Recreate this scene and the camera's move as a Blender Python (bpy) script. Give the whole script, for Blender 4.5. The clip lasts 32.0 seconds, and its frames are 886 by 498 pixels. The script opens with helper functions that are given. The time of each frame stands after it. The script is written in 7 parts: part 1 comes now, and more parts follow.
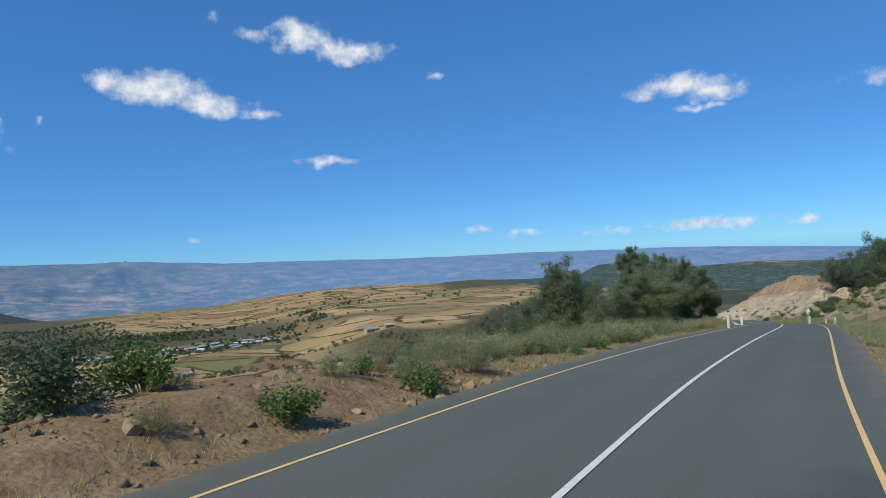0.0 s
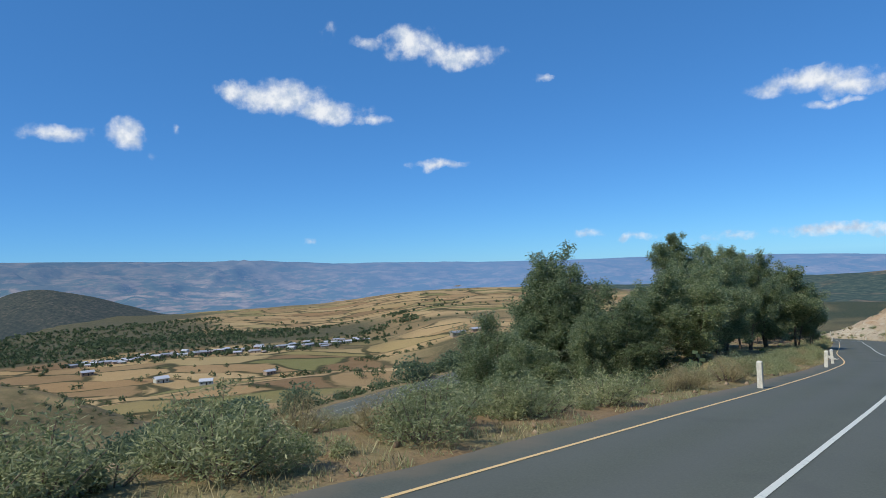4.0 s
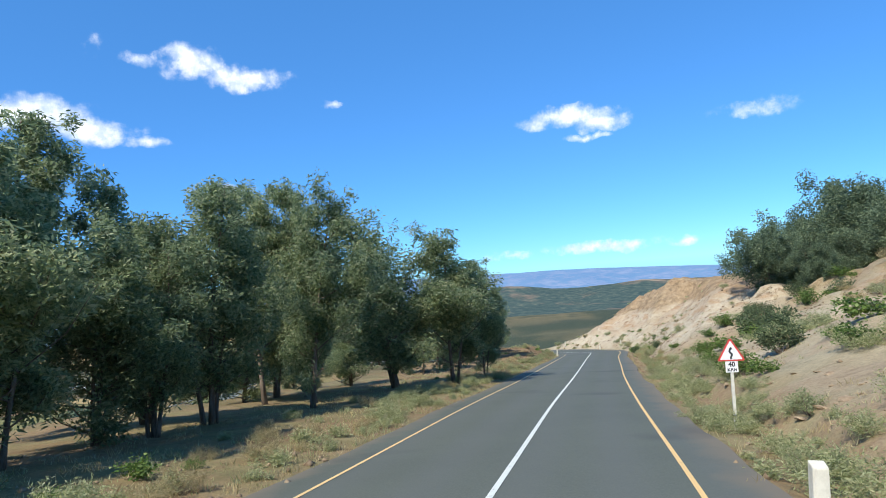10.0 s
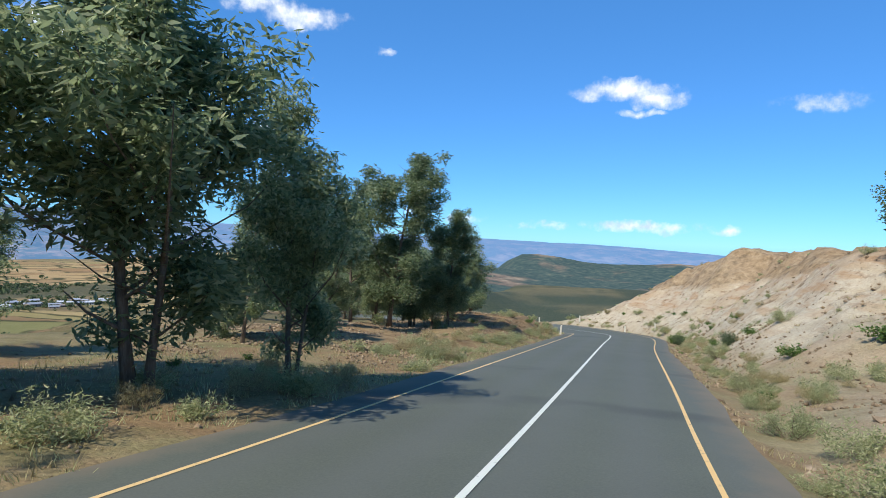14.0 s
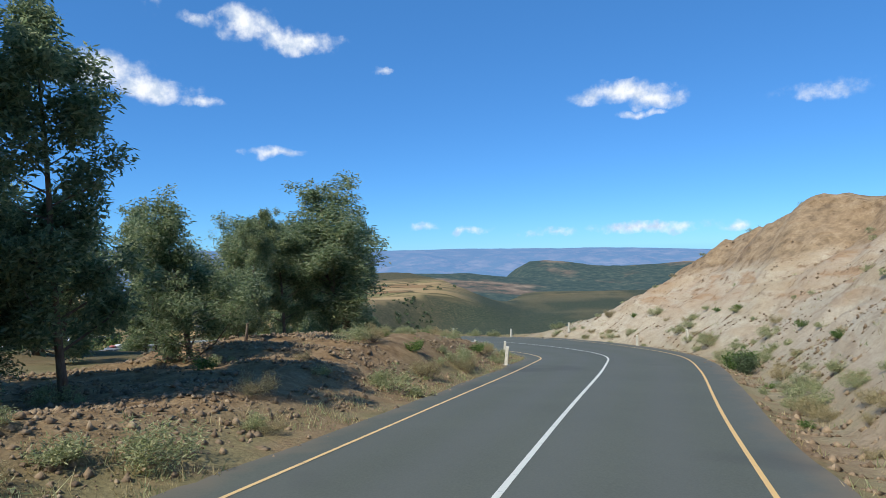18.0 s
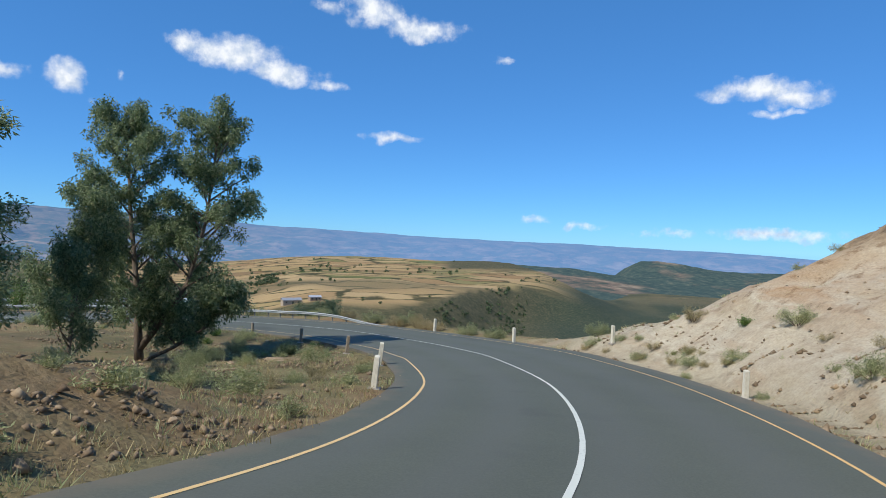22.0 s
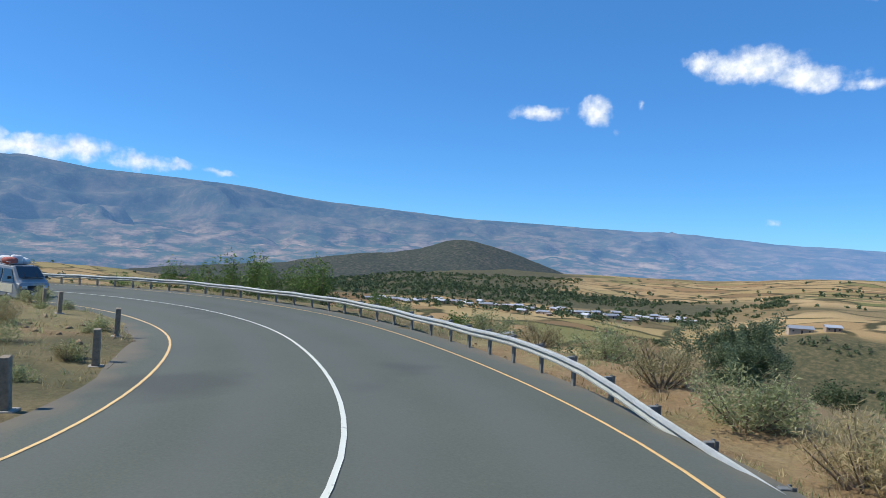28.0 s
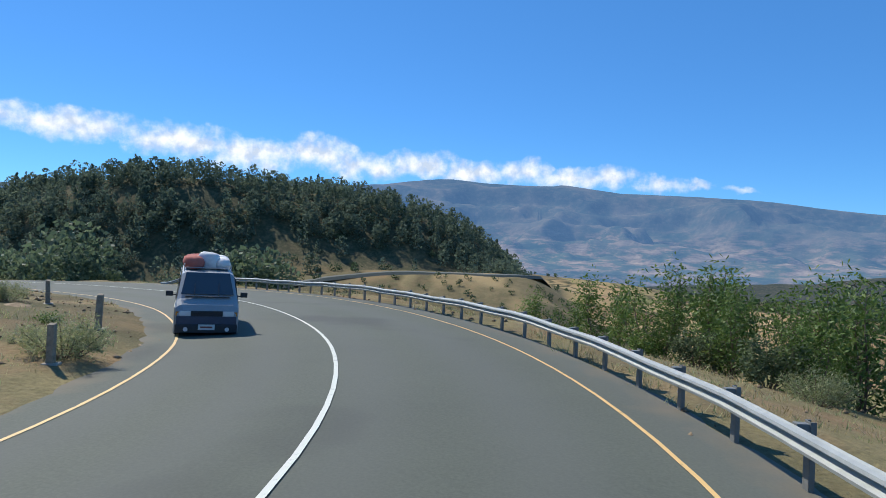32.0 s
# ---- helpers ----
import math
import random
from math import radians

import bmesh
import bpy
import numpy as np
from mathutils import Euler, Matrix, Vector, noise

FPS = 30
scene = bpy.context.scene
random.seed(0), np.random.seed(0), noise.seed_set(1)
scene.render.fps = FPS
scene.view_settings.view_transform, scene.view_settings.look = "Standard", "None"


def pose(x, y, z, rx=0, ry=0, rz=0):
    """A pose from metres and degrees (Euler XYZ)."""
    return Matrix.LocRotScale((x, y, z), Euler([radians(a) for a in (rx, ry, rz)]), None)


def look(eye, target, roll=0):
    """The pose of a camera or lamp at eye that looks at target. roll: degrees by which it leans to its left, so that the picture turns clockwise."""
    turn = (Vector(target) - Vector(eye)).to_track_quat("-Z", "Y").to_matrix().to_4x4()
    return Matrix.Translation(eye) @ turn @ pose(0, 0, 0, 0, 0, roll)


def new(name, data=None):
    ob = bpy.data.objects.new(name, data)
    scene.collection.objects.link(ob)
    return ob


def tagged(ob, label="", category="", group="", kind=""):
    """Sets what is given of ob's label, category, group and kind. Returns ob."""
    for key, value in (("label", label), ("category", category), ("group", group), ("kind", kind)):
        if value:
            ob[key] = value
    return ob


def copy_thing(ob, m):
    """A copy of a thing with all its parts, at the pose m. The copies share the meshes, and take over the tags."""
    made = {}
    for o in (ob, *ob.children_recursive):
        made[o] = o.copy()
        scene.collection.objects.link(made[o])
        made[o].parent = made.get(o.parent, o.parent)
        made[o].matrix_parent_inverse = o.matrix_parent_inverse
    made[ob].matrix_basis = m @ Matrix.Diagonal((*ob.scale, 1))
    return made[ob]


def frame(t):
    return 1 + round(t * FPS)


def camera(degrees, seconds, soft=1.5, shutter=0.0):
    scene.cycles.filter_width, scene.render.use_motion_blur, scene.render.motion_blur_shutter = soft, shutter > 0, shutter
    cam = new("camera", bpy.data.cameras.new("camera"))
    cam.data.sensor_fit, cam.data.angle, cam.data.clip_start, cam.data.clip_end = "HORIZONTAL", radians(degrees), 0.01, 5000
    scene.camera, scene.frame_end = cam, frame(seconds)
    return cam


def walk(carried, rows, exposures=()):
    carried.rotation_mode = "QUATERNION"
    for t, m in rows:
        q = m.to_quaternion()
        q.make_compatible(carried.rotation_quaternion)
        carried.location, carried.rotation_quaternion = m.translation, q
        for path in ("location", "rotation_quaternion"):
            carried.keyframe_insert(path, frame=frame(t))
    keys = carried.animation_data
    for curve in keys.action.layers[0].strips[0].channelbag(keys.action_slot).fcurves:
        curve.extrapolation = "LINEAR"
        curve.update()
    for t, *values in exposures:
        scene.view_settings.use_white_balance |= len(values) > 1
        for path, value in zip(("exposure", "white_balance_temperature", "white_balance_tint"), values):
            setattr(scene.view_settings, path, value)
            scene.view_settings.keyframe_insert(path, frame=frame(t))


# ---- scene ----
# ---- camera ----
cam = camera(68.28, 32.0, soft=0.65)
PATH = [
    (0, pose(-0.010, -0.202, 0.056, 90.61, 3.45, 0.05)),
    (0.5, pose(1.541, 3.147, -0.155, 91.38, 3.62, 3.52)),
    (1, pose(3.214, 6.446, -0.424, 90.32, 3.64, 4.15)),
    (1.5, pose(4.958, 9.713, -0.721, 91.67, 2.39, 2.08)),
    (2, pose(6.727, 12.987, -1.015, 90.68, 3.03, 3.92)),
    (2.5, pose(8.563, 16.285, -1.301, 91.33, 3.07, 3.96)),
    (3, pose(10.515, 19.630, -1.586, 91.49, 2.85, 5.26)),
    (3.5, pose(12.536, 23.001, -1.885, 91.41, 2.59, 7.26)),
    (4, pose(14.578, 26.379, -2.198, 91.35, 2.53, 9.42)),
    (4.5, pose(16.596, 29.746, -2.537, 91.56, 2.88, 11.19)),
    (5, pose(18.539, 33.083, -2.932, 92.29, 3.85, 12.02)),
    (5.5, pose(20.468, 36.414, -3.328, 90.29, 1.85, 12.54)),
    (6, pose(22.362, 39.871, -3.702, 88.84, 1.12, 8.93)),
    (6.5, pose(24.284, 43.348, -4.102, 89.43, 1.80, 5.66)),
    (7, pose(26.136, 46.843, -4.530, 88.13, 1.02, -0.69)),
    (7.5, pose(27.883, 50.310, -4.905, 88.10, 0.84, -1.00)),
    (8, pose(29.668, 53.557, -5.281, 87.18, 2.52, -2.15)),
    (8.5, pose(31.316, 56.873, -5.676, 85.87, 4.90, -7.14)),
    (9, pose(33.058, 60.284, -6.094, 87.39, 6.15, -3.92)),
    (9.5, pose(34.618, 63.847, -6.485, 88.44, 3.26, -10.65)),
    (10, pose(36.121, 67.270, -6.999, 92.41, 4.97, -8.51)),
    (10.5, pose(37.484, 70.818, -7.505, 85.57, 8.86, -10.88)),
    (11, pose(38.794, 74.399, -7.989, 90.63, 2.87, -11.51)),
    (11.5, pose(40.288, 78.073, -8.392, 89.60, 2.30, -12.15)),
    (12, pose(41.749, 81.780, -8.837, 88.10, 3.62, -12.45)),
    (12.5, pose(42.892, 85.474, -9.386, 92.17, 6.07, -12.28)),
    (13, pose(44.473, 88.902, -9.856, 86.08, 2.95, -12.62)),
    (13.5, pose(45.900, 92.430, -10.212, 87.58, -0.90, -8.83)),
    (14, pose(47.305, 95.998, -10.600, 88.90, -1.97, -5.58)),
    (14.5, pose(48.710, 99.617, -11.017, 90.04, -1.19, -3.08)),
    (15, pose(50.135, 103.298, -11.443, 90.98, 0.48, -1.68)),
    (15.5, pose(51.603, 107.052, -11.868, 91.72, 2.07, -1.82)),
    (16, pose(53.135, 110.889, -12.273, 92.24, 2.62, -3.97)),
    (16.5, pose(54.760, 114.773, -12.668, 91.03, 2.76, -3.83)),
    (17, pose(56.383, 118.723, -13.085, 93.77, -0.88, -6.46)),
    (17.5, pose(57.976, 122.679, -13.529, 90.98, 1.03, -5.86)),
    (18, pose(59.578, 126.491, -14.032, 90.10, 1.88, -4.84)),
    (18.5, pose(61.004, 130.222, -14.535, 89.32, 0.54, -4.19)),
    (19, pose(62.616, 133.851, -15.033, 86.93, 3.45, -2.82)),
    (19.5, pose(64.136, 137.507, -15.440, 89.47, 2.57, -0.48)),
    (20, pose(65.672, 141.081, -15.853, 87.25, 4.06, -2.79)),
    (20.5, pose(67.046, 144.666, -16.219, 89.88, -2.13, -1.16)),
    (21, pose(68.415, 148.202, -16.642, 89.08, -0.58, 1.64)),
    (21.5, pose(69.745, 151.760, -17.024, 89.75, -1.55, 2.89)),
    (22, pose(70.910, 155.246, -17.503, 89.26, -2.08, 4.67)),
    (22.5, pose(71.720, 158.779, -17.966, 88.43, -1.18, 8.33)),
    (23, pose(72.438, 162.379, -18.320, 88.99, -2.92, 12.84)),
    (23.5, pose(72.925, 166.079, -18.767, 89.70, -3.87, 18.25)),
    (24, pose(73.343, 169.714, -19.161, 89.21, -2.76, 22.27)),
    (24.5, pose(73.232, 173.427, -19.483, 89.17, -5.68, 25.95)),
    (25, pose(72.912, 177.241, -19.805, 87.70, -5.99, 29.36)),
    (25.5, pose(72.351, 181.062, -20.167, 85.85, -4.79, 32.19)),
    (26, pose(71.515, 184.797, -20.563, 84.67, -3.14, 34.21)),
    (26.6, pose(70.082, 189.011, -20.986, 84.51, -1.01, 34.90)),
    (27, pose(68.911, 191.638, -21.168, 88.50, -2.83, 35.70)),
    (27.5, pose(67.260, 194.590, -21.397, 90.02, -3.87, 43.09)),
    (28, pose(65.448, 197.244, -21.655, 89.11, -2.79, 47.55)),
    (28.5, pose(63.375, 199.620, -21.917, 90.58, -3.26, 53.88)),
    (29, pose(61.050, 201.608, -22.176, 91.92, -2.57, 57.91)),
    (29.5, pose(58.489, 203.592, -22.328, 91.98, -2.04, 62.54)),
    (30, pose(56.098, 205.127, -22.450, 91.57, -1.85, 68.40)),
    (30.5, pose(53.946, 206.504, -22.540, 92.85, -1.74, 72.59)),
    (31, pose(51.671, 207.654, -22.618, 93.84, -3.15, 80.01)),
    (31.2, pose(50.705, 208.055, -22.645, 96.14, -4.19, 82.95)),
    (31.5, pose(49.127, 208.593, -22.675, 93.71, -4.22, 86.20)),
    (32, pose(46.280, 209.272, -22.770, 88.94, -1.97, 90.90)),
]
EXPOSURES = [(0, -0.12), (2.5, -0.08), (4.5, -0.05), (5.2, 0.1), (6, 0.05), (7.5, 0.35), (9, 0.55), (13, 0.5), (15.5, 0.2), (20, 0.15), (23, 0.1), (24, 0.15), (27, 0.25), (29, 0.22), (30, 0.12), (31, 0.22), (32, 0.2)]
walk(cam, PATH, EXPOSURES)

# ---- world, sun, exposure ----
SUN_WAY = Vector((0.71, 0.71, 0)).normalized()      # the way the shadows fall
SUN_HIGH = radians(48.5)
sun = new("sun", bpy.data.lights.new("sun", "SUN"))
sun.data.energy, sun.data.angle, sun.data.color = 4.2, radians(0.55), (1.0, 0.95, 0.87)
sun.matrix_world = look((0, 0, 300), Vector((0, 0, 300)) + Vector((SUN_WAY.x * math.cos(SUN_HIGH), SUN_WAY.y * math.cos(SUN_HIGH), -math.sin(SUN_HIGH))))

# Clouds: azimuth, elevation, half width, half height (degrees), strength
CLOUDS = [
    (23.0, 14.6, 4.2, 1.35, 1.0), (19.0, 13.4, 3.6, 0.9, 0.9), (26.5, 14.8, 1.8, 0.9, 0.85), (15.2, 12.6, 2.2, 0.5, 0.6),
    (11.5, 18.9, 2.6, 1.3, 1.0), (7.0, 17.7, 3.4, 1.0, 1.0), (15.0, 18.9, 1.6, 0.7, 0.5),
    (-21.0, 12.6, 3.6, 0.95, 1.0), (-23.2, 12.0, 2.2, 0.9, 0.85), (-21.8, 10.7, 1.7, 0.38, 0.7),
    (9.8, 8.6, 2.5, 0.42, 0.8), (35.0, 11.3, 1.9, 1.15, 1.0), (39.8, 11.2, 2.0, 0.75, 0.85), (31.5, 11.9, 0.6, 0.5, 0.6),
    (-35.0, 11.0, 3.2, 0.8, 0.55), (0.1, 15.5, 0.55, 0.4, 0.5), (6.0, 17.0, 0.6, 0.4, 0.4), (19.0, 20.0, 1.0, 0.8, 0.4),
    (-22.0, 1.4, 5.2, 0.5, 0.72), (-28.9, 1.3, 1.3, 0.5, 0.6), (-7.5, 1.6, 1.6, 0.5, 0.55), (-14.0, 1.3, 2.6, 0.45, 0.55), (-3.2, 2.0, 1.6, 0.4, 0.5),
    (21.0, 2.2, 0.9, 0.35, 0.45), (33.0, 9.3, 0.7, 0.5, 0.3),
    (113.0, 7.0, 4.4, 1.44, 0.92), (107.5, 6.2, 4.6, 1.36, 0.92), (102.0, 6.8, 3.6, 1.44, 0.92), (97.5, 5.9, 4.2, 1.19, 0.88), (93.0, 6.2, 3.0, 1.19, 0.92), (88.5, 5.5, 3.6, 1.19, 0.92), (84.0, 5.9, 2.8, 1.19, 0.92), (80.3, 5.3, 2.8, 1.02, 0.92),
    (76.6, 5.5, 2.4, 0.85, 0.80), (73.0, 5.0, 2.2, 0.68, 0.76), (69.5, 4.9, 1.8, 0.51, 0.67), (66.0, 4.5, 1.3, 0.34, 0.50), (122.0, 7.6, 6.0, 1.19, 0.84),
]


def make_world():
    world = bpy.data.worlds.new("sky")
    scene.world = world
    world.use_nodes = True
    nt = world.node_tree
    nt.nodes.clear()

    def node(kind):
        return nt.nodes.new(kind)

    def vec_node(op):
        n = node("ShaderNodeVectorMath")
        n.operation = op
        return n

    def noise_node(scale, detail, roughness):
        n = node("ShaderNodeTexNoise")
        n.noise_dimensions = "2D"
        n.inputs["Scale"].default_value, n.inputs["Detail"].default_value, n.inputs["Roughness"].default_value = scale, detail, roughness
        return n

    def math_node(op, a, b=None, clamp=False):
        n = node("ShaderNodeMath")
        n.operation, n.use_clamp = op, clamp
        for slot, v in ((0, a), (1, b)):
            if v is None:
                continue
            if isinstance(v, (int, float)):
                n.inputs[slot].default_value = v
            else:
                nt.links.new(v, n.inputs[slot])
        return n.outputs[0]

    sky = node("ShaderNodeTexSky")
    sky.sky_type, sky.sun_disc = "NISHITA", False
    sky.sun_elevation = SUN_HIGH
    sky.sun_rotation = math.atan2(-SUN_WAY.x, -SUN_WAY.y)
    sky.altitude, sky.air_density, sky.dust_density, sky.ozone_density = 2800.0, 1.0, 0.2, 2.4
    tint = node("ShaderNodeMix")
    tint.data_type, tint.blend_type = "RGBA", "MULTIPLY"
    tint.inputs[0].default_value = 1.0
    tint.inputs[7].default_value = (0.46, 0.885, 1.28, 1)
    nt.links.new(sky.outputs[0], tint.inputs[6])
    even = node("ShaderNodeMix")
    even.data_type = "RGBA"
    even.inputs[0].default_value = 0.36
    even.inputs[7].default_value = (0.66, 2.7, 6.6, 1)
    nt.links.new(tint.outputs[2], even.inputs[6])
    coord = node("ShaderNodeTexCoord")
    split = node("ShaderNodeSeparateXYZ")
    nt.links.new(coord.outputs["Generated"], split.inputs[0])
    az = math_node("MULTIPLY", math_node("ARCTAN2", math_node("MULTIPLY", split.outputs[0], -1.0), split.outputs[1]), 57.29578)
    el = math_node("MULTIPLY", math_node("ARCSINE", split.outputs[2]), 57.29578)
    flat = node("ShaderNodeCombineXYZ")
    nt.links.new(az, flat.inputs[0])
    nt.links.new(el, flat.inputs[1])
    warp = noise_node(0.62, 8.0, 0.60)
    nt.links.new(flat.outputs[0], warp.inputs["Vector"])
    bend = noise_node(0.34, 4.0, 0.52)
    nt.links.new(flat.outputs[0], bend.inputs["Vector"])
    shift = vec_node("SUBTRACT")
    nt.links.new(bend.outputs["Color"], shift.inputs[0])
    shift.inputs[1].default_value = (0.5, 0.5, 0.5)
    pull = vec_node("MULTIPLY")
    nt.links.new(shift.outputs[0], pull.inputs[0])
    pull.inputs[1].default_value = (3.4, 1.7, 0.0)
    moved = vec_node("ADD")
    nt.links.new(flat.outputs[0], moved.inputs[0])
    nt.links.new(pull.outputs[0], moved.inputs[1])
    total = None
    for a, e, w, h, k in CLOUDS:
        off = vec_node("SUBTRACT")
        nt.links.new(moved.outputs[0], off.inputs[0])
        off.inputs[1].default_value = (a, e, 0)
        fit = vec_node("MULTIPLY")
        nt.links.new(off.outputs[0], fit.inputs[0])
        fit.inputs[1].default_value = (1 / w, 1 / h, 0)
        far = vec_node("LENGTH")
        nt.links.new(fit.outputs[0], far.inputs[0])
        blob = math_node("MULTIPLY", math_node("SUBTRACT", 1.35, far.outputs["Value"], clamp=False), k)
        blob = math_node("MAXIMUM", blob, 0.0)
        total = blob if total is None else math_node("MAXIMUM", total, blob)
    body = math_node("ADD", total, math_node("MULTIPLY", math_node("SUBTRACT", warp.outputs["Fac"], 0.5), 1.5))
    body = math_node("MULTIPLY", body, math_node("MINIMUM", math_node("MULTIPLY", total, 4.0), 1.0))
    ramp = node("ShaderNodeMapRange")
    ramp.interpolation_type = "SMOOTHSTEP"
    nt.links.new(body, ramp.inputs["Value"])
    ramp.inputs["From Min"].default_value, ramp.inputs["From Max"].default_value = 0.04, 1.22
    shade = noise_node(0.9, 5.0, 0.5)
    nt.links.new(flat.outputs[0], shade.inputs["Vector"])
    tone = node("ShaderNodeValToRGB")
    tone.color_ramp.elements[0].color, tone.color_ramp.elements[1].color = (5.0, 5.9, 7.3, 1), (8.2, 8.5, 8.9, 1)
    tone.color_ramp.elements[0].position, tone.color_ramp.elements[1].position = 0.35, 0.6
    nt.links.new(shade.outputs["Fac"], tone.inputs[0])
    mix = node("ShaderNodeMix")
    mix.data_type = "RGBA"
    nt.links.new(ramp.outputs[0], mix.inputs["Factor"])
    nt.links.new(even.outputs[2], mix.inputs[6])
    nt.links.new(tone.outputs[0], mix.inputs[7])
    back = node("ShaderNodeBackground")
    back.inputs["Strength"].default_value = 0.108
    nt.links.new(mix.outputs[2], back.inputs["Color"])
    out = node("ShaderNodeOutputWorld")
    nt.links.new(back.outputs[0], out.inputs["Surface"])


make_world()


# ---- materials ----
class Paint:
    """A small helper that strings nodes together."""

    def __init__(self, name, rough_value=0.8, metal=0.0, spec=0.35):
        self.m = bpy.data.materials.new(name)
        self.m.use_nodes = True
        self.nt = self.m.node_tree
        self.b = self.nt.nodes["Principled BSDF"]
        self.b.inputs["Roughness"].default_value = rough_value
        self.b.inputs["Metallic"].default_value = metal
        self.b.inputs["Specular IOR Level"].default_value = spec
        self.geo = self.nt.nodes.new("ShaderNodeNewGeometry")
        self.pos = self.geo.outputs["Position"]

    def link(self, a, b):
        self.nt.links.new(a, b)

    def noise(self, scale, detail=5.0, rough_value=0.6, vec=None, stretch=None):
        n = self.nt.nodes.new("ShaderNodeTexNoise")
        n.inputs["Scale"].default_value, n.inputs["Detail"].default_value, n.inputs["Roughness"].default_value = scale, detail, rough_value
        v = vec or self.pos
        if stretch:
            mp = self.nt.nodes.new("ShaderNodeVectorMath")
            mp.operation = "MULTIPLY"
            mp.inputs[1].default_value = stretch
            self.link(v, mp.inputs[0])
            v = mp.outputs[0]
        self.link(v, n.inputs["Vector"])
        return n.outputs["Fac"]

    def voronoi(self, scale, vec=None, feature="F1"):
        n = self.nt.nodes.new("ShaderNodeTexVoronoi")
        n.feature = feature
        n.inputs["Scale"].default_value = scale
        self.link(vec or self.pos, n.inputs["Vector"])
        return n

    def ramp(self, fac, stops):
        n = self.nt.nodes.new("ShaderNodeValToRGB")
        els = n.color_ramp.elements
        while len(els) < len(stops):
            els.new(0.5)
        for el, (p, c) in zip(els, stops):
            el.position, el.color = p, (*c, 1) if len(c) == 3 else c
        self.link(fac, n.inputs[0])
        return n.outputs[0]

    def mix(self, fac, a, b, blend="MIX"):
        n = self.nt.nodes.new("ShaderNodeMix")
        n.data_type, n.blend_type = "RGBA", blend
        for slot, v in ((0, fac), (6, a), (7, b)):
            if isinstance(v, (int, float)):
                n.inputs[slot].default_value = v
            elif isinstance(v, tuple):
                n.inputs[slot].default_value = (*v, 1)
            else:
                self.link(v, n.inputs[slot])
        return n.outputs[2]

    def math(self, op, a, b=0.0, clamp=False):
        n = self.nt.nodes.new("ShaderNodeMath")
        n.operation, n.use_clamp = op, clamp
        for slot, v in ((0, a), (1, b)):
            if isinstance(v, (int, float)):
                n.inputs[slot].default_value = v
            else:
                self.link(v, n.inputs[slot])
        return n.outputs[0]

    def attr(self, name):
        n = self.nt.nodes.new("ShaderNodeAttribute")
        n.attribute_name = name
        return n

    def random(self, island=False):
        if island:
            return self.geo.outputs["Random Per Island"]
        return self.nt.nodes.new("ShaderNodeObjectInfo").outputs["Random"]

    def color(self, c):
        if isinstance(c, tuple):
            self.b.inputs["Base Color"].default_value = (*c, 1)
        else:
            self.link(c, self.b.inputs["Base Color"])
        return self

    def bump(self, fac, strength=0.4, distance=0.05):
        n = self.nt.nodes.new("ShaderNodeBump")
        n.inputs["Strength"].default_value, n.inputs["Distance"].default_value = strength, distance
        self.link(fac, n.inputs["Height"])
        self.link(n.outputs[0], self.b.inputs["Normal"])
        return self


def plain(name, c, rough_value=0.7, metal=0.0, vary=0.12, scale=9.0, spec=0.35):
    p = Paint(name, rough_value, metal, spec)
    f = p.noise(scale, 6.0, 0.65)
    lo, hi = tuple(v * (1 - vary) for v in c), tuple(min(1, v * (1 + vary)) for v in c)
    p.color(p.ramp(f, [(0.3, lo), (0.7, hi)])).bump(f, 0.12, 0.01)
    return p.m


def make_asphalt():
    p = Paint("asphalt", 0.82, 0, 0.3)
    big = p.noise(0.22, 4.0, 0.6)
    fine = p.noise(26.0, 3.0, 0.7)
    c = p.ramp(big, [(0.3, (0.088, 0.097, 0.074)), (0.7, (0.114, 0.124, 0.094))])
    c = p.mix(0.35, c, p.ramp(fine, [(0.3, (0.055, 0.060, 0.046)), (0.75, (0.155, 0.166, 0.126))]))
    across = p.attr("across").outputs["Fac"]
    # polished wheel tracks and oily lane middles
    wave = p.math("SINE", p.math("MULTIPLY", across, 3.6))
    c = p.mix(p.math("MULTIPLY", p.math("ADD", wave, 1.0), 0.20), c, (0.118, 0.124, 0.108))
    dust = p.math("SUBTRACT", p.math("ABSOLUTE", across), p.math("ADD", 3.05, p.math("MULTIPLY", p.noise(0.8, 5.0), 1.5)))
    c = p.mix(p.math("MULTIPLY", dust, 1.5, True), c, (0.165, 0.140, 0.098))
    patch = p.noise(0.5, 3.0, 0.5, stretch=(0.35, 0.35, 1))
    c = p.mix(p.ramp(patch, [(0.62, (0, 0, 0)), (0.70, (0.35, 0.35, 0.35))]), c, (0.035, 0.036, 0.037))
    p.color(c).bump(fine, 0.25, 0.006)
    return p.m


def make_linepaint(name, c, worn):
    p = Paint(name, 0.6, 0, 0.35)
    wear = p.noise(5.0, 7.0, 0.75)
    col = p.mix(p.ramp(wear, [(0.57, (0, 0, 0)), (0.74, (worn, worn, worn))]), c, (0.09, 0.09, 0.085))
    p.color(col)
    return p.m


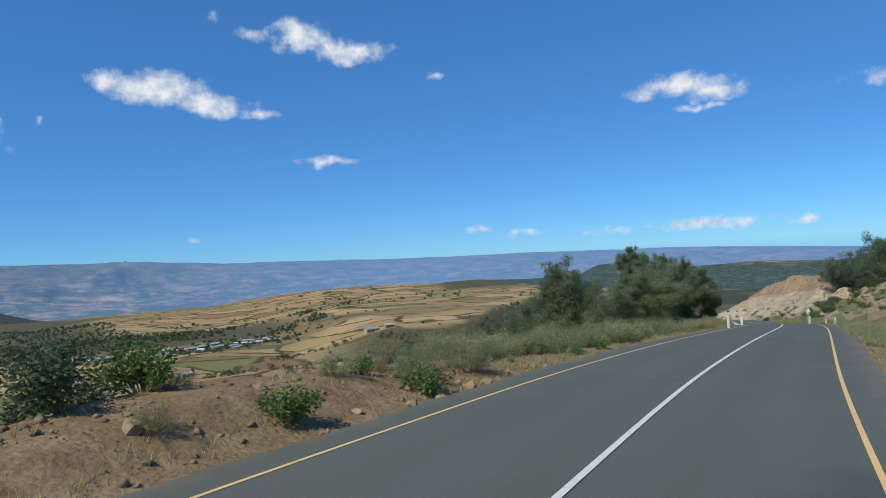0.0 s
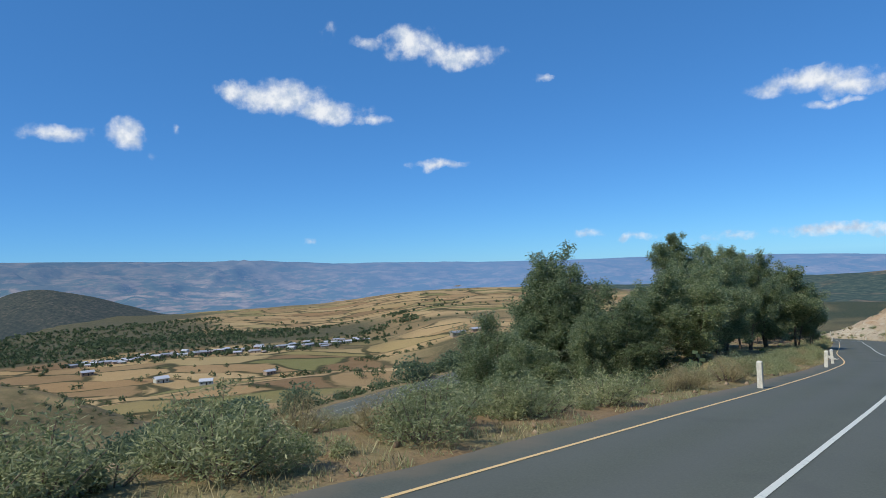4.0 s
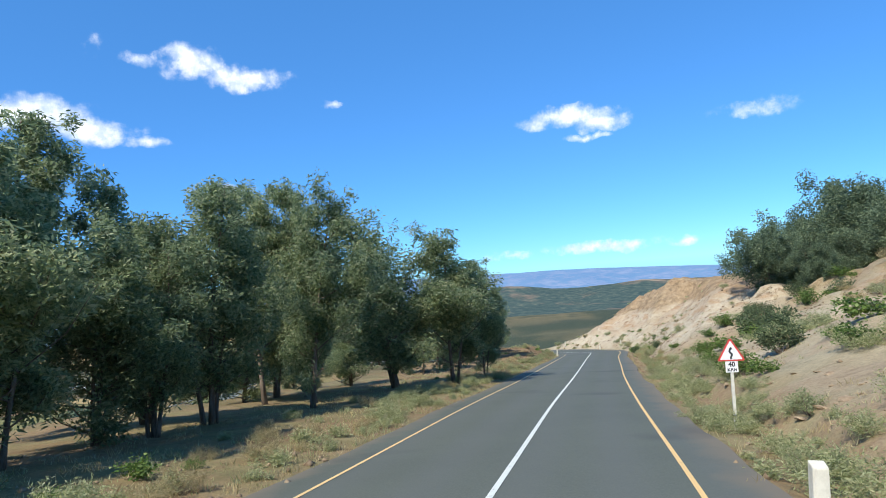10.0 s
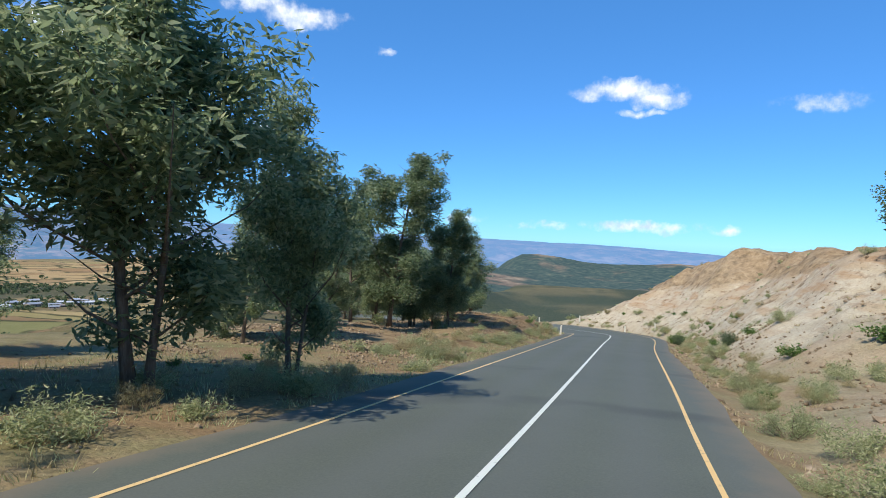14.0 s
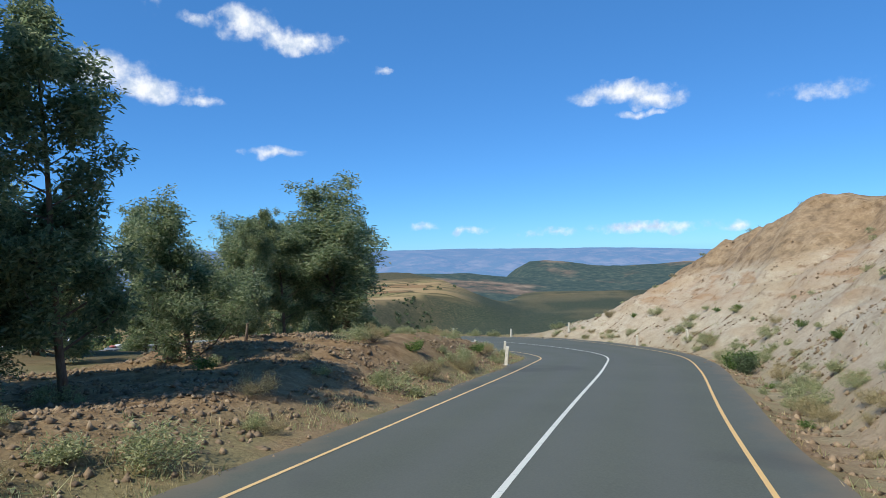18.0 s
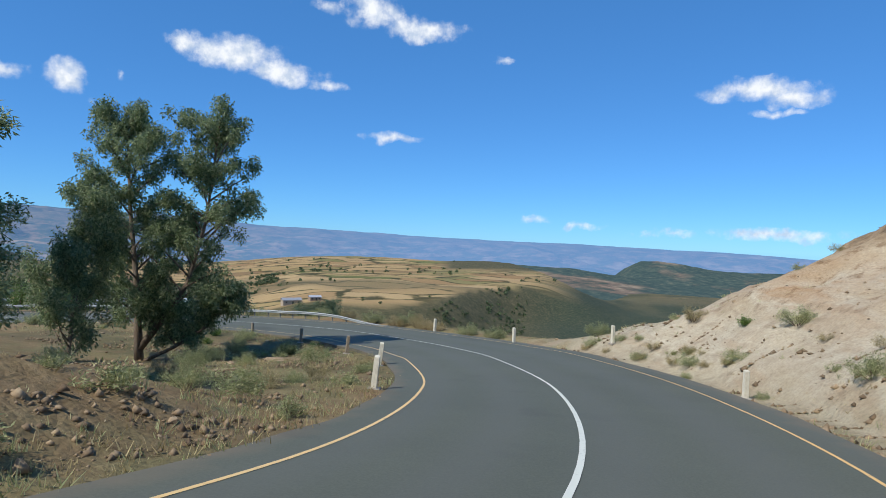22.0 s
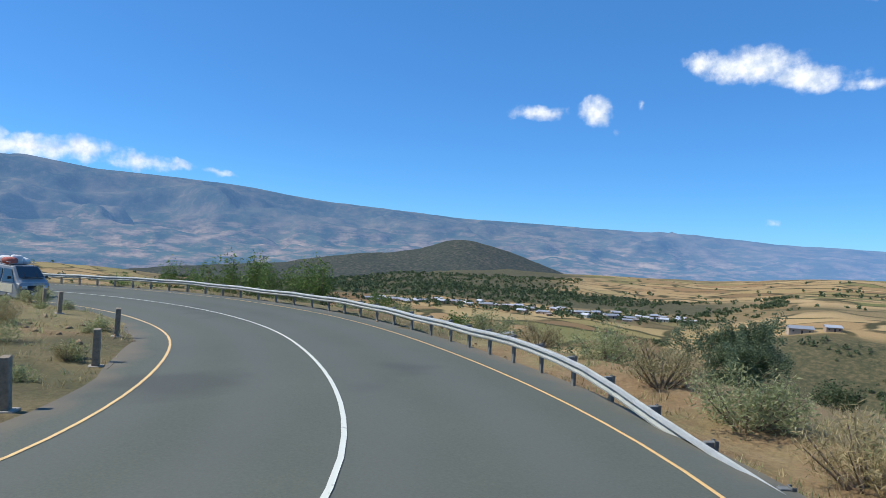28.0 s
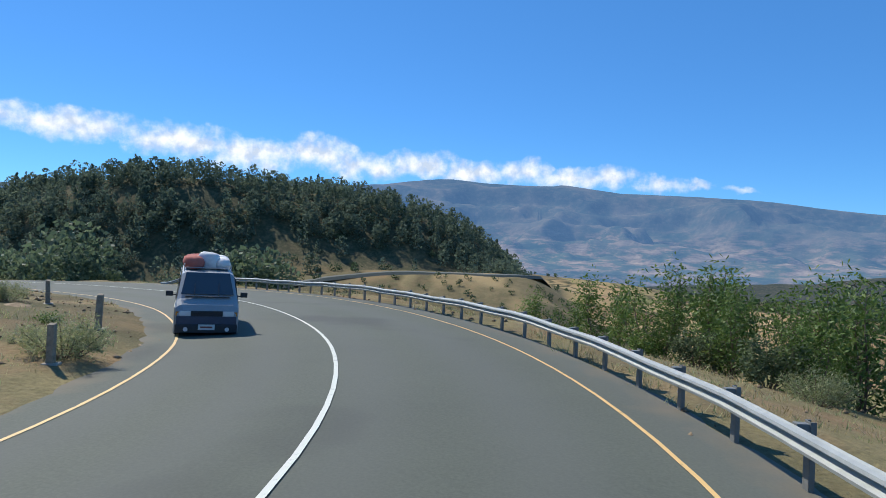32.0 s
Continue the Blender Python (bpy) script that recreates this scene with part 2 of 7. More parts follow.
def make_ground():
    p = Paint("dry_ground", 0.95, 0, 0.15)
    mask = p.attr("cover")
    sep = p.nt.nodes.new("ShaderNodeSeparateColor")
    p.link(mask.outputs["Color"], sep.inputs[0])
    cut, scrub, field = sep.outputs[0], sep.outputs[1], sep.outputs[2]
    n1, n2, n3 = p.noise(0.13, 6.0, 0.62), p.noise(1.7, 7.0, 0.68), p.noise(11.0, 5.0, 0.7)
    soil = p.ramp(n1, [(0.28, (0.27, 0.175, 0.105)), (0.5, (0.33, 0.235, 0.145)), (0.72, (0.38, 0.30, 0.20))])
    soil = p.mix(0.45, soil, p.ramp(n2, [(0.3, (0.21, 0.125, 0.07)), (0.5, (0.34, 0.24, 0.14)), (0.7, (0.44, 0.35, 0.235))]))
    grass = p.ramp(p.noise(0.55, 6.0, 0.7), [(0.35, (0.19, 0.185, 0.095)), (0.55, (0.31, 0.28, 0.155)), (0.72, (0.42, 0.36, 0.22))])
    soil = p.mix(p.ramp(p.noise(0.35, 6.0, 0.65), [(0.42, (0, 0, 0)), (0.56, (0.8, 0.8, 0.8))]), soil, grass)
    layers = p.noise(0.5, 5.0, 0.6, stretch=(0.35, 0.35, 2.2))
    rockc = p.ramp(layers, [(0.25, (0.52, 0.41, 0.29)), (0.42, (0.60, 0.52, 0.41)), (0.52, (0.68, 0.63, 0.55)), (0.62, (0.50, 0.33, 0.21)), (0.75, (0.60, 0.50, 0.38))])
    rockc = p.mix(0.35, rockc, p.ramp(n2, [(0.3, (0.34, 0.25, 0.17)), (0.65, (0.62, 0.54, 0.43))]))
    rockc = p.mix(p.ramp(p.noise(1.1, 8.0, 0.72), [(0.36, (0.8, 0.8, 0.8)), (0.47, (0, 0, 0))]), rockc, (0.20, 0.125, 0.075))
    rockc = p.mix(p.ramp(p.noise(0.11, 5.0, 0.6), [(0.45, (0, 0, 0)), (0.6, (0.4, 0.4, 0.4))]), rockc, (0.46, 0.29, 0.17))
    hz = p.nt.nodes.new("ShaderNodeSeparateXYZ")
    p.link(p.pos, hz.inputs[0])
    bed = p.math("ADD", p.math("ADD", hz.outputs[2], p.math("MULTIPLY", hz.outputs[1], 0.113)), p.math("MULTIPLY", n1, 3.0))
    cap = p.ramp(p.math("MULTIPLY", bed, 0.1), [(0.52, (0, 0, 0)), (0.60, (0.8, 0.8, 0.8))])
    foot = p.ramp(p.math("MULTIPLY", bed, 0.1), [(0.16, (0.5, 0.5, 0.5)), (0.30, (0, 0, 0))])
    rockc = p.mix(foot, rockc, p.ramp(n2, [(0.3, (0.50, 0.47, 0.40)), (0.6, (0.66, 0.63, 0.55))]))
    rockc = p.mix(cap, rockc, p.ramp(p.noise(1.3, 7.0, 0.7), [(0.35, (0.15, 0.10, 0.06)), (0.5, (0.36, 0.255, 0.16)), (0.65, (0.50, 0.38, 0.26))]))
    soil = p.mix(cut, soil, rockc)
    # scrub seen from afar
    cl = p.voronoi(0.16)
    sc = p.ramp(p.noise(0.06, 7.0, 0.72), [(0.3, (0.072, 0.086, 0.050)), (0.52, (0.120, 0.122, 0.075)), (0.70, (0.23, 0.19, 0.12))])
    sc = p.mix(0.5, sc, p.ramp(cl.outputs["Distance"], [(0.0, (0.050, 0.066, 0.040)), (0.5, (0.110, 0.116, 0.070)), (0.9, (0.22, 0.18, 0.115))]))
    spots = p.noise(0.45, 6.0, 0.7)
    sc = p.mix(0.45, sc, p.ramp(spots, [(0.40, (0.045, 0.060, 0.034)), (0.50, (0.115, 0.115, 0.068)), (0.62, (0.27, 0.215, 0.135))]))
    lush = p.ramp(spots, [(0.38, (0.036, 0.060, 0.044)), (0.52, (0.066, 0.094, 0.066)), (0.66, (0.13, 0.135, 0.090))])
    sc = p.mix(p.math("MULTIPLY", p.attr("lush").outputs["Fac"], 0.85), sc, lush)
    soil = p.mix(scrub, soil, sc)
    # strips of harvested fields
    warp = p.nt.nodes.new("ShaderNodeVectorMath")
    warp.operation = "ADD"
    wn = p.nt.nodes.new("ShaderNodeTexNoise")
    wn.inputs["Scale"].default_value = 0.012
    p.link(p.pos, wn.inputs["Vector"])
    wm = p.nt.nodes.new("ShaderNodeVectorMath")
    wm.operation = "SCALE"
    wm.inputs["Scale"].default_value = 70.0
    p.link(wn.outputs["Color"], wm.inputs[0])
    p.link(p.pos, warp.inputs[0])
    p.link(wm.outputs[0], warp.inputs[1])
    st = p.nt.nodes.new("ShaderNodeVectorMath")
    st.operation = "MULTIPLY"
    st.inputs[1].default_value = (0.9, 1.7, 0.0)
    p.link(warp.outputs[0], st.inputs[0])
    fv = p.voronoi(0.015, st.outputs[0])
    hue = p.nt.nodes.new("ShaderNodeSeparateColor")
    p.link(fv.outputs["Color"], hue.inputs[0])
    fc = p.ramp(hue.outputs[0], [(0.0, (0.50, 0.36, 0.19)), (0.22, (0.62, 0.48, 0.28)), (0.36, (0.34, 0.21, 0.11)), (0.5, (0.56, 0.42, 0.23)), (0.64, (0.24, 0.155, 0.09)), (0.74, (0.50, 0.39, 0.20)), (0.82, (0.13, 0.19, 0.06)), (0.9, (0.58, 0.45, 0.26)), (1.0, (0.30, 0.27, 0.12))])
    fc = p.mix(0.2, fc, p.ramp(p.noise(0.05, 6.0, 0.7), [(0.3, (0.27, 0.20, 0.11)), (0.7, (0.55, 0.43, 0.25))]))
    ev = p.voronoi(0.015, st.outputs[0], "DISTANCE_TO_EDGE")
    hedge = p.math("MULTIPLY", p.ramp(ev.outputs["Distance"], [(0.03, (1, 1, 1)), (0.07, (0, 0, 0))]), p.ramp(p.noise(0.03, 4.0), [(0.38, (0, 0, 0)), (0.5, (0.95, 0.95, 0.95))]))
    fc = p.mix(hedge, fc, (0.07, 0.075, 0.035))
    fc = p.mix(1.0, fc, (1.0, 0.97, 0.95), "MULTIPLY")
    soil = p.mix(field, soil, fc)
    red = p.ramp(n2, [(0.3, (0.20, 0.125, 0.07)), (0.5, (0.34, 0.235, 0.14)), (0.7, (0.48, 0.365, 0.235))])
    soil = p.mix(p.math("MULTIPLY", mask.outputs["Alpha"], p.ramp(n1, [(0.3, (0.45, 0.45, 0.45)), (0.55, (1, 1, 1))])), soil, red)
    soil = p.mix(0.5, soil, p.ramp(n3, [(0.32, (0.55, 0.52, 0.48)), (0.5, (1.0, 1.0, 1.0)), (0.68, (1.35, 1.33, 1.28))]), "MULTIPLY")
    soil = p.mix(1.0, soil, (0.73, 0.70, 0.60), "MULTIPLY")
    p.color(soil)
    peb = p.voronoi(9.0)
    hgt = p.math("ADD", p.math("MULTIPLY", n3, 0.5), p.math("MULTIPLY", p.math("SUBTRACT", 1.0, peb.outputs["Distance"]), 0.35))
    p.bump(p.math("ADD", hgt, n2), 0.55, 0.12)
    return p.m


def make_leaf(name, stops, gloss=0.5, see=0.28):
    p = Paint(name, gloss, 0, 0.25)
    r = p.random(island=True)
    c = p.ramp(r, stops)
    tone = p.ramp(p.random(), [(0.0, (0.82, 0.85, 0.80)), (1.0, (1.16, 1.12, 1.05))])
    c = p.mix(1.0, c, tone, "MULTIPLY")
    p.color(c)
    tr = p.nt.nodes.new("ShaderNodeBsdfTranslucent")
    p.link(c, tr.inputs["Color"])
    mx = p.nt.nodes.new("ShaderNodeMixShader")
    mx.inputs[0].default_value = see
    out = p.nt.nodes["Material Output"]
    p.link(p.b.outputs[0], mx.inputs[1])
    p.link(tr.outputs[0], mx.inputs[2])
    p.link(mx.outputs[0], out.inputs["Surface"])
    return p.m


def make_bark():
    p = Paint("bark", 0.9, 0, 0.2)
    n = p.noise(3.0, 7.0, 0.7, stretch=(3, 3, 0.5))
    p.color(p.ramp(n, [(0.25, (0.07, 0.05, 0.035)), (0.5, (0.17, 0.13, 0.095)), (0.75, (0.30, 0.255, 0.20))])).bump(n, 0.6, 0.03)
    return p.m


def make_stone():
    p = Paint("stone", 0.9, 0, 0.2)
    n = p.noise(4.0, 7.0, 0.65)
    c = p.ramp(n, [(0.25, (0.135, 0.095, 0.06)), (0.5, (0.24, 0.178, 0.115)), (0.75, (0.36, 0.29, 0.20))])
    c = p.mix(1.0, c, p.ramp(p.random(island=True), [(0.0, (0.62, 0.58, 0.54)), (0.5, (0.95, 0.93, 0.88)), (1.0, (1.35, 1.33, 1.25))]), "MULTIPLY")
    p.color(c).bump(n, 0.6, 0.04)
    return p.m


def make_concrete():
    p = Paint("whitewashed_concrete", 0.85, 0, 0.25)
    n = p.noise(7.0, 7.0, 0.7)
    st = p.noise(2.2, 6.0, 0.7, stretch=(4, 4, 0.8))
    c = p.ramp(n, [(0.25, (0.50, 0.47, 0.37)), (0.6, (0.66, 0.63, 0.51))])
    c = p.mix(p.ramp(st, [(0.5, (0, 0, 0)), (0.75, (0.7, 0.7, 0.7))]), c, (0.36, 0.31, 0.24))
    p.color(c).bump(n, 0.4, 0.01)
    return p.m


def make_steel():
    p = Paint("galvanised_steel", 0.55, 0.25, 0.4)
    n = p.noise(3.0, 6.0, 0.65)
    p.color(p.ramp(n, [(0.3, (0.33, 0.35, 0.33)), (0.7, (0.46, 0.48, 0.45))])).bump(n, 0.08, 0.01)
    return p.m


ASPHALT, GROUND, BARK, STONE, CONCRETE, STEEL = make_asphalt(), make_ground(), make_bark(), make_stone(), make_concrete(), make_steel()
WHITE_LINE = make_linepaint("white_road_paint", (0.66, 0.67, 0.57), 0.85)
YELLOW_LINE = make_linepaint("yellow_road_paint", (0.74, 0.48, 0.18), 0.95)
CREAM_LINE = make_linepaint("cream_road_paint", (0.74, 0.51, 0.22), 0.9)
GUM_LEAF = make_leaf("gum_leaves", [(0.0, (0.135, 0.185, 0.095)), (0.4, (0.235, 0.300, 0.160)), (0.75, (0.345, 0.405, 0.235)), (1.0, (0.47, 0.49, 0.30))], 0.6, 0.66)
DARK_LEAF = make_leaf("dark_leaves", [(0.0, (0.050, 0.078, 0.040)), (0.5, (0.095, 0.132, 0.066)), (1.0, (0.145, 0.185, 0.095))], 0.85, 0.3)
# lighter, bluer green: distance haze over the hill put into the leaf colour
HILL_LEAF = make_leaf("hill_leaves", [(0.0, (0.095, 0.130, 0.098)), (0.5, (0.15, 0.195, 0.140)), (1.0, (0.215, 0.26, 0.18))], 0.85, 0.42)
BROAD_LEAF = make_leaf("broad_tree_leaves", [(0.0, (0.085, 0.125, 0.080)), (0.5, (0.15, 0.205, 0.120)), (1.0, (0.23, 0.285, 0.17))], 0.6, 0.42)
SHRUB_LEAF = make_leaf("shrub_leaves", [(0.0, (0.20, 0.235, 0.105)), (0.5, (0.31, 0.34, 0.175)), (1.0, (0.45, 0.45, 0.26))], 0.75, 0.4)
GREEN_LEAF = make_leaf("green_leaves", [(0.0, (0.06, 0.115, 0.028)), (0.5, (0.115, 0.19, 0.045)), (1.0, (0.20, 0.27, 0.08))], 0.5, 0.38)
STRAW = make_leaf("dry_grass", [(0.0, (0.20, 0.165, 0.08)), (0.5, (0.36, 0.30, 0.16)), (1.0, (0.50, 0.43, 0.25))], 0.8, 0.3)


# ---- the lie of the land ----
# Road centreline: x, y, z, half width left, half width right
ROAD = [
    (-40.08, -61.80, 3.03, 3.84, 3.38),
    (-23.42, -36.27, 0.90, 3.92, 3.27),
    (-11.68, -16.86, -0.69, 3.95, 3.19),
    (-3.66, -2.28, -1.86, 3.93, 3.15),
    (1.21, 7.11, -2.61, 3.88, 3.13),
    (6.09, 16.13, -3.36, 3.79, 3.14),
    (12.07, 26.51, -4.32, 3.60, 3.08),
    (18.94, 38.32, -5.56, 3.31, 3.00),
    (24.42, 47.99, -6.66, 3.10, 2.94),
    (29.88, 58.34, -7.89, 2.96, 2.95),
    (35.12, 69.57, -9.32, 3.08, 2.90),
    (43.21, 90.44, -11.95, 3.40, 2.99),
    (49.33, 105.74, -13.81, 3.39, 2.98),
    (53.89, 117.05, -15.08, 3.35, 3.09),
    (62.93, 139.88, -17.76, 3.43, 3.48),
    (69.23, 155.47, -19.56, 3.60, 4.03),
    (72.22, 164.66, -20.64, 3.74, 4.31),
    (72.75, 174.66, -21.72, 3.83, 4.55),
    (71.15, 182.92, -22.45, 3.82, 4.71),
    (69.61, 187.11, -22.83, 3.80, 4.69),
    (66.24, 193.51, -23.46, 3.69, 4.46),
    (59.43, 201.37, -24.14, 3.51, 3.95),
    (49.75, 206.25, -24.61, 3.05, 3.68),
    (41.09, 207.81, -24.90, 3.06, 3.85),
    (32.83, 206.83, -25.13, 3.15, 4.05),
    (25.32, 203.73, -25.34, 3.37, 4.26),
    (18.47, 199.12, -25.66, 3.59, 4.40),
    (10.54, 191.99, -26.20, 3.80, 4.50),
    (0.95, 182.09, -26.97, 3.96, 4.52),
    (-13.43, 166.30, -28.31, 4.04, 4.43),
    (-30.14, 146.82, -30.04, 4.01, 4.23),
    (-49.17, 122.93, -32.23, 3.88, 3.96),
    (-70.09, 94.93, -34.83, 3.70, 3.69),
    (-94.95, 57.91, -38.24, 3.52, 3.45),
    (-120.00, 9.98, -42.43, 3.37, 3.31),
    (-140.00, -49.95, -47.36, 3.26, 3.22),
]


def spline(rows, step):
    """Points every step metres along a smooth curve through the rows."""
    p = np.array(rows, float)
    q = np.vstack([2 * p[0] - p[1], p, 2 * p[-1] - p[-2]])
    out = []
    for i in range(1, len(q) - 2):
        a, b, c, d = q[i - 1:i + 3]
        n = max(1, int(round(np.linalg.norm((c - b)[:2]) / step)))
        for k in range(n):
            u = k / n
            out.append(0.5 * (2 * b + (c - a) * u + (2 * a - 5 * b + 4 * c - d) * u * u + (3 * b - a - 3 * c + d) * u ** 3))
    out.append(q[-2])
    return np.array(out)


LINE = spline(ROAD, 1.0)
_t = np.gradient(LINE[:, :2], axis=0)
_t /= np.linalg.norm(_t, axis=1)[:, None]
SIDE = np.stack([_t[:, 1], -_t[:, 0]], 1)          # to the right of the way
ARC = np.r_[0, np.cumsum(np.linalg.norm(np.diff(LINE[:, :2], axis=0), axis=1))]
START = int(np.argmin(np.abs(LINE[:250, 1])))          # abreast of the first place of the camera
ARC = ARC - ARC[START]
APEX = int(np.argmin(((LINE[:, :2] - (48, 207)) ** 2).sum(1)))


def ss(a, b, v):
    t = np.clip((v - a) / (b - a), 0.0, 1.0)
    return t * t * (3 - 2 * t)


def hashed(ix, iy):
    n = np.sin(ix * 127.1 + iy * 311.7) * 43758.5453
    return n - np.floor(n)


def vnoise(x, y):
    ix, iy = np.floor(x), np.floor(y)
    fx, fy = x - ix, y - iy
    fx, fy = fx * fx * (3 - 2 * fx), fy * fy * (3 - 2 * fy)
    a, b = hashed(ix, iy), hashed(ix + 1, iy)
    c, d = hashed(ix, iy + 1), hashed(ix + 1, iy + 1)
    return (a + (b - a) * fx) * (1 - fy) + (c + (d - c) * fx) * fy - 0.5


def rough(x, y, size, octaves=4):
    z, amp = 0.0, 1.0
    for k in range(octaves):
        z = z + amp * vnoise(x / size + 17.3 * k, y / size - 9.1 * k)
        size, amp = size / 2.1, amp * 0.5
    return z


def nearest(x, y, lo, hi):
    """Distance, index and signed side of the nearest point of a stretch of the road."""
    seg = LINE[lo:hi:2, :2]
    best = np.full(x.shape, 1e18)
    at = np.zeros(x.shape, int)
    for k, (px, py) in enumerate(seg):
        d = (x - px) ** 2 + (y - py) ** 2
        m = d < best
        best[m] = d[m]
        at[m] = k
    i = np.clip(lo + 2 * at, 1, len(LINE) - 2)
    t = np.stack([-SIDE[i, 1], SIDE[i, 0]], -1)
    rx, ry = x - LINE[i, 0], y - LINE[i, 1]
    along = rx * t[..., 0] + ry * t[..., 1]
    side = rx * SIDE[i, 0] + ry * SIDE[i, 1]
    slope = (LINE[i + 1, 2] - LINE[i - 1, 2]) / np.maximum(np.linalg.norm(LINE[i + 1, :2] - LINE[i - 1, :2], axis=-1), 0.1)
    zr = LINE[i, 2] + slope * np.clip(along, -1.5, 1.5)
    return np.sqrt(best), i, side, zr


def valley(x, y):
    """The country round about, without the road."""
    dx, dy = x - 60.0, y - 160.0
    r = np.hypot(dx, dy)
    az = np.degrees(np.arctan2(-dx, dy))
    floor = -60.0 - 20.0 * ss(14, 26, az) * ss(250, 420, r) + 22.0 * ss(62, 92, az) * (1 - ss(700, 1500, r)) + 8 * ss(600, 1200, r) * ss(30, 5, az)
    z = floor + 7 * rough(x, y, 260.0, 3) + 2.0 * rough(x + 90, y, 60.0, 3)
    # fields break off to the wide plain
    edge = 1150 + 260 * ss(5, 25, az) - 380 * ss(2, -10, az) - 620 * ss(40, 56, az) + 160 * rough(x, y, 400.0, 3)
    z = z - (60 + 25 * ss(30, 60, az)) * ss(edge, edge + 260, r)
    # gully with scrub before the tan fields
    near = 470 + 210 * ss(8, -8, az) + 60 * rough(x + 300, y, 150.0, 3)
    g = ss(near, near - 120, r) * ss(26, 12, az)
    z = z - 26 * g
    # green country beyond on the east
    e = ss(-4, -14, az)
    ze = -88 + 8 * rough(x, y, 240.0, 4) * ss(1150, 700, r) - 60 * ss(1050, 1400, r)
    z = z * (1 - e) + ze * e
    z = z + 12 * np.exp(-((az - 0) / 9) ** 4) * np.exp(-((r - 1500) / 190) ** 2)
    # the wooded hill above the lower road
    wx, wy = x - 47.0, y - 210.0
    wr, wa = np.hypot(wx, wy), np.degrees(np.arctan2(-wx, wy))
    form = np.interp(wa, [79.5, 81.2, 82.8, 85.0, 88.3, 94, 101, 110, 125, 150, 170], [0, 3, 12, 26, 37, 46, 51, 51, 52, 52, 0])
    bench = -36.6 - 0.17 * np.maximum(244 - wr, 0) - 0.4 * np.maximum(wr - 262, 0) + 2.2 * rough(x, y, 34.0, 3) * ss(248, 236, wr)
    z = z + np.maximum(bench - z, 0) * ss(74, 85, wa) * ss(128, 114, wa)
    z = z + form * ss(262, 350, wr) * ss(640, 420, wr) * (1 + 0.14 * rough(x, y, 50.0, 3))
    return z


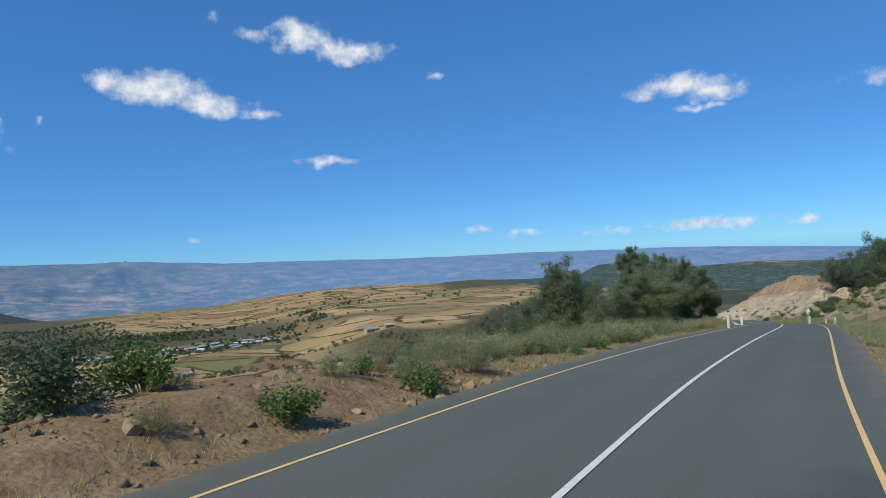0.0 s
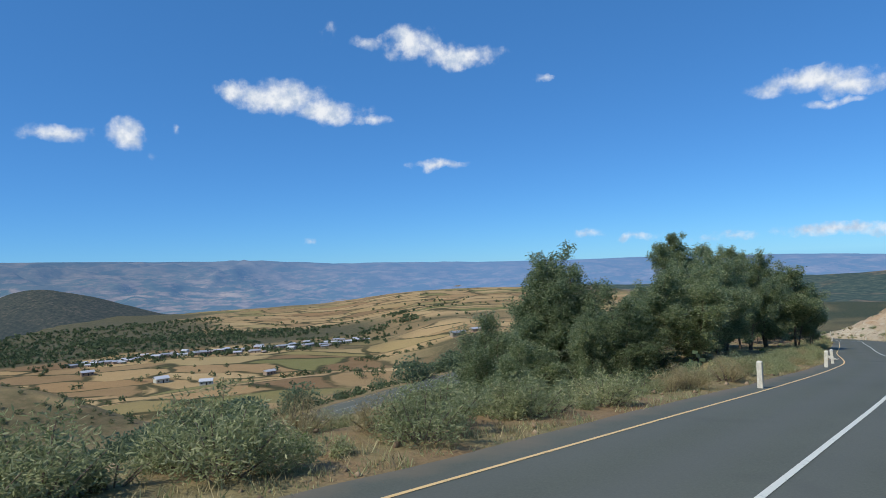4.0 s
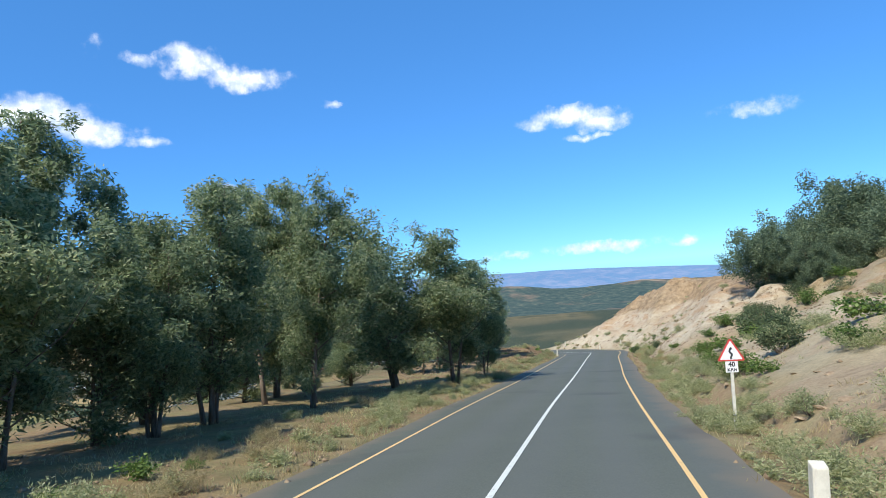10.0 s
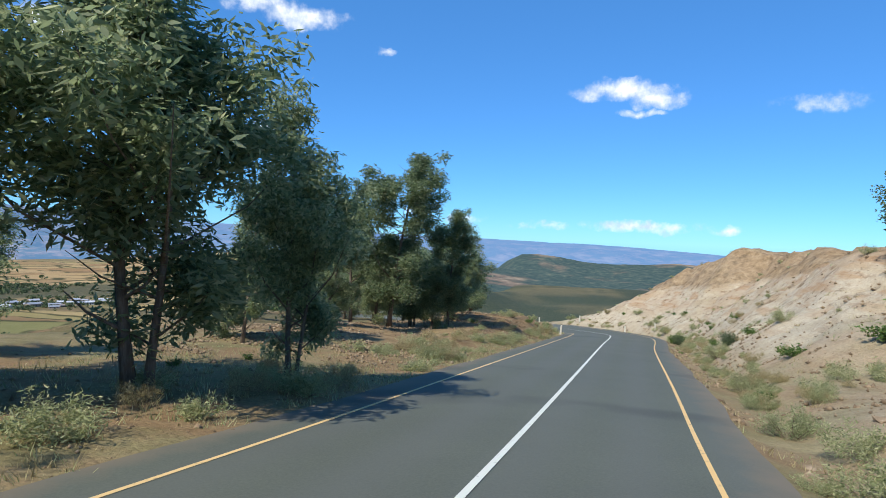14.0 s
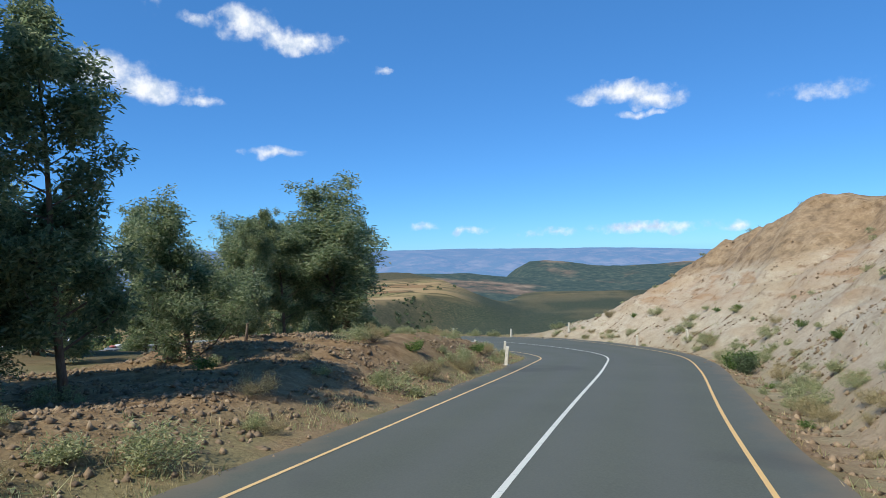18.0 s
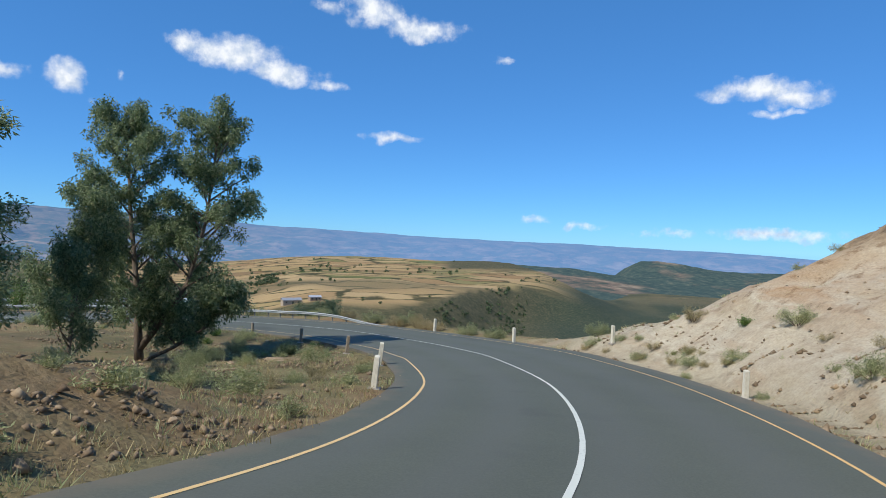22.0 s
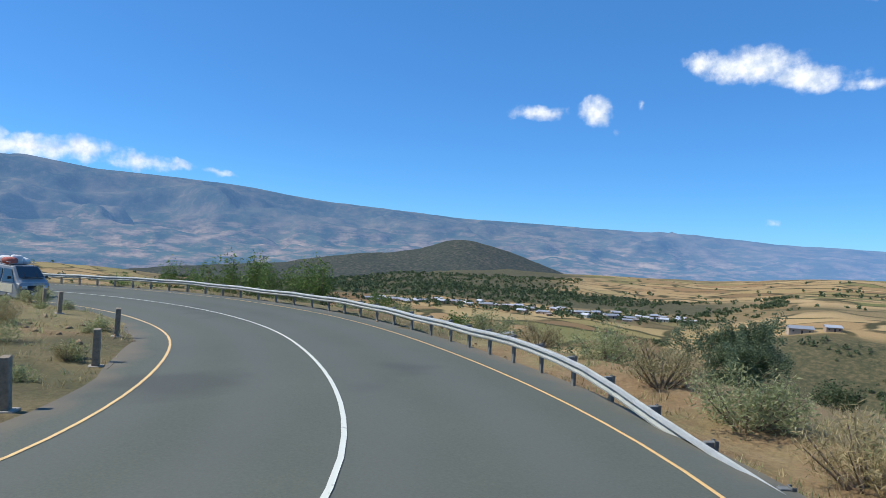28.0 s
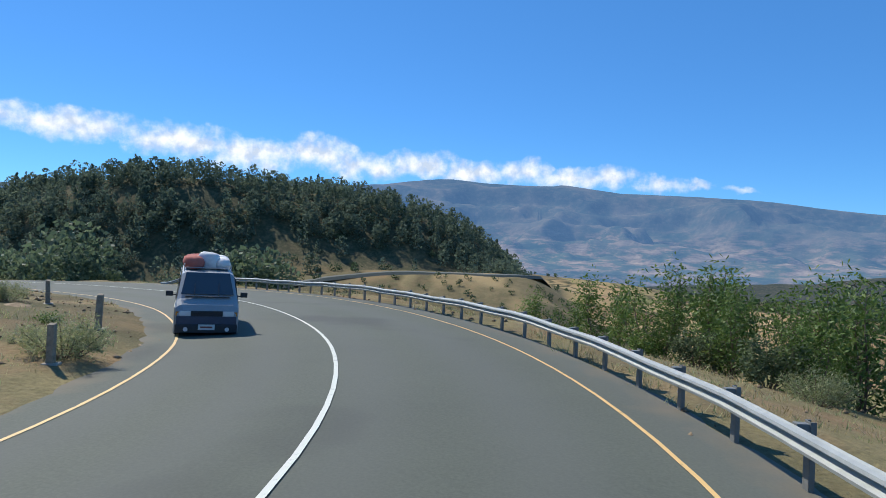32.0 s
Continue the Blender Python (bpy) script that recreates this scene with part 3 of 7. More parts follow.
def ground(x, y, fine=True):
    """Height of the ground."""
    x, y = np.atleast_1d(np.asarray(x, float)), np.atleast_1d(np.asarray(y, float))
    base = valley(x, y)
    du, iu, su, zu = nearest(x, y, 0, APEX)
    dl, il, sl, zl = nearest(x, y, APEX, len(LINE))
    s = ARC[iu]
    # beside the upper road
    left = su < 0
    e = np.where(left, -su - LINE[iu, 3], su - LINE[iu, 4])
    e = np.where(du > np.abs(su) + 6, np.maximum(e, du - 4), e)
    r1 = rough(x, y, 7.0, 4) if fine else 0.0
    # left: verge, then a falling slope
    verge = 4.2 + 13 * ss(76, 98, s) - 1.8 * ss(38, 52, s) * ss(84, 72, s) + 14 * ss(135, 150, s)
    fall = 0.42 - 0.10 * ss(60, 80, s)
    zleft = zu - 0.12 - fall * np.maximum(e - verge, 0) + 0.012 * np.clip(e, 0, verge) * ss(80, 98, s)
    zleft = zleft + (0.62 + 0.35 * r1) * ss(0.9, 2.8, e) * ss(7.5, 4.5, e) * ss(24, 13, s)
    mound = ss(126, 142, s) * ss(190, 174, s) * ss(1.2, 4.5, e) * ss(17, 9, e)
    zleft = zleft + mound * (0.5 + 0.85 * ss(152, 166, s) + 0.5 * r1)
    # right: ditch and bank
    top = np.interp(y, [-40, 0, 40, 60, 100, 125, 150, 185], [3.5, 1.0, -2.8, -5.0, -8.0, -10.2, -11.0, -11.3])
    end = 1 - ss(173 + 0.1 * (x - 73), 198 + 0.55 * (x - 64), y)
    steep = 0.35 + 0.41 * ss(128, 150, s)
    run = np.maximum(e - 2.6 - 2.4 * ss(95, 60, s) * ss(20, 40, s), 0)
    lift = np.minimum(np.maximum(top - zu, 0) + 0.7 * r1, steep * run * (1 + 0.35 * r1))
    zright = zu - 0.10 - 0.25 * ss(0.6, 1.8, e) * ss(3.4, 2.4, e) - 0.24 * ss(2.2, 2.7, e) * ss(3.5, 3.0, e) * ss(78, 88, s) * ss(126, 116, s) + end * lift
    zright = zright - (1 - end) * 0.15 * np.maximum(e - 3.0, 0)
    zleft = zleft - 0.9 * np.exp(-((x - 53.0) ** 2 + (y - 186.5) ** 2) / 60.0)
    zup = np.where(left, zleft, zright)
    # beside the lower road, and outside the bend
    lefl = sl < 0
    el = np.where(lefl, -sl - LINE[il, 3], sl - LINE[il, 4])
    zlow = np.where(lefl, zl - 0.12 + 0.10 * np.clip(el, 0, 30), zl - 0.09 - 0.12 * np.maximum(el - 2.2, 0) * ss(APEX - 22, APEX - 8, il) - 0.13 * np.maximum(el - 2.4, 0))
    w = dl / np.maximum(du + dl, 0.01)
    inner = left & lefl
    t = ss(0.0, 1.0, 1 - w)
    mixed = np.where(inner, zup * (1 - t) + zlow * t, np.where(du < dl, zup, zlow))
    k = ss(0.42, 0.58, w)
    mixed = np.where(inner, np.where(w > 0.5, np.maximum(zup, mixed), mixed), zlow * (1 - k) + zup * k)
    near = np.minimum(du, dl)
    # towards the open country
    turn = np.where(left | (dl < du), 1.0, ss(172, 206, y))
    far = turn * ss(40, 170, near) + (1 - turn) * ss(60, 260, near)
    far = np.where(inner, ss(60, 220, near), far)
    z = mixed * (1 - far) + base * far
    if fine:
        off = np.minimum(np.where(du < dl, e, el), 99)
        z = z + (0.7 * rough(x, y, 3.2, 4) + 0.7 * rough(x, y + 30, 8.0, 3)) * ss(6, 10, su) * ss(60, 30, su) * ss(95, 118, s) * ss(222, 205, s) * (du < dl + 30)
        z = z + 0.22 * r1 * ss(0.3, 3.0, off) + 0.09 * rough(x + 5, y, 2.4, 2) * ss(0.2, 1.2, off)
    on = np.minimum(np.where(du < dl, e, el), 99)
    bed = np.where(du < dl, zu, zl) - 0.16
    z = np.where((on < 0.9) & (near < 8), bed * ss(1.0, 0.5, on) + z * (1 - ss(1.0, 0.5, on)), z)
    return z

# ---- building helpers ----
def mesh_from(name, verts, faces, material, smooth=False):
    me = bpy.data.meshes.new(name)
    me.from_pydata([tuple(v) for v in verts], [], [tuple(f) for f in faces])
    me.materials.append(material)
    if smooth:
        me.polygons.foreach_set("use_smooth", [True] * len(me.polygons))
    me.update()
    return me


def mesh_quads(name, verts, material, faces=None):
    """A quick mesh of loose quads out of an array of n x 4 x 3."""
    n = len(verts)
    me = bpy.data.meshes.new(name)
    me.vertices.add(n * 4)
    me.vertices.foreach_set("co", np.asarray(verts, np.float32).ravel())
    me.loops.add(n * 4)
    me.loops.foreach_set("vertex_index", np.arange(n * 4, dtype=np.int32))
    me.polygons.add(n)
    me.polygons.foreach_set("loop_start", np.arange(0, n * 4, 4, dtype=np.int32))
    me.materials.append(material)
    me.update(calc_edges=True)
    return me


def part(name, bm, material, parent=None, label="", smooth=False):
    if isinstance(bm, bpy.types.Mesh):
        me = bm
    else:
        me = bpy.data.meshes.new(name)
        bm.to_mesh(me)
        bm.free()
        me.materials.append(material)
        if smooth:
            me.polygons.foreach_set("use_smooth", [True] * len(me.polygons))
    ob = new(name, me)
    if parent:
        ob.parent = parent
    if label:
        ob["label"] = label
    return ob


def box(bm, size, at=(0, 0, 0), bevel=0.0, turn=None):
    m = Matrix.Translation(at) @ (turn or Matrix()) @ Matrix.Diagonal((*size, 1))
    made = bmesh.ops.create_cube(bm, size=1.0, matrix=m)["verts"]
    if bevel:
        edges = list({e for v in made for e in v.link_edges})
        bmesh.ops.bevel(bm, geom=edges, offset=bevel, segments=2, affect="EDGES", profile=0.6)
    return bm


def tube(bm, points, radii, sides=7, cap=True):
    """A round bar through points with a radius at each."""
    rings = []
    pts = [Vector(p) for p in points]
    for i, (p, r) in enumerate(zip(pts, radii)):
        way = (pts[min(i + 1, len(pts) - 1)] - pts[max(i - 1, 0)]).normalized()
        q = way.to_track_quat("Z", "Y")
        rings.append([bm.verts.new(p + q @ Vector((r * math.cos(a), r * math.sin(a), 0))) for a in (2 * math.pi * k / sides for k in range(sides))])
    for a, b in zip(rings, rings[1:]):
        for k in range(sides):
            bm.faces.new((a[k], a[(k + 1) % sides], b[(k + 1) % sides], b[k]))
    if cap:
        bm.faces.new(rings[-1])
        bm.faces.new(rings[0][::-1])
    return bm


def zat(x, y):
    return float(ground(x, y)[0])


# ---- ground: one sheet to the horizon ----
def axis(lo, hi, step, reach, grow):
    mid = list(np.arange(lo, hi + step / 2, step))
    a, b, d = [], [], step
    v = hi
    while v < reach:
        d *= grow
        v += d
        a.append(v)
    d, v = step, lo
    while v > -reach:
        d *= grow
        v -= d
        b.append(v)
    return np.array(b[::-1] + mid + a)


def make_ground_sheet():
    xs, ys = axis(-12, 100, 0.55, 4700, 1.045), axis(-8, 222, 0.6, 4700, 1.045)
    gx, gy = np.meshgrid(xs, ys)
    x, y = gx.ravel(), gy.ravel()
    z = ground(x, y)
    nx, ny = len(xs), len(ys)
    me = bpy.data.meshes.new("ground")
    me.vertices.add(nx * ny)
    me.vertices.foreach_set("co", np.stack([x, y, z], 1).astype(np.float32).ravel())
    i = (np.arange(ny - 1)[:, None] * nx + np.arange(nx - 1)[None]).ravel()
    quads = np.stack([i, i + 1, i + nx + 1, i + nx], 1).astype(np.int32)
    me.loops.add(quads.size)
    me.loops.foreach_set("vertex_index", quads.ravel())
    me.polygons.add(len(quads))
    me.polygons.foreach_set("loop_start", np.arange(0, quads.size, 4, dtype=np.int32))
    me.update(calc_edges=True)
    me.polygons.foreach_set("use_smooth", [True] * len(quads))
    # what covers the ground: bare cutting, scrub, fields
    du, iu, su, zu = nearest(x, y, 0, APEX)
    dl, il, sl, zl = nearest(x, y, APEX, len(LINE))
    s = ARC[iu]
    near = np.minimum(du, dl)
    dx, dy = x - 60.0, y - 160.0
    r, az = np.hypot(dx, dy), np.degrees(np.arctan2(-dx, dy))
    cut = ss(4, 9, su) * ss(124, 146, s) * ss(216, 202, s) * (du < dl + 40) * ss(120, 70, near)
    cut = np.maximum(cut, (0.22 + 0.3 * ss(80, 92, s)) * ss(4, 9, su) * ss(30, 60, s) * ss(140, 120, s))
    cut = np.clip(cut + 0.25 * rough(x, y, 14.0, 3), 0, 1) * (cut > 0.02)
    n = rough(x, y, 120.0, 4)
    fields = ss(110, 190, near) * np.clip(ss(-12, -4, az) + ss(900, 1100, r), 0, 1) * ss(2600, 1700, r)
    near_edge = 470 + 210 * ss(8, -8, az) + 60 * rough(x + 300, y, 150.0, 3)
    gully = ss(near_edge + 10, near_edge - 15, r) * ss(30, 16, az) * ss(60, 110, near)
    hill = ss(640, 665, r + 40 * n) * np.maximum(ss(860, 800, r + 40 * n), ss(32, 37, az + 6 * n)) * ss(16, 24, az) * ss(74, 62, az)
    wx, wy = x - 47.0, y - 210.0
    wr, wa = np.hypot(wx, wy), np.degrees(np.arctan2(-wx, wy))
    wood = ss(79, 81, wa) * ss(272, 286, wr + 14 * n) * ss(700, 600, wr)
    wood = np.maximum(wood, 0.8 * ss(74, 82, wa) * ss(140, 122, wa) * ss(150, 190, wr) * ss(300, 270, wr) * ss(-0.35, 0.1, rough(x, y, 22.0, 3)))
    band = ss(0.16, 0.26, rough(x * 0.5, y * 1.4, 170.0, 3)) * ss(300, 420, r)
    east = ss(-3, -10, az) * ss(200, 300, r)
    scrub = np.clip(np.maximum.reduce([gully, hill, wood, band * 0.65, east * (0.62 + 0.5 * ss(-0.2, 0.15, n)) * (1 - 0.4 * ss(0.02, 0.12, rough(x * 0.6, y * 1.2, 260.0, 3)) * ss(900, 1150, r)), ss(-14, -9, az) * ss(5, 3, az) * ss(880, 960, r) * ss(2150, 2100, r), ss(-20, -18, az) * ss(-8, -10, az) * ss(1200, 1300, r)]), 0, 1)
    slope_left = 0.75 * ss(10, 22, near) * (su < 0) * ss(140, 90, near)
    bend = 0.7 * ss(166, 192, s) * (su < 0) * (sl < 0) * ss(30, 16, near) * ss(-0.3, 0.1, rough(x, y, 4.0, 3))
    gravel = 0.55 * ((sl > 0) & (dl <= du)) * ss(6.6, 5.6, dl) * ss(-0.35, 0.15, rough(x, y, 2.5, 3))
    scrub = np.clip(np.maximum.reduce([scrub, bend, gravel]), 0, 1)
    scrub = np.clip(np.maximum(scrub, slope_left * ss(-0.25, 0.2, rough(x, y, 25.0, 4))), 0, 1)
    fields = np.clip(fields * (1 - scrub), 0, 1)
    red = ss(130, 142, s) * ss(190, 172, s) * (su < 0) * ss(22, 12, -su) * ss(5, 7, -su) * (du < dl)
    red = np.maximum(red, 0.95 * (su < 0) * ss(27, 17, s) * ss(15, 11, -su) * (du < dl))
    red = np.maximum(red, 0.3 * ss(-0.1, 0.25, rough(x + 40, y, 11.0, 3)) * ss(6, 10, su) * ss(30, 55, s) * ss(145, 128, s) * (du < 60))
    col = np.stack([cut, scrub, fields, np.clip(red, 0, 1)], 1).astype(np.float32)
    me.attributes.new("cover", "FLOAT_COLOR", "POINT").data.foreach_set("color", col.ravel())
    lush = (ss(-2, -8, az) * ss(300, 480, r)).astype(np.float32)
    me.attributes.new("lush", "FLOAT", "POINT").data.foreach_set("value", lush)
    me.materials.append(GROUND)
    return tagged(new("ground", me), "dry stony hillside with tan fields and scrub in the valley", "ground", kind="structure")


make_ground_sheet()


# ---- road ----
def ribbon(name, rows, inner, outer, lift, material, label, category, across=False, skip=None, ground_edge=False):
    """A strip along the road between two offsets from its centreline (functions of the row)."""
    verts, acr, faces = [], [], []
    cols = 9 if across else 2
    for i in rows:
        a, b = inner(i), outer(i)
        for k in range(cols):
            o = a + (b - a) * k / (cols - 1)
            p = LINE[i, :2] + SIDE[i] * o
            camber = -0.018 * abs(o)
            verts.append((p[0], p[1], LINE[i, 2] + camber + lift))
            acr.append(o * (3.4 / (LINE[i, 3] if o < 0 else LINE[i, 4])))
    n = len(verts) // cols
    for j in range(n - 1):
        if skip and skip(rows[j]):
            continue
        for k in range(cols - 1):
            q = j * cols + k
            faces.append((q, q + 1, q + cols + 1, q + cols))
    if across:     # a skirt that gives the surface its thickness
        base = len(verts)
        for j in range(n):
            for k in (0, cols - 1):
                v = verts[j * cols + k]
                verts += [v, (v[0], v[1], v[2] - 0.35)]
                acr += [acr[j * cols + k]] * 2
        for j in range(n - 1):
            a, b = base + 4 * j, base + 4 * j + 4
            faces.append((a, b, b + 1, a + 1))
            faces.append((a + 2, a + 3, b + 3, b + 2))
    me = mesh_from(name, verts, faces, material, True)
    if across:
        me.attributes.new("across", "FLOAT", "POINT").data.foreach_set("value", acr)
    return tagged(new(name, me), label, category, kind="structure")


ALL = list(range(0, len(LINE)))
edge_l = lambda i: -LINE[i, 3] - 0.95 - 0.25 * float(vnoise(np.array(ARC[i] / 2.3), np.array(3.3)))
edge_r = lambda i: LINE[i, 4] + 1.05 - 0.05 * float(ss(195, 210, ARC[i])) + 0.25 * float(vnoise(np.array(ARC[i] / 2.7), np.array(8.3)))
ribbon("road", ALL, edge_l, edge_r, 0.0, ASPHALT, "grey asphalt mountain road with dusty edges", "road", across=True)
half_line = lambda i: 0.052 - 0.015 * float(ss(APEX - 55, APEX - 30, i))
ribbon("trim_centre_line", ALL, lambda i: -half_line(i), lambda i: half_line(i), 0.006, WHITE_LINE, "solid white centre line painted on the road", "road marking")
ribbon("trim_edge_line_left", ALL, lambda i: -LINE[i, 3] - 0.8 * half_line(i), lambda i: -LINE[i, 3] + 0.8 * half_line(i), 0.007, CREAM_LINE, "cream edge line painted along the road", "road marking")
ribbon("trim_edge_line_right", ALL, lambda i: LINE[i, 4] - 0.8 * half_line(i), lambda i: LINE[i, 4] + 0.8 * half_line(i), 0.007, YELLOW_LINE, "yellow edge line painted along the road", "road marking")


# ---- trees ----
def leaf_quads(rng, centres, radii, count, length, width, droop=0.6):
    """Narrow leaves scattered in round clumps."""
    k = rng.integers(0, len(centres), count)
    d = rng.normal(size=(count, 3))
    d /= np.linalg.norm(d, axis=1)[:, None]
    rad = radii[k][:, None] * (rng.random((count, 1)) ** 0.42)
    p = centres[k] + d * rad * np.array([1, 1, 0.85])
    way = rng.normal(size=(count, 3))
    way[:, 2] = way[:, 2] * 0.6 - droop
    way /= np.linalg.norm(way, axis=1)[:, None]
    side = np.cross(way, rng.normal(size=(count, 3)))
    side /= np.linalg.norm(side, axis=1)[:, None]
    ln = length * (0.6 + 0.8 * rng.random((count, 1)))
    wd = width * (0.6 + 0.8 * rng.random((count, 1)))
    a, b = p, p + way * ln
    m = (a + b) / 2
    return np.stack([a, m + side * wd / 2, b, m - side * wd / 2], 1)


def crown_quads(rng, centres, radii, count, length, width, droop=0.6):
    """Hanging leaves in many small sprays, denser towards the middle of each."""
    weight = radii ** 2
    k = rng.choice(len(centres), count, p=weight / weight.sum())
    d = rng.normal(size=(count, 3))
    d /= np.linalg.norm(d, axis=1)[:, None]
    d *= rng.random((count, 1)) ** 0.55
    p = centres[k] + d * radii[k][:, None] * (1, 1, 1.2)
    way = rng.normal(size=(count, 3)) * (1, 1, 0.6)
    way[:, 2] -= droop
    way /= np.linalg.norm(way, axis=1)[:, None]
    side = np.cross(way, rng.normal(size=(count, 3)))
    side /= np.linalg.norm(side, axis=1)[:, None]
    ln = length * (0.6 + 0.8 * rng.random((count, 1)))
    wd = width * (0.6 + 0.8 * rng.random((count, 1)))
    m = p + way * ln * 0.45
    return np.stack([p, m + side * wd / 2, p + way * ln, m - side * wd / 2], 1)


def make_tree(name, seed, height, spread, leaves, clear=0.25, stems=1, lean=0.0, leaf=GUM_LEAF, length=0.22, width=0.068, label="", category="tree", droop=0.6, steep=0.95, airy=0.12):
    """A trunk that forks into rising limbs, each hung with sprays of leaves."""
    rng = np.random.default_rng(seed)
    root = new(name)
    bm = bmesh.new()
    centres, radii = [], []
    for st in range(stems):
        a0 = rng.random() * 6.28
        off = np.array([math.cos(a0), math.sin(a0)]) * (0.25 * (stems > 1))
        lx, ly = rng.normal(0, 0.04 + lean, 2)
        if stems > 1:
            lx, ly = math.cos(a0) * 0.13, math.sin(a0) * 0.13
        hh = height * (1.0 if st == 0 else 0.70 + 0.22 * rng.random())
        pts, rad = [], []
        r0 = 0.0088 * hh + 0.02
        for k in range(8):
            u = k / 7
            pts.append((off[0] + lx * hh * u + 0.22 * math.sin(4 * u + a0) * u, off[1] + ly * hh * u + 0.22 * math.cos(5 * u + a0) * u, -0.35 + (hh * 0.93 + 0.35) * u))
            rad.append(r0 * (1 - 0.86 * u) * (1.35 if k == 0 else 1))
        tube(bm, pts, rad, 7)
        limbs = int(15 + 1.1 * hh)
        for j in range(limbs):
            u = clear + (0.96 - clear) * ((j + rng.random()) / limbs) ** 0.92
            f = u * 7
            i = min(int(f), 6)
            base = np.array(pts[i]) * (1 - (f - i)) + np.array(pts[i + 1]) * (f - i)
            a = j * 2.4 + rng.normal(0, 0.5)
            v = (u - clear) / (1 - clear)
            env = (1 - 0.72 * v ** 1.5) * min(1.0, 0.62 + 1.6 * v)
            reach = spread * env * (0.35 + 0.95 * rng.random() ** 1.2) * (1 + 0.28 * math.sin(a + seed) * math.sin(5 * u + seed))
            rise = reach * (steep * (0.55 + 0.75 * rng.random())) * (1 - 0.35 * v)
            rise = min(rise, hh * 1.0 - base[2])
            tip = base + np.array([math.cos(a) * reach, math.sin(a) * reach, rise])
            mid = base + (tip - base) * 0.55 + np.array([math.cos(a) * 0.08, math.sin(a) * 0.08, -0.06]) * reach
            rr = max(rad[i] * 0.42, 0.014)
            tube(bm, [base, mid, tip], [rr, rr * 0.6, rr * 0.2], 5, False)
            if rng.random() < airy:
                continue
            sprays = 3 + int(reach * 2.2)
            for q in range(sprays):
                w = 0.36 + 0.70 * (q + rng.random()) / sprays
                on = base + (mid - base) * (w / 0.55) if w < 0.55 else mid + (tip - mid) * ((w - 0.55) / 0.45)
                centres.append(on + rng.normal(0, 0.08 + 0.12 * reach, 3) * (1, 1, 0.8))
                radii.append(0.26 + 0.34 * rng.random() + 0.03 * spread)
        for q in range(5):
            centres.append(np.array(pts[-1]) + rng.normal(0, 0.16 * spread, 3) * (1, 1, 0.7) - (0, 0, 0.1 * q))
            radii.append(0.28 + 0.22 * rng.random())
    part("trunk", bm, BARK, root, "", True)
    quads = crown_quads(rng, np.array(centres), np.array(radii), leaves, length, width, droop)
    part("crown", mesh_quads("crown", quads, leaf), leaf, root)
    tagged(root, label, category)
    return root


def at_ground(x, y, turn=0.0, size=1.0, sink=0.05):
    return Matrix.Translation((x, y, zat(x, y) - sink)) @ Matrix.Rotation(turn, 4, "Z") @ Matrix.Scale(size, 4)


def stand(source, x, y, turn=0.0, size=1.0, label="", group="", sink=0.05):
    """A further copy of a thing on the ground."""
    ob = copy_thing(source, at_ground(x, y, turn, size, sink))
    ob.scale = (size, size, size)
    if label:
        ob["label"] = label
    if group:
        ob["group"] = group
    return ob

# ---- far mountain range: relief far behind everything else ----
SKYLINE = ([-180, -90, -60, -34, -21, -7, 4, 12, 20, 26, 30, 38, 45, 57, 65, 72, 75, 79.5, 82, 86, 89.5, 91.5, 94, 97, 103, 115, 140, 180],
           [-1.2, -1.4, -1.3, -0.95, -0.25, 0.1, 0.2, 0.5, 0.7, 1.2, 1.25, 1.5, 1.7, 2.6, 3.5, 3.75, 3.85, 4.45, 4.5, 4.6, 4.85, 4.75, 4.4, 4.0, 4.0, 3.5, 1.5, -1.2])


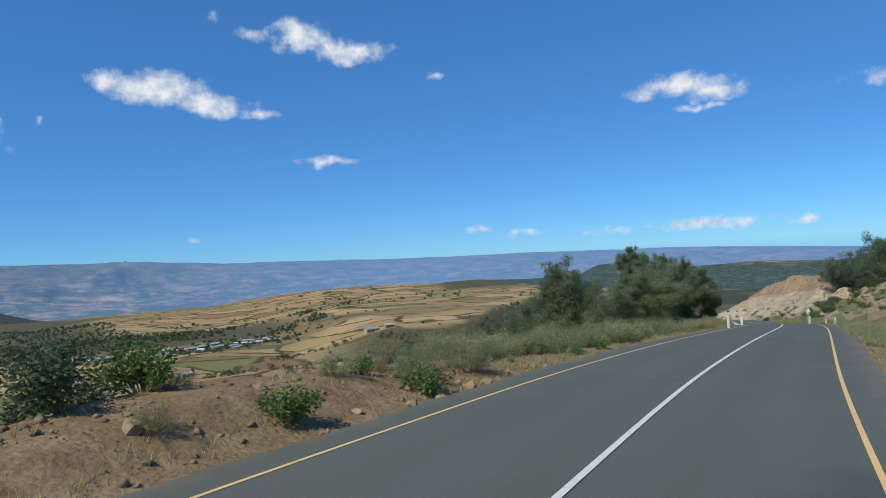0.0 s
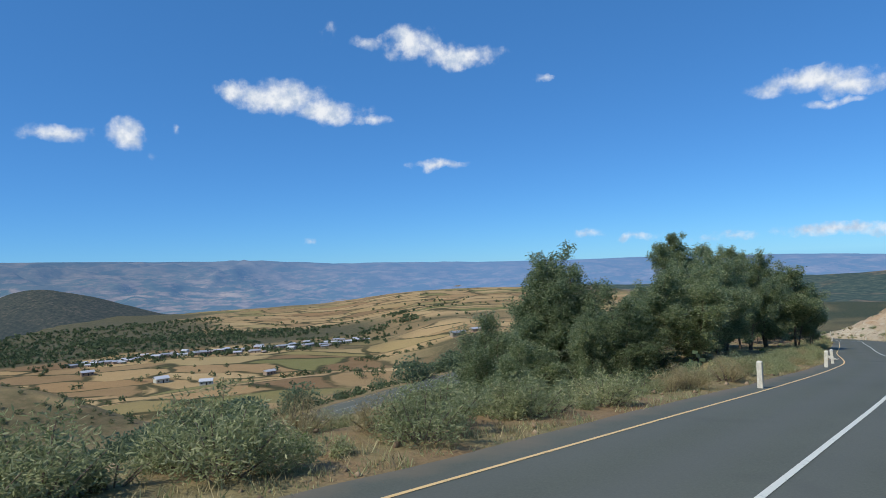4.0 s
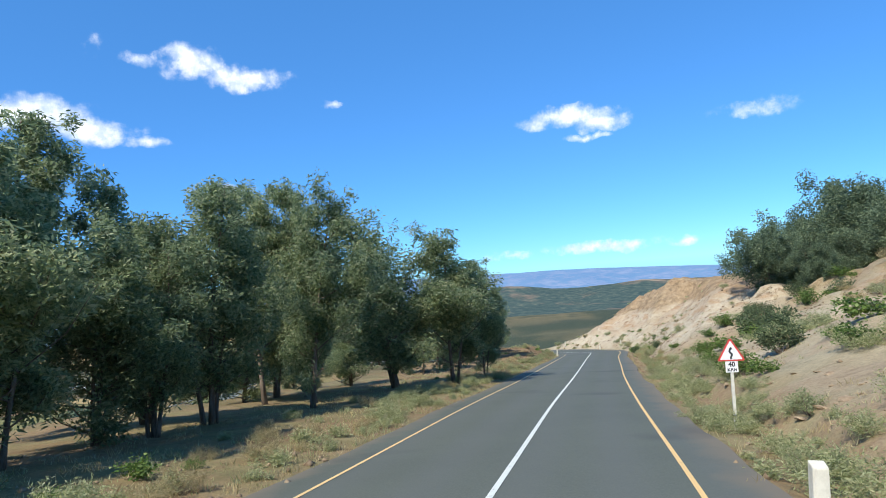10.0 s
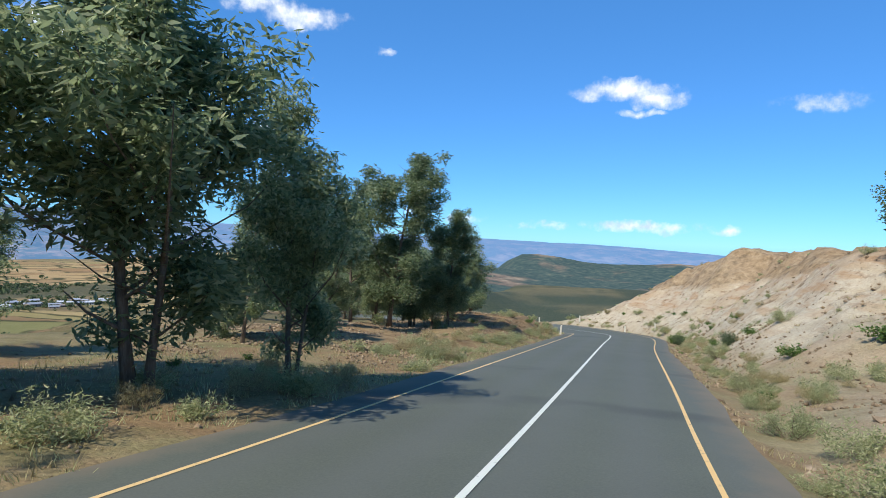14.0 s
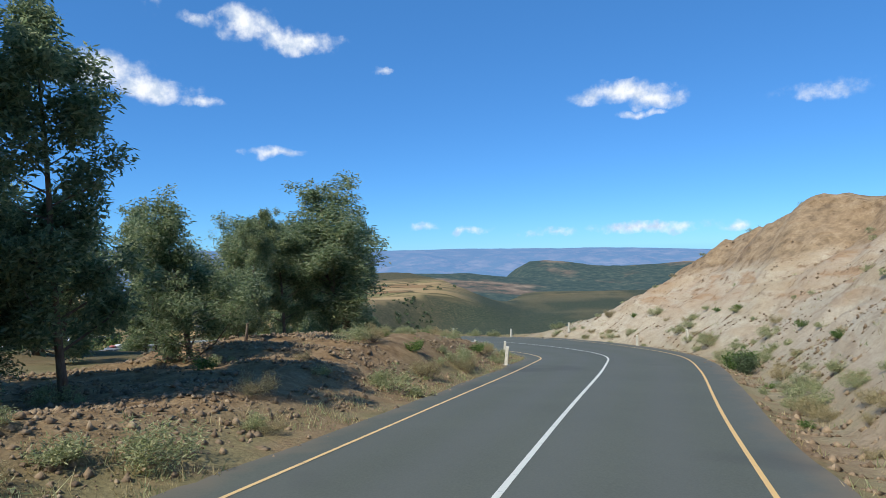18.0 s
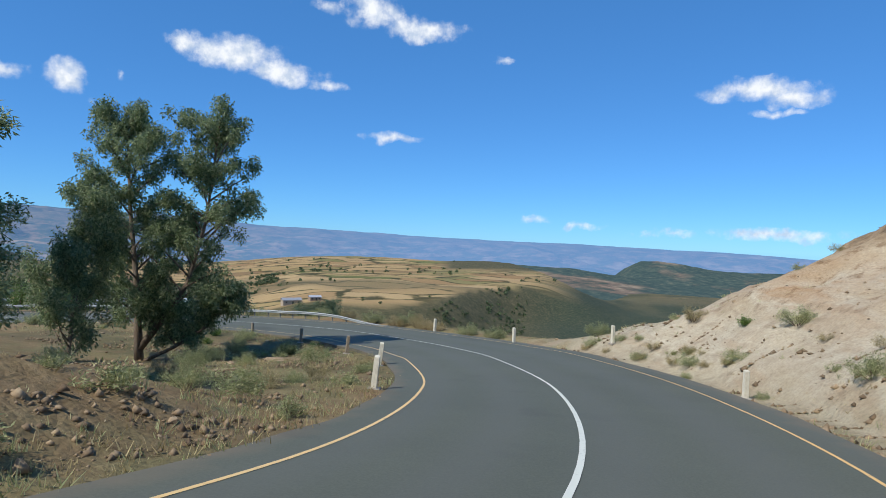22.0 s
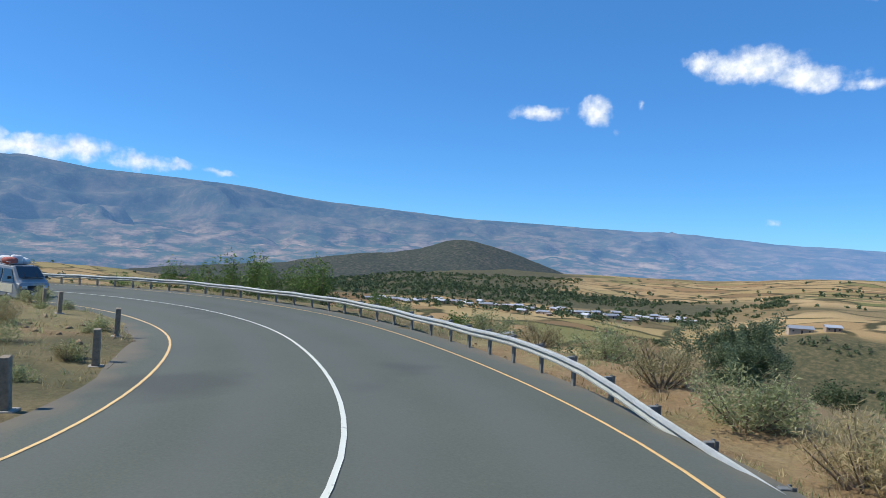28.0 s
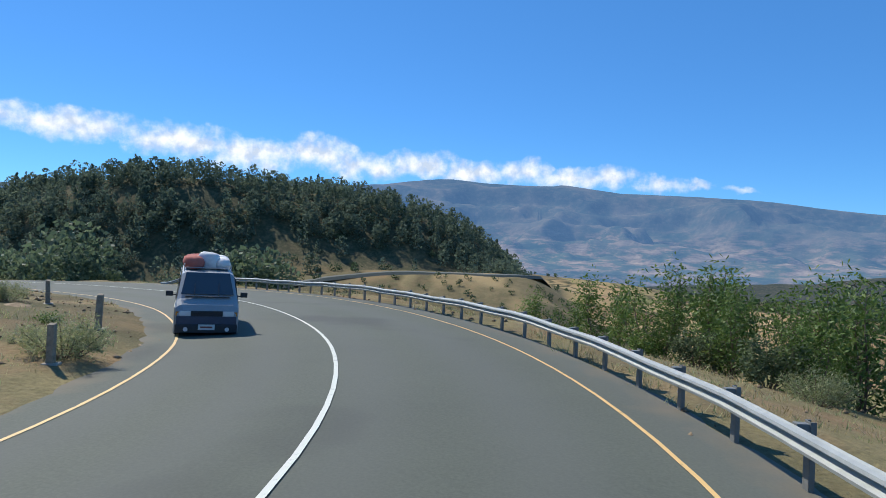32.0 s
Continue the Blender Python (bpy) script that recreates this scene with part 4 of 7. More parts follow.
def make_range():
    az = np.radians(np.arange(-75, 150.01, 0.22))
    dist = np.concatenate([np.linspace(2050, 3900, 60), np.linspace(3925, 4350, 10)])
    ga, gr = np.meshgrid(az, dist)
    x, y = 50 - np.sin(ga) * gr, 150 + np.cos(ga) * gr
    deg = np.degrees(ga)
    top = -15 + 4000 * np.tan(np.radians(np.interp(deg, *SKYLINE)))
    foot = -135.0
    u = np.clip((gr - 2100) / 1800, 0, 1)
    spur = 1 - np.abs(2 * rough(x * 1.0, y * 1.0, 640.0, 4))          # sharp ribs down the slope
    rise = np.clip(u + 0.42 * (spur - 0.75) * np.sin(np.pi * np.clip(u * 1.05, 0, 1)), 0, 1)
    steps = rise + 0.040 * np.sin(rise * 30 + 5 * rough(x, y, 600.0, 3))
    z = foot + (top - foot) * np.clip(steps, 0, 1) ** 1.25
    z = z + (100 * rough(x, y, 820.0, 4) + 34 * rough(x + 700, y, 260.0, 4)) * ss(0.0, 0.18, u) * ss(1.0, 0.72, u) + 8 * rough(x, y, 120.0, 3) * np.sin(np.pi * np.clip(u, 0.02, 1))
    z = np.where(gr > 3900, top - 0.04 * (gr - 3900) + 5 * rough(x, y, 120.0, 3), np.minimum(z, top + 4))
    z = np.where(gr < 2120, foot - 40, z)
    nx, ny = len(az), len(dist)
    me = bpy.data.meshes.new("backdrop_mountains")
    me.vertices.add(nx * ny)
    me.vertices.foreach_set("co", np.stack([x, y, z], -1).astype(np.float32).ravel())
    i = (np.arange(ny - 1)[:, None] * nx + np.arange(nx - 1)[None]).ravel()
    q = np.stack([i, i + nx, i + nx + 1, i + 1], 1).astype(np.int32)
    me.loops.add(q.size)
    me.loops.foreach_set("vertex_index", q.ravel())
    me.polygons.add(len(q))
    me.polygons.foreach_set("loop_start", np.arange(0, q.size, 4, dtype=np.int32))
    me.update(calc_edges=True)
    me.polygons.foreach_set("use_smooth", [True] * len(q))
    p = Paint("far_mountains", 1.0, 0, 0.0)
    n = p.noise(0.0045, 5.0, 0.58)
    c = p.ramp(n, [(0.34, (0.012, 0.030, 0.032)), (0.48, (0.045, 0.055, 0.045)), (0.58, (0.10, 0.085, 0.06)), (0.70, (0.15, 0.12, 0.085))])
    bands = p.noise(0.010, 6.0, 0.7, stretch=(0.4, 0.4, 3.0))
    c = p.mix(0.22, c, p.ramp(bands, [(0.38, (0.014, 0.034, 0.036)), (0.54, (0.05, 0.058, 0.05)), (0.68, (0.14, 0.11, 0.08))]))
    sepz = p.nt.nodes.new("ShaderNodeSeparateXYZ")
    p.link(p.pos, sepz.inputs[0])
    plain_green = p.nt.nodes.new("ShaderNodeMapRange")
    p.link(sepz.outputs[2], plain_green.inputs[0])
    plain_green.inputs[1].default_value, plain_green.inputs[2].default_value = -60.0, -125.0
    c = p.mix(p.math("MULTIPLY", plain_green.outputs[0], p.ramp(p.noise(0.006, 5.0), [(0.4, (0.2, 0.2, 0.2)), (0.6, (0.95, 0.95, 0.95))])), c, (0.075, 0.115, 0.045))
    small = p.noise(0.030, 7.0, 0.66)
    c = p.mix(0.16, c, p.ramp(small, [(0.40, (0.012, 0.032, 0.026)), (0.50, (0.06, 0.068, 0.044)), (0.60, (0.22, 0.155, 0.095)), (0.72, (0.34, 0.265, 0.17))]))
    tilled = p.ramp(p.noise(0.012, 7.0, 0.7, stretch=(0.7, 0.7, 3.2)), [(0.38, (0.020, 0.040, 0.024)), (0.48, (0.060, 0.075, 0.036)), (0.54, (0.20, 0.125, 0.07)), (0.64, (0.36, 0.25, 0.15))])
    low = p.nt.nodes.new("ShaderNodeMapRange")
    p.link(p.math("ADD", sepz.outputs[2], p.math("MULTIPLY", n, 160.0)), low.inputs[0])
    low.inputs[1].default_value, low.inputs[2].default_value = 150.0, -20.0
    c = p.mix(p.math("MULTIPLY", low.outputs[0], 0.8), c, tilled)
    # relief colours dimmed to grey-blue where the painted haze is stronger
    c = p.mix(p.math("SUBTRACT", p.math("MULTIPLY", p.attr("painted_haze").outputs["Fac"], 2.4), 0.74), c, (0.030, 0.036, 0.045))
    p.color(c).bump(n, 0.35, 60.0)
    # distance haze, painted on as a blue glow of the surface
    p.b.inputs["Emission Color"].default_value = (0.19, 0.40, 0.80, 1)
    # stronger towards the east, so the range looks farther off there
    painted_haze = 0.31 + 0.27 * ss(45, 2, deg)
    me.attributes.new("painted_haze", "FLOAT", "POINT").data.foreach_set("value", painted_haze.astype(np.float32).ravel())
    p.link(p.attr("painted_haze").outputs["Fac"], p.b.inputs["Emission Strength"])
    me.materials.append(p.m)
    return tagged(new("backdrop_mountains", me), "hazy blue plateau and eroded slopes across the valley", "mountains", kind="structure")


make_range()


def make_round_hill():
    """The dark round hill out in the plain."""
    az = np.radians(np.arange(29, 76.01, 0.2))
    dist = np.arange(1420, 2480, 14.0)
    ga, gr = np.meshgrid(az, dist)
    x, y = 65.5 - np.sin(ga) * gr, 198 + np.cos(ga) * gr
    form = np.interp(np.degrees(ga), [29, 31, 33.5, 36.3, 39, 40.7, 43, 44.6, 45.9, 47.4, 49.5, 52, 55, 59, 63, 68, 76], [-0.1, 0.0, 0.12, 0.30, 0.56, 0.70, 0.88, 0.98, 1.0, 0.95, 0.78, 0.66, 0.56, 0.42, 0.24, 0.10, -0.1])
    z = -150 + 127 * form * np.exp(-((gr - 1950) / 300) ** 2) * (1 + 0.05 * rough(x, y, 110.0, 3)) + 9 * rough(x, y, 130.0, 4)
    z = z - 60 * ss(280, 520, np.abs(gr - 1950))
    nx, ny = len(az), len(dist)
    i = (np.arange(ny - 1)[:, None] * nx + np.arange(nx - 1)[None]).ravel()
    faces = np.stack([i, i + nx, i + nx + 1, i + 1], 1)
    p = Paint("far_scrub", 1.0, 0, 0.0)
    n = p.noise(0.11, 6.0, 0.66)
    c = p.ramp(n, [(0.36, (0.026, 0.032, 0.018)), (0.5, (0.056, 0.058, 0.034)), (0.60, (0.095, 0.082, 0.050)), (0.72, (0.16, 0.125, 0.078))])
    big = p.noise(0.008, 5.0, 0.6)
    c = p.mix(p.ramp(big, [(0.4, (0, 0, 0)), (0.65, (0.6, 0.6, 0.6))]), c, (0.035, 0.042, 0.028))
    p.color(c).bump(n, 0.35, 12.0)
    # blue-grey distance haze, put in as a weak surface emission
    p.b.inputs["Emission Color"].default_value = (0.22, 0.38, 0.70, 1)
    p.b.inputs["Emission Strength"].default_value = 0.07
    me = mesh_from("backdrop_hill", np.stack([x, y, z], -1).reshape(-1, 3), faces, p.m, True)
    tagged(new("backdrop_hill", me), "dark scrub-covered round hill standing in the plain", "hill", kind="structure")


make_round_hill()


def make_plateau():
    """Green tableland in the east: a low ridge and the flat-topped hill behind it."""
    az = np.radians(np.arange(-64, 6.01, 0.12))
    dist = np.concatenate([np.linspace(780, 1500, 60), np.linspace(1508, 2040, 54)])
    ga, gr = np.meshgrid(az, dist)
    x, y = 71 - np.sin(ga) * gr, 155 + np.cos(ga) * gr
    deg = np.degrees(ga) + 0.5 * rough(x, y, 170.0, 3)
    ridge = np.interp(deg, [-64, -40, -26, -20, -15, -10.4, -6, -0.2, 1.3, 3.0, 6], [-3.6, -3.4, -3.3, -3.2, -2.95, -2.42, -1.97, -1.74, -2.4, -3.6, -5.0])
    table = np.interp(deg, [-64, -40, -28, -25.5, -23, -19, -17.6, -15.5, -13.4, -12.1, -11.1, -10.2, -8.5, -6], [-2.2, -1.9, -1.6, -1.42, -1.66, -1.72, -1.62, -1.28, -1.06, -1.14, -1.7, -2.5, -3.2, -4.5])
    gully = rough(x, y, 190.0, 4)
    up = np.clip((gr - 800) / 560 + 0.22 * gully * ss(800, 950, gr), 0, 1)
    za = -112 + (-17.5 + 1360 * np.tan(np.radians(ridge)) + 112) * up ** 0.8 - 0.10 * np.maximum(gr - 1360, 0)
    up = np.clip((gr - 1420) / 400 + 0.2 * gully, 0, 1)
    zb = -112 + (-17.5 + 1820 * np.tan(np.radians(table)) + 112) * up ** 0.7 - 0.05 * np.maximum(gr - 1820, 0)
    z = np.maximum(za, zb) + 2.2 * rough(x, y, 55.0, 3) + 1.2 * rough(x, y, 17.0, 2)
    z = z - 120 * ss(800, 780, gr)
    nx, ny = len(az), len(dist)
    i = (np.arange(ny - 1)[:, None] * nx + np.arange(nx - 1)[None]).ravel()
    faces = np.stack([i, i + nx, i + nx + 1, i + 1], 1)
    p = Paint("tableland_scrub", 1.0, 0, 0.0)
    n = p.noise(0.06, 7.0, 0.7)
    c = p.ramp(n, [(0.34, (0.022, 0.040, 0.030)), (0.5, (0.046, 0.068, 0.046)), (0.62, (0.085, 0.098, 0.064)), (0.74, (0.16, 0.145, 0.095))])
    tilled = p.ramp(p.noise(0.018, 7.0, 0.72, stretch=(0.6, 1.0, 5.0)), [(0.40, (0.05, 0.06, 0.035)), (0.5, (0.19, 0.12, 0.075)), (0.62, (0.34, 0.25, 0.155))])
    patch = p.ramp(p.noise(0.0042, 5.0, 0.55), [(0.54, (0, 0, 0)), (0.62, (0.85, 0.85, 0.85))])
    c = p.mix(patch, c, tilled)
    p.color(c).bump(n, 0.4, 8.0)
    # bluish haze over the tableland, painted on as a faint glow
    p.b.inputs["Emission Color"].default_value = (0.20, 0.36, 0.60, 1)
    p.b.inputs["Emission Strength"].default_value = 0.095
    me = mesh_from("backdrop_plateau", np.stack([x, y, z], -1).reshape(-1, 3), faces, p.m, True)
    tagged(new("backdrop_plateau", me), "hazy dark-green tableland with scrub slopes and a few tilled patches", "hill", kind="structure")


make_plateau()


# ---- second stretch of road at the foot of the wooded hill ----
def make_lower_road():
    arc = [(47 - 250 * math.sin(radians(a)), 210 + 250 * math.cos(radians(a)), 0) for a in (128, 120, 112, 104, 96, 90, 85.5)]
    pts = spline(arc + [(-216, 243, 0), (-250, 251, 0), (-300, 256, 0)], 4.0)
    t = np.gradient(pts[:, :2], axis=0)
    t /= np.linalg.norm(t, axis=1)[:, None]
    sd = np.stack([t[:, 1], -t[:, 0]], 1)
    verts, faces = [], []
    for i, p in enumerate(pts):
        zz = max(zat(p[0] + o * sd[i, 0], p[1] + o * sd[i, 1]) for o in (-4, 0, 4)) + 0.25
        for o, dz in ((-4.8, -1.2), (-3.6, 0), (3.6, 0), (4.8, -1.2)):
            verts.append((p[0] + sd[i, 0] * o, p[1] + sd[i, 1] * o, zz + dz))
    for i in range(len(pts) - 1):
        for k in range(3):
            a = i * 4 + k
            faces.append((a, a + 1, a + 5, a + 4))
    tagged(new("road_lower", mesh_from("road_lower", verts, faces, ASPHALT)), "grey road on an embankment below the wooded hill", "road", kind="structure")


make_lower_road()


# ---- guide posts ----
def make_guide_post():
    root = new("guide_post")
    bm = bmesh.new()
    box(bm, (0.16, 0.16, 1.15), (0, 0, 0.345), 0.018)
    for v in bm.verts:      # slightly tapered, with a sloping head
        k = (v.co.z + 0.23) / 1.15
        v.co.x *= 1.06 - 0.12 * k
        v.co.y *= 1.06 - 0.12 * k
        if v.co.z > 0.85:
            v.co.z += v.co.y * 0.22
    part("post", bm, CONCRETE, root)
    bm = bmesh.new()
    box(bm, (0.34, 0.32, 0.10), (0.01, 0.01, -0.005), 0.03)
    part("footing", bm, plain("old_concrete", (0.34, 0.31, 0.26), 0.9), root, "rough grey concrete footing")
    return tagged(root, "weathered white concrete guide post at the road edge", "post", "roadside guide posts")


POST = make_guide_post()
POSTS = [(27.98, 62.14, 3, 1.02), (30.45, 67.7, -4, 1.0), (40.55, 73.25, 3, 1.02), (40.3, 69.6, -2, 0.95), (36.4, 61.4, 2, 0.97),
         (65.15, 158.0, 6, 1.0), (67.7, 172.95, 5, 1.0), (66.5, 180.5, 7, 1.0), (63.6, 187.6, 5, 1.0), (59.2, 194.3, 4, 0.95), (54.4, 199.0, -1, 0.88), (50.5, 201.2, 1, 0.88),
         (46.5, 202.75, 2, 0.85), (41.2, 202.5, 3, 0.8), (36.2, 203.05, 1, 0.7), (32.2, 201.6, 3, 0.85), (26.6, 197.0, -1, 0.8),
         (66.8, 201.15, 1, 1.02), (72.15, 193.95, 0, 1.02), (77.05, 189.3, -1, 1.0), (78.9, 176.5, 1, 0.98), (80.4, 170.8, -6, 0.9)]


def road_heading(x, y):
    i = int(np.argmin(((LINE[:, :2] - (x, y)) ** 2).sum(1)))
    return math.atan2(SIDE[i, 1], SIDE[i, 0])


def place_post(x, y, lean, size):
    return Matrix.Translation((x, y, zat(x, y) - 0.01)) @ Matrix.Rotation(road_heading(x, y), 4, "Z") @ Matrix.Rotation(radians(lean), 4, "Y") @ Matrix.Scale(size, 4)


POST.matrix_world = place_post(21.05, 48.95, 0, 1.05)
BARE_CONCRETE = plain("bare_concrete", (0.27, 0.225, 0.165), 0.9, 0, 0.3, 14.0)
bare_mesh = None
for x, y, lean, size in POSTS:
    m = place_post(x, y, lean, 1.0)
    ob = copy_thing(POST, m)
    ob.scale = (size,) * 3
    if x < 64.5 and y > 185:      # the unpainted ones inside the bend
        ob["label"] = "unpainted brown concrete guide post at the road edge"
        for child in ob.children:
            if child.name.startswith("post"):
                if bare_mesh is None:
                    bare_mesh = child.data.copy()
                    bare_mesh.materials.clear()
                    bare_mesh.materials.append(BARE_CONCRETE)
                child.data = bare_mesh
fallen = copy_thing(POST, Matrix.Translation((33.75, 75.55, zat(33.75, 75.55) + 0.02)) @ Matrix.Rotation(radians(-25), 4, "Z") @ Matrix.Rotation(radians(-62), 4, "Y"))
fallen.scale = (1, 1, 1)
fallen["label"] = "toppled white concrete guide post leaning over the verge"


# ---- crash barrier round the bend ----
def make_barrier():
    root = new("guard_rail")
    i0 = int(np.argmin(((LINE[:, :2] - (60.5, 200.5)) ** 2).sum(1)))
    i1 = int(np.argmin(((LINE[:, :2] - (2.0, 186.5)) ** 2).sum(1)))
    # two waves of the beam, seen in section: out from the posts, up
    wave = [(0.00, 0.00), (-0.015, 0.025), (-0.085, 0.045), (-0.095, 0.09), (-0.02, 0.13), (0.01, 0.155), (-0.02, 0.18), (-0.095, 0.22), (-0.085, 0.265), (-0.015, 0.285), (0.0, 0.31)]
    prof = [(0.75 * o, 0.72 * h) for o, h in wave]
    rows = []
    off = lambda i: LINE[i, 4] + 0.80
    for i in range(i0, i1 + 1):
        o = off(i)
        p = LINE[i, :2] + SIDE[i] * o
        drop = 0.62 * float(ss(7, 0, i - i0)) + 0.5 * float(ss(5, 0, i1 - i))
        sag = 0.015 * math.sin(i * 1.7) + 0.02 * math.sin(i * 0.53)
        rows.append((p, SIDE[i], LINE[i, 2] - 0.02 * o + 0.40 - drop + sag, i))
    span = 4
    for a in range(0, len(rows) - 1, span):
        seg = rows[a:a + span + 1]
        verts, faces = [], []
        for j, (p, sd, z, i) in enumerate(seg):
            lap = 0.006 if j == 0 else 0.0
            for shift in (0.0, 0.005):
                for (o, h) in prof:
                    q = p + sd * (o + shift - lap)
                    verts.append((q[0], q[1], z + h))
        m = len(prof)
        for j in range(len(seg) - 1):
            for layer in (0, 1):
                for k in range(m - 1):
                    v = j * 2 * m + layer * m + k
                    f = (v, v + 1, v + 2 * m + 1, v + 2 * m)
                    faces.append(f if layer else f[::-1])
            for k in (0, m - 1):
                v = j * 2 * m + k
                faces.append((v, v + m, v + 3 * m, v + 2 * m))
        part("rail_beam", mesh_from("rail_beam", verts, faces, STEEL), STEEL, root)
    bmp = bmesh.new()
    box(bmp, (0.010, 0.11, 0.95), (0.0, 0, 0.205))
    box(bmp, (0.05, 0.010, 0.95), (0.025, 0.052, 0.205))
    box(bmp, (0.05, 0.010, 0.95), (0.025, -0.052, 0.205))
    post_me = bpy.data.meshes.new("rail_post")
    bmp.to_mesh(post_me)
    bmp.free()
    post_me.materials.append(plain("dull_zinc", (0.20, 0.205, 0.19), 0.65, 0.3))
    bmb = bmesh.new()
    box(bmb, (0.12, 0.09, 0.23), (-0.065, 0, 0.545), 0.006)
    box(bmb, (0.015, 0.025, 0.05), (-0.13, 0.0, 0.55))
    block_me = bpy.data.meshes.new("spacer")
    bmb.to_mesh(block_me)
    bmb.free()
    block_me.materials.append(post_me.materials[0])
    for step in np.arange(0.6, len(rows) - 1.2, 1.25):
        (p0, sd, z0, i), (p1, _, z1, _) = rows[int(step)], rows[int(step) + 1]
        k = step - int(step)
        q, z = p0 + (p1 - p0) * k + sd * 0.14, z0 + (z1 - z0) * k
        m = Matrix.Translation((q[0], q[1], z - 0.42)) @ Matrix.Rotation(math.atan2(sd[1], sd[0]), 4, "Z")
        post = new("rail_post", post_me)
        post.parent = root
        post.matrix_basis = m
        bl = new("spacer", block_me)
        bl.parent = root
        bl.matrix_basis = m
    return tagged(root, "galvanised steel crash barrier round the outside of the bend", "guard rail")


make_barrier()


# ---- warning sign ----
def writing(text, size, material, parent, m, name):
    cu = bpy.data.curves.new(name, "FONT")
    cu.body, cu.size, cu.align_x, cu.align_y, cu.extrude, cu.offset = text, size, "CENTER", "CENTER", 0.001, 0.006
    ob = new(name, cu)
    me = bpy.data.meshes.new_from_object(ob)
    bpy.data.objects.remove(ob)
    me.materials.clear()
    me.materials.append(material)
    ob = new(name, me)
    ob.parent = parent
    ob.matrix_basis = m
    return ob


def make_sign():
    root = new("road_sign")
    RED, WHITE, BLACK = plain("sign_red", (0.55, 0.06, 0.05), 0.45), plain("sign_white", (0.78, 0.78, 0.76), 0.45), plain("sign_black", (0.03, 0.035, 0.035), 0.5)
    POLE = plain("painted_pole", (0.58, 0.56, 0.47), 0.6)
    bm = bmesh.new()
    box(bm, (0.075, 0.075, 2.0), (0, 0, 0.80), 0.008)
    part("pole", bm, POLE, root, "cream painted square steel pole")

    def tri(r, y, thick, round_by=0.05, z=0):
        bm = bmesh.new()
        pts = []
        for k in range(3):
            a = math.pi / 2 + k * 2 * math.pi / 3
            c = Vector((math.cos(a), 0, math.sin(a))) * (r - round_by)
            for j in range(5):
                b = a - math.pi / 3 + j * math.pi / 6
                pts.append(c + Vector((math.cos(b), 0, math.sin(b))) * round_by)
        f = bm.faces.new([bm.verts.new(p + Vector((0, y, z))) for p in pts])
        ex = bmesh.ops.extrude_face_region(bm, geom=[f])
        bmesh.ops.translate(bm, vec=(0, thick, 0), verts=[v for v in ex["geom"] if isinstance(v, bmesh.types.BMVert)])
        bmesh.ops.recalc_face_normals(bm, faces=bm.faces)
        return bm

    zc = 2.03
    panel = part("panel", tri(0.38, -0.046, 0.004, 0.04, zc), RED, root, "white triangle with a red border")
    part("face", tri(0.318, -0.0505, 0.0035, 0.02, zc - 0.004), WHITE, panel, "white face")
    pts = [(0.72 * u, 0.72 * v) for u, v in [(0.0, -0.20), (-0.012, -0.13), (0.028, -0.07), (0.034, -0.02), (-0.02, 0.04), (-0.05, 0.09), (-0.03, 0.14), (-0.005, 0.17)]]
    bm = bmesh.new()
    L, Rr = [], []
    for i, (x, z) in enumerate(pts):
        a, b = pts[max(i - 1, 0)], pts[min(i + 1, len(pts) - 1)]
        t = Vector((b[0] - a[0], b[1] - a[1])).normalized()
        L.append(bm.verts.new((x - t.y * 0.024, -0.0545, zc - 0.015 + z + t.x * 0.024)))
        Rr.append(bm.verts.new((x + t.y * 0.024, -0.0545, zc - 0.015 + z - t.x * 0.024)))
    for a in range(len(pts) - 1):
        bm.faces.new((L[a], Rr[a], Rr[a + 1], L[a + 1]))
    hx, hz = pts[-1]
    bm.faces.new([bm.verts.new((hx + dx, -0.0545, zc - 0.015 + hz + dz)) for dx, dz in ((-0.05, -0.007), (0.05, -0.014), (0.014, 0.065))])
    ex = bmesh.ops.extrude_face_region(bm, geom=list(bm.faces))
    bmesh.ops.translate(bm, vec=(0, 0.003, 0), verts=[v for v in ex["geom"] if isinstance(v, bmesh.types.BMVert)])
    part("bend_arrow", bm, BLACK, panel, "black winding arrow")
    bm = bmesh.new()
    box(bm, (0.32, 0.005, 0.29), (0, -0.045, 1.665), 0.002)
    plate = part("speed_plate", bm, WHITE, root, "small white plate with a speed")
    up = Matrix.Rotation(math.pi / 2, 4, "X")
    writing("40", 0.17, BLACK, plate, Matrix.Translation((0, -0.0495, 1.728)) @ up, "speed_figures")
    writing("K.P.H", 0.10, BLACK, plate, Matrix.Translation((0, -0.0495, 1.585)) @ up, "speed_unit")
    return tagged(root, "triangular winding-road warning sign with a speed plate on a cream pole", "road sign")


sign = make_sign()
sign.matrix_world = Matrix.Translation((46.0, 83.45, zat(46.0, 83.45))) @ Matrix.Rotation(radians(-17), 4, "Z") @ Matrix.Rotation(radians(1.5), 4, "Y")

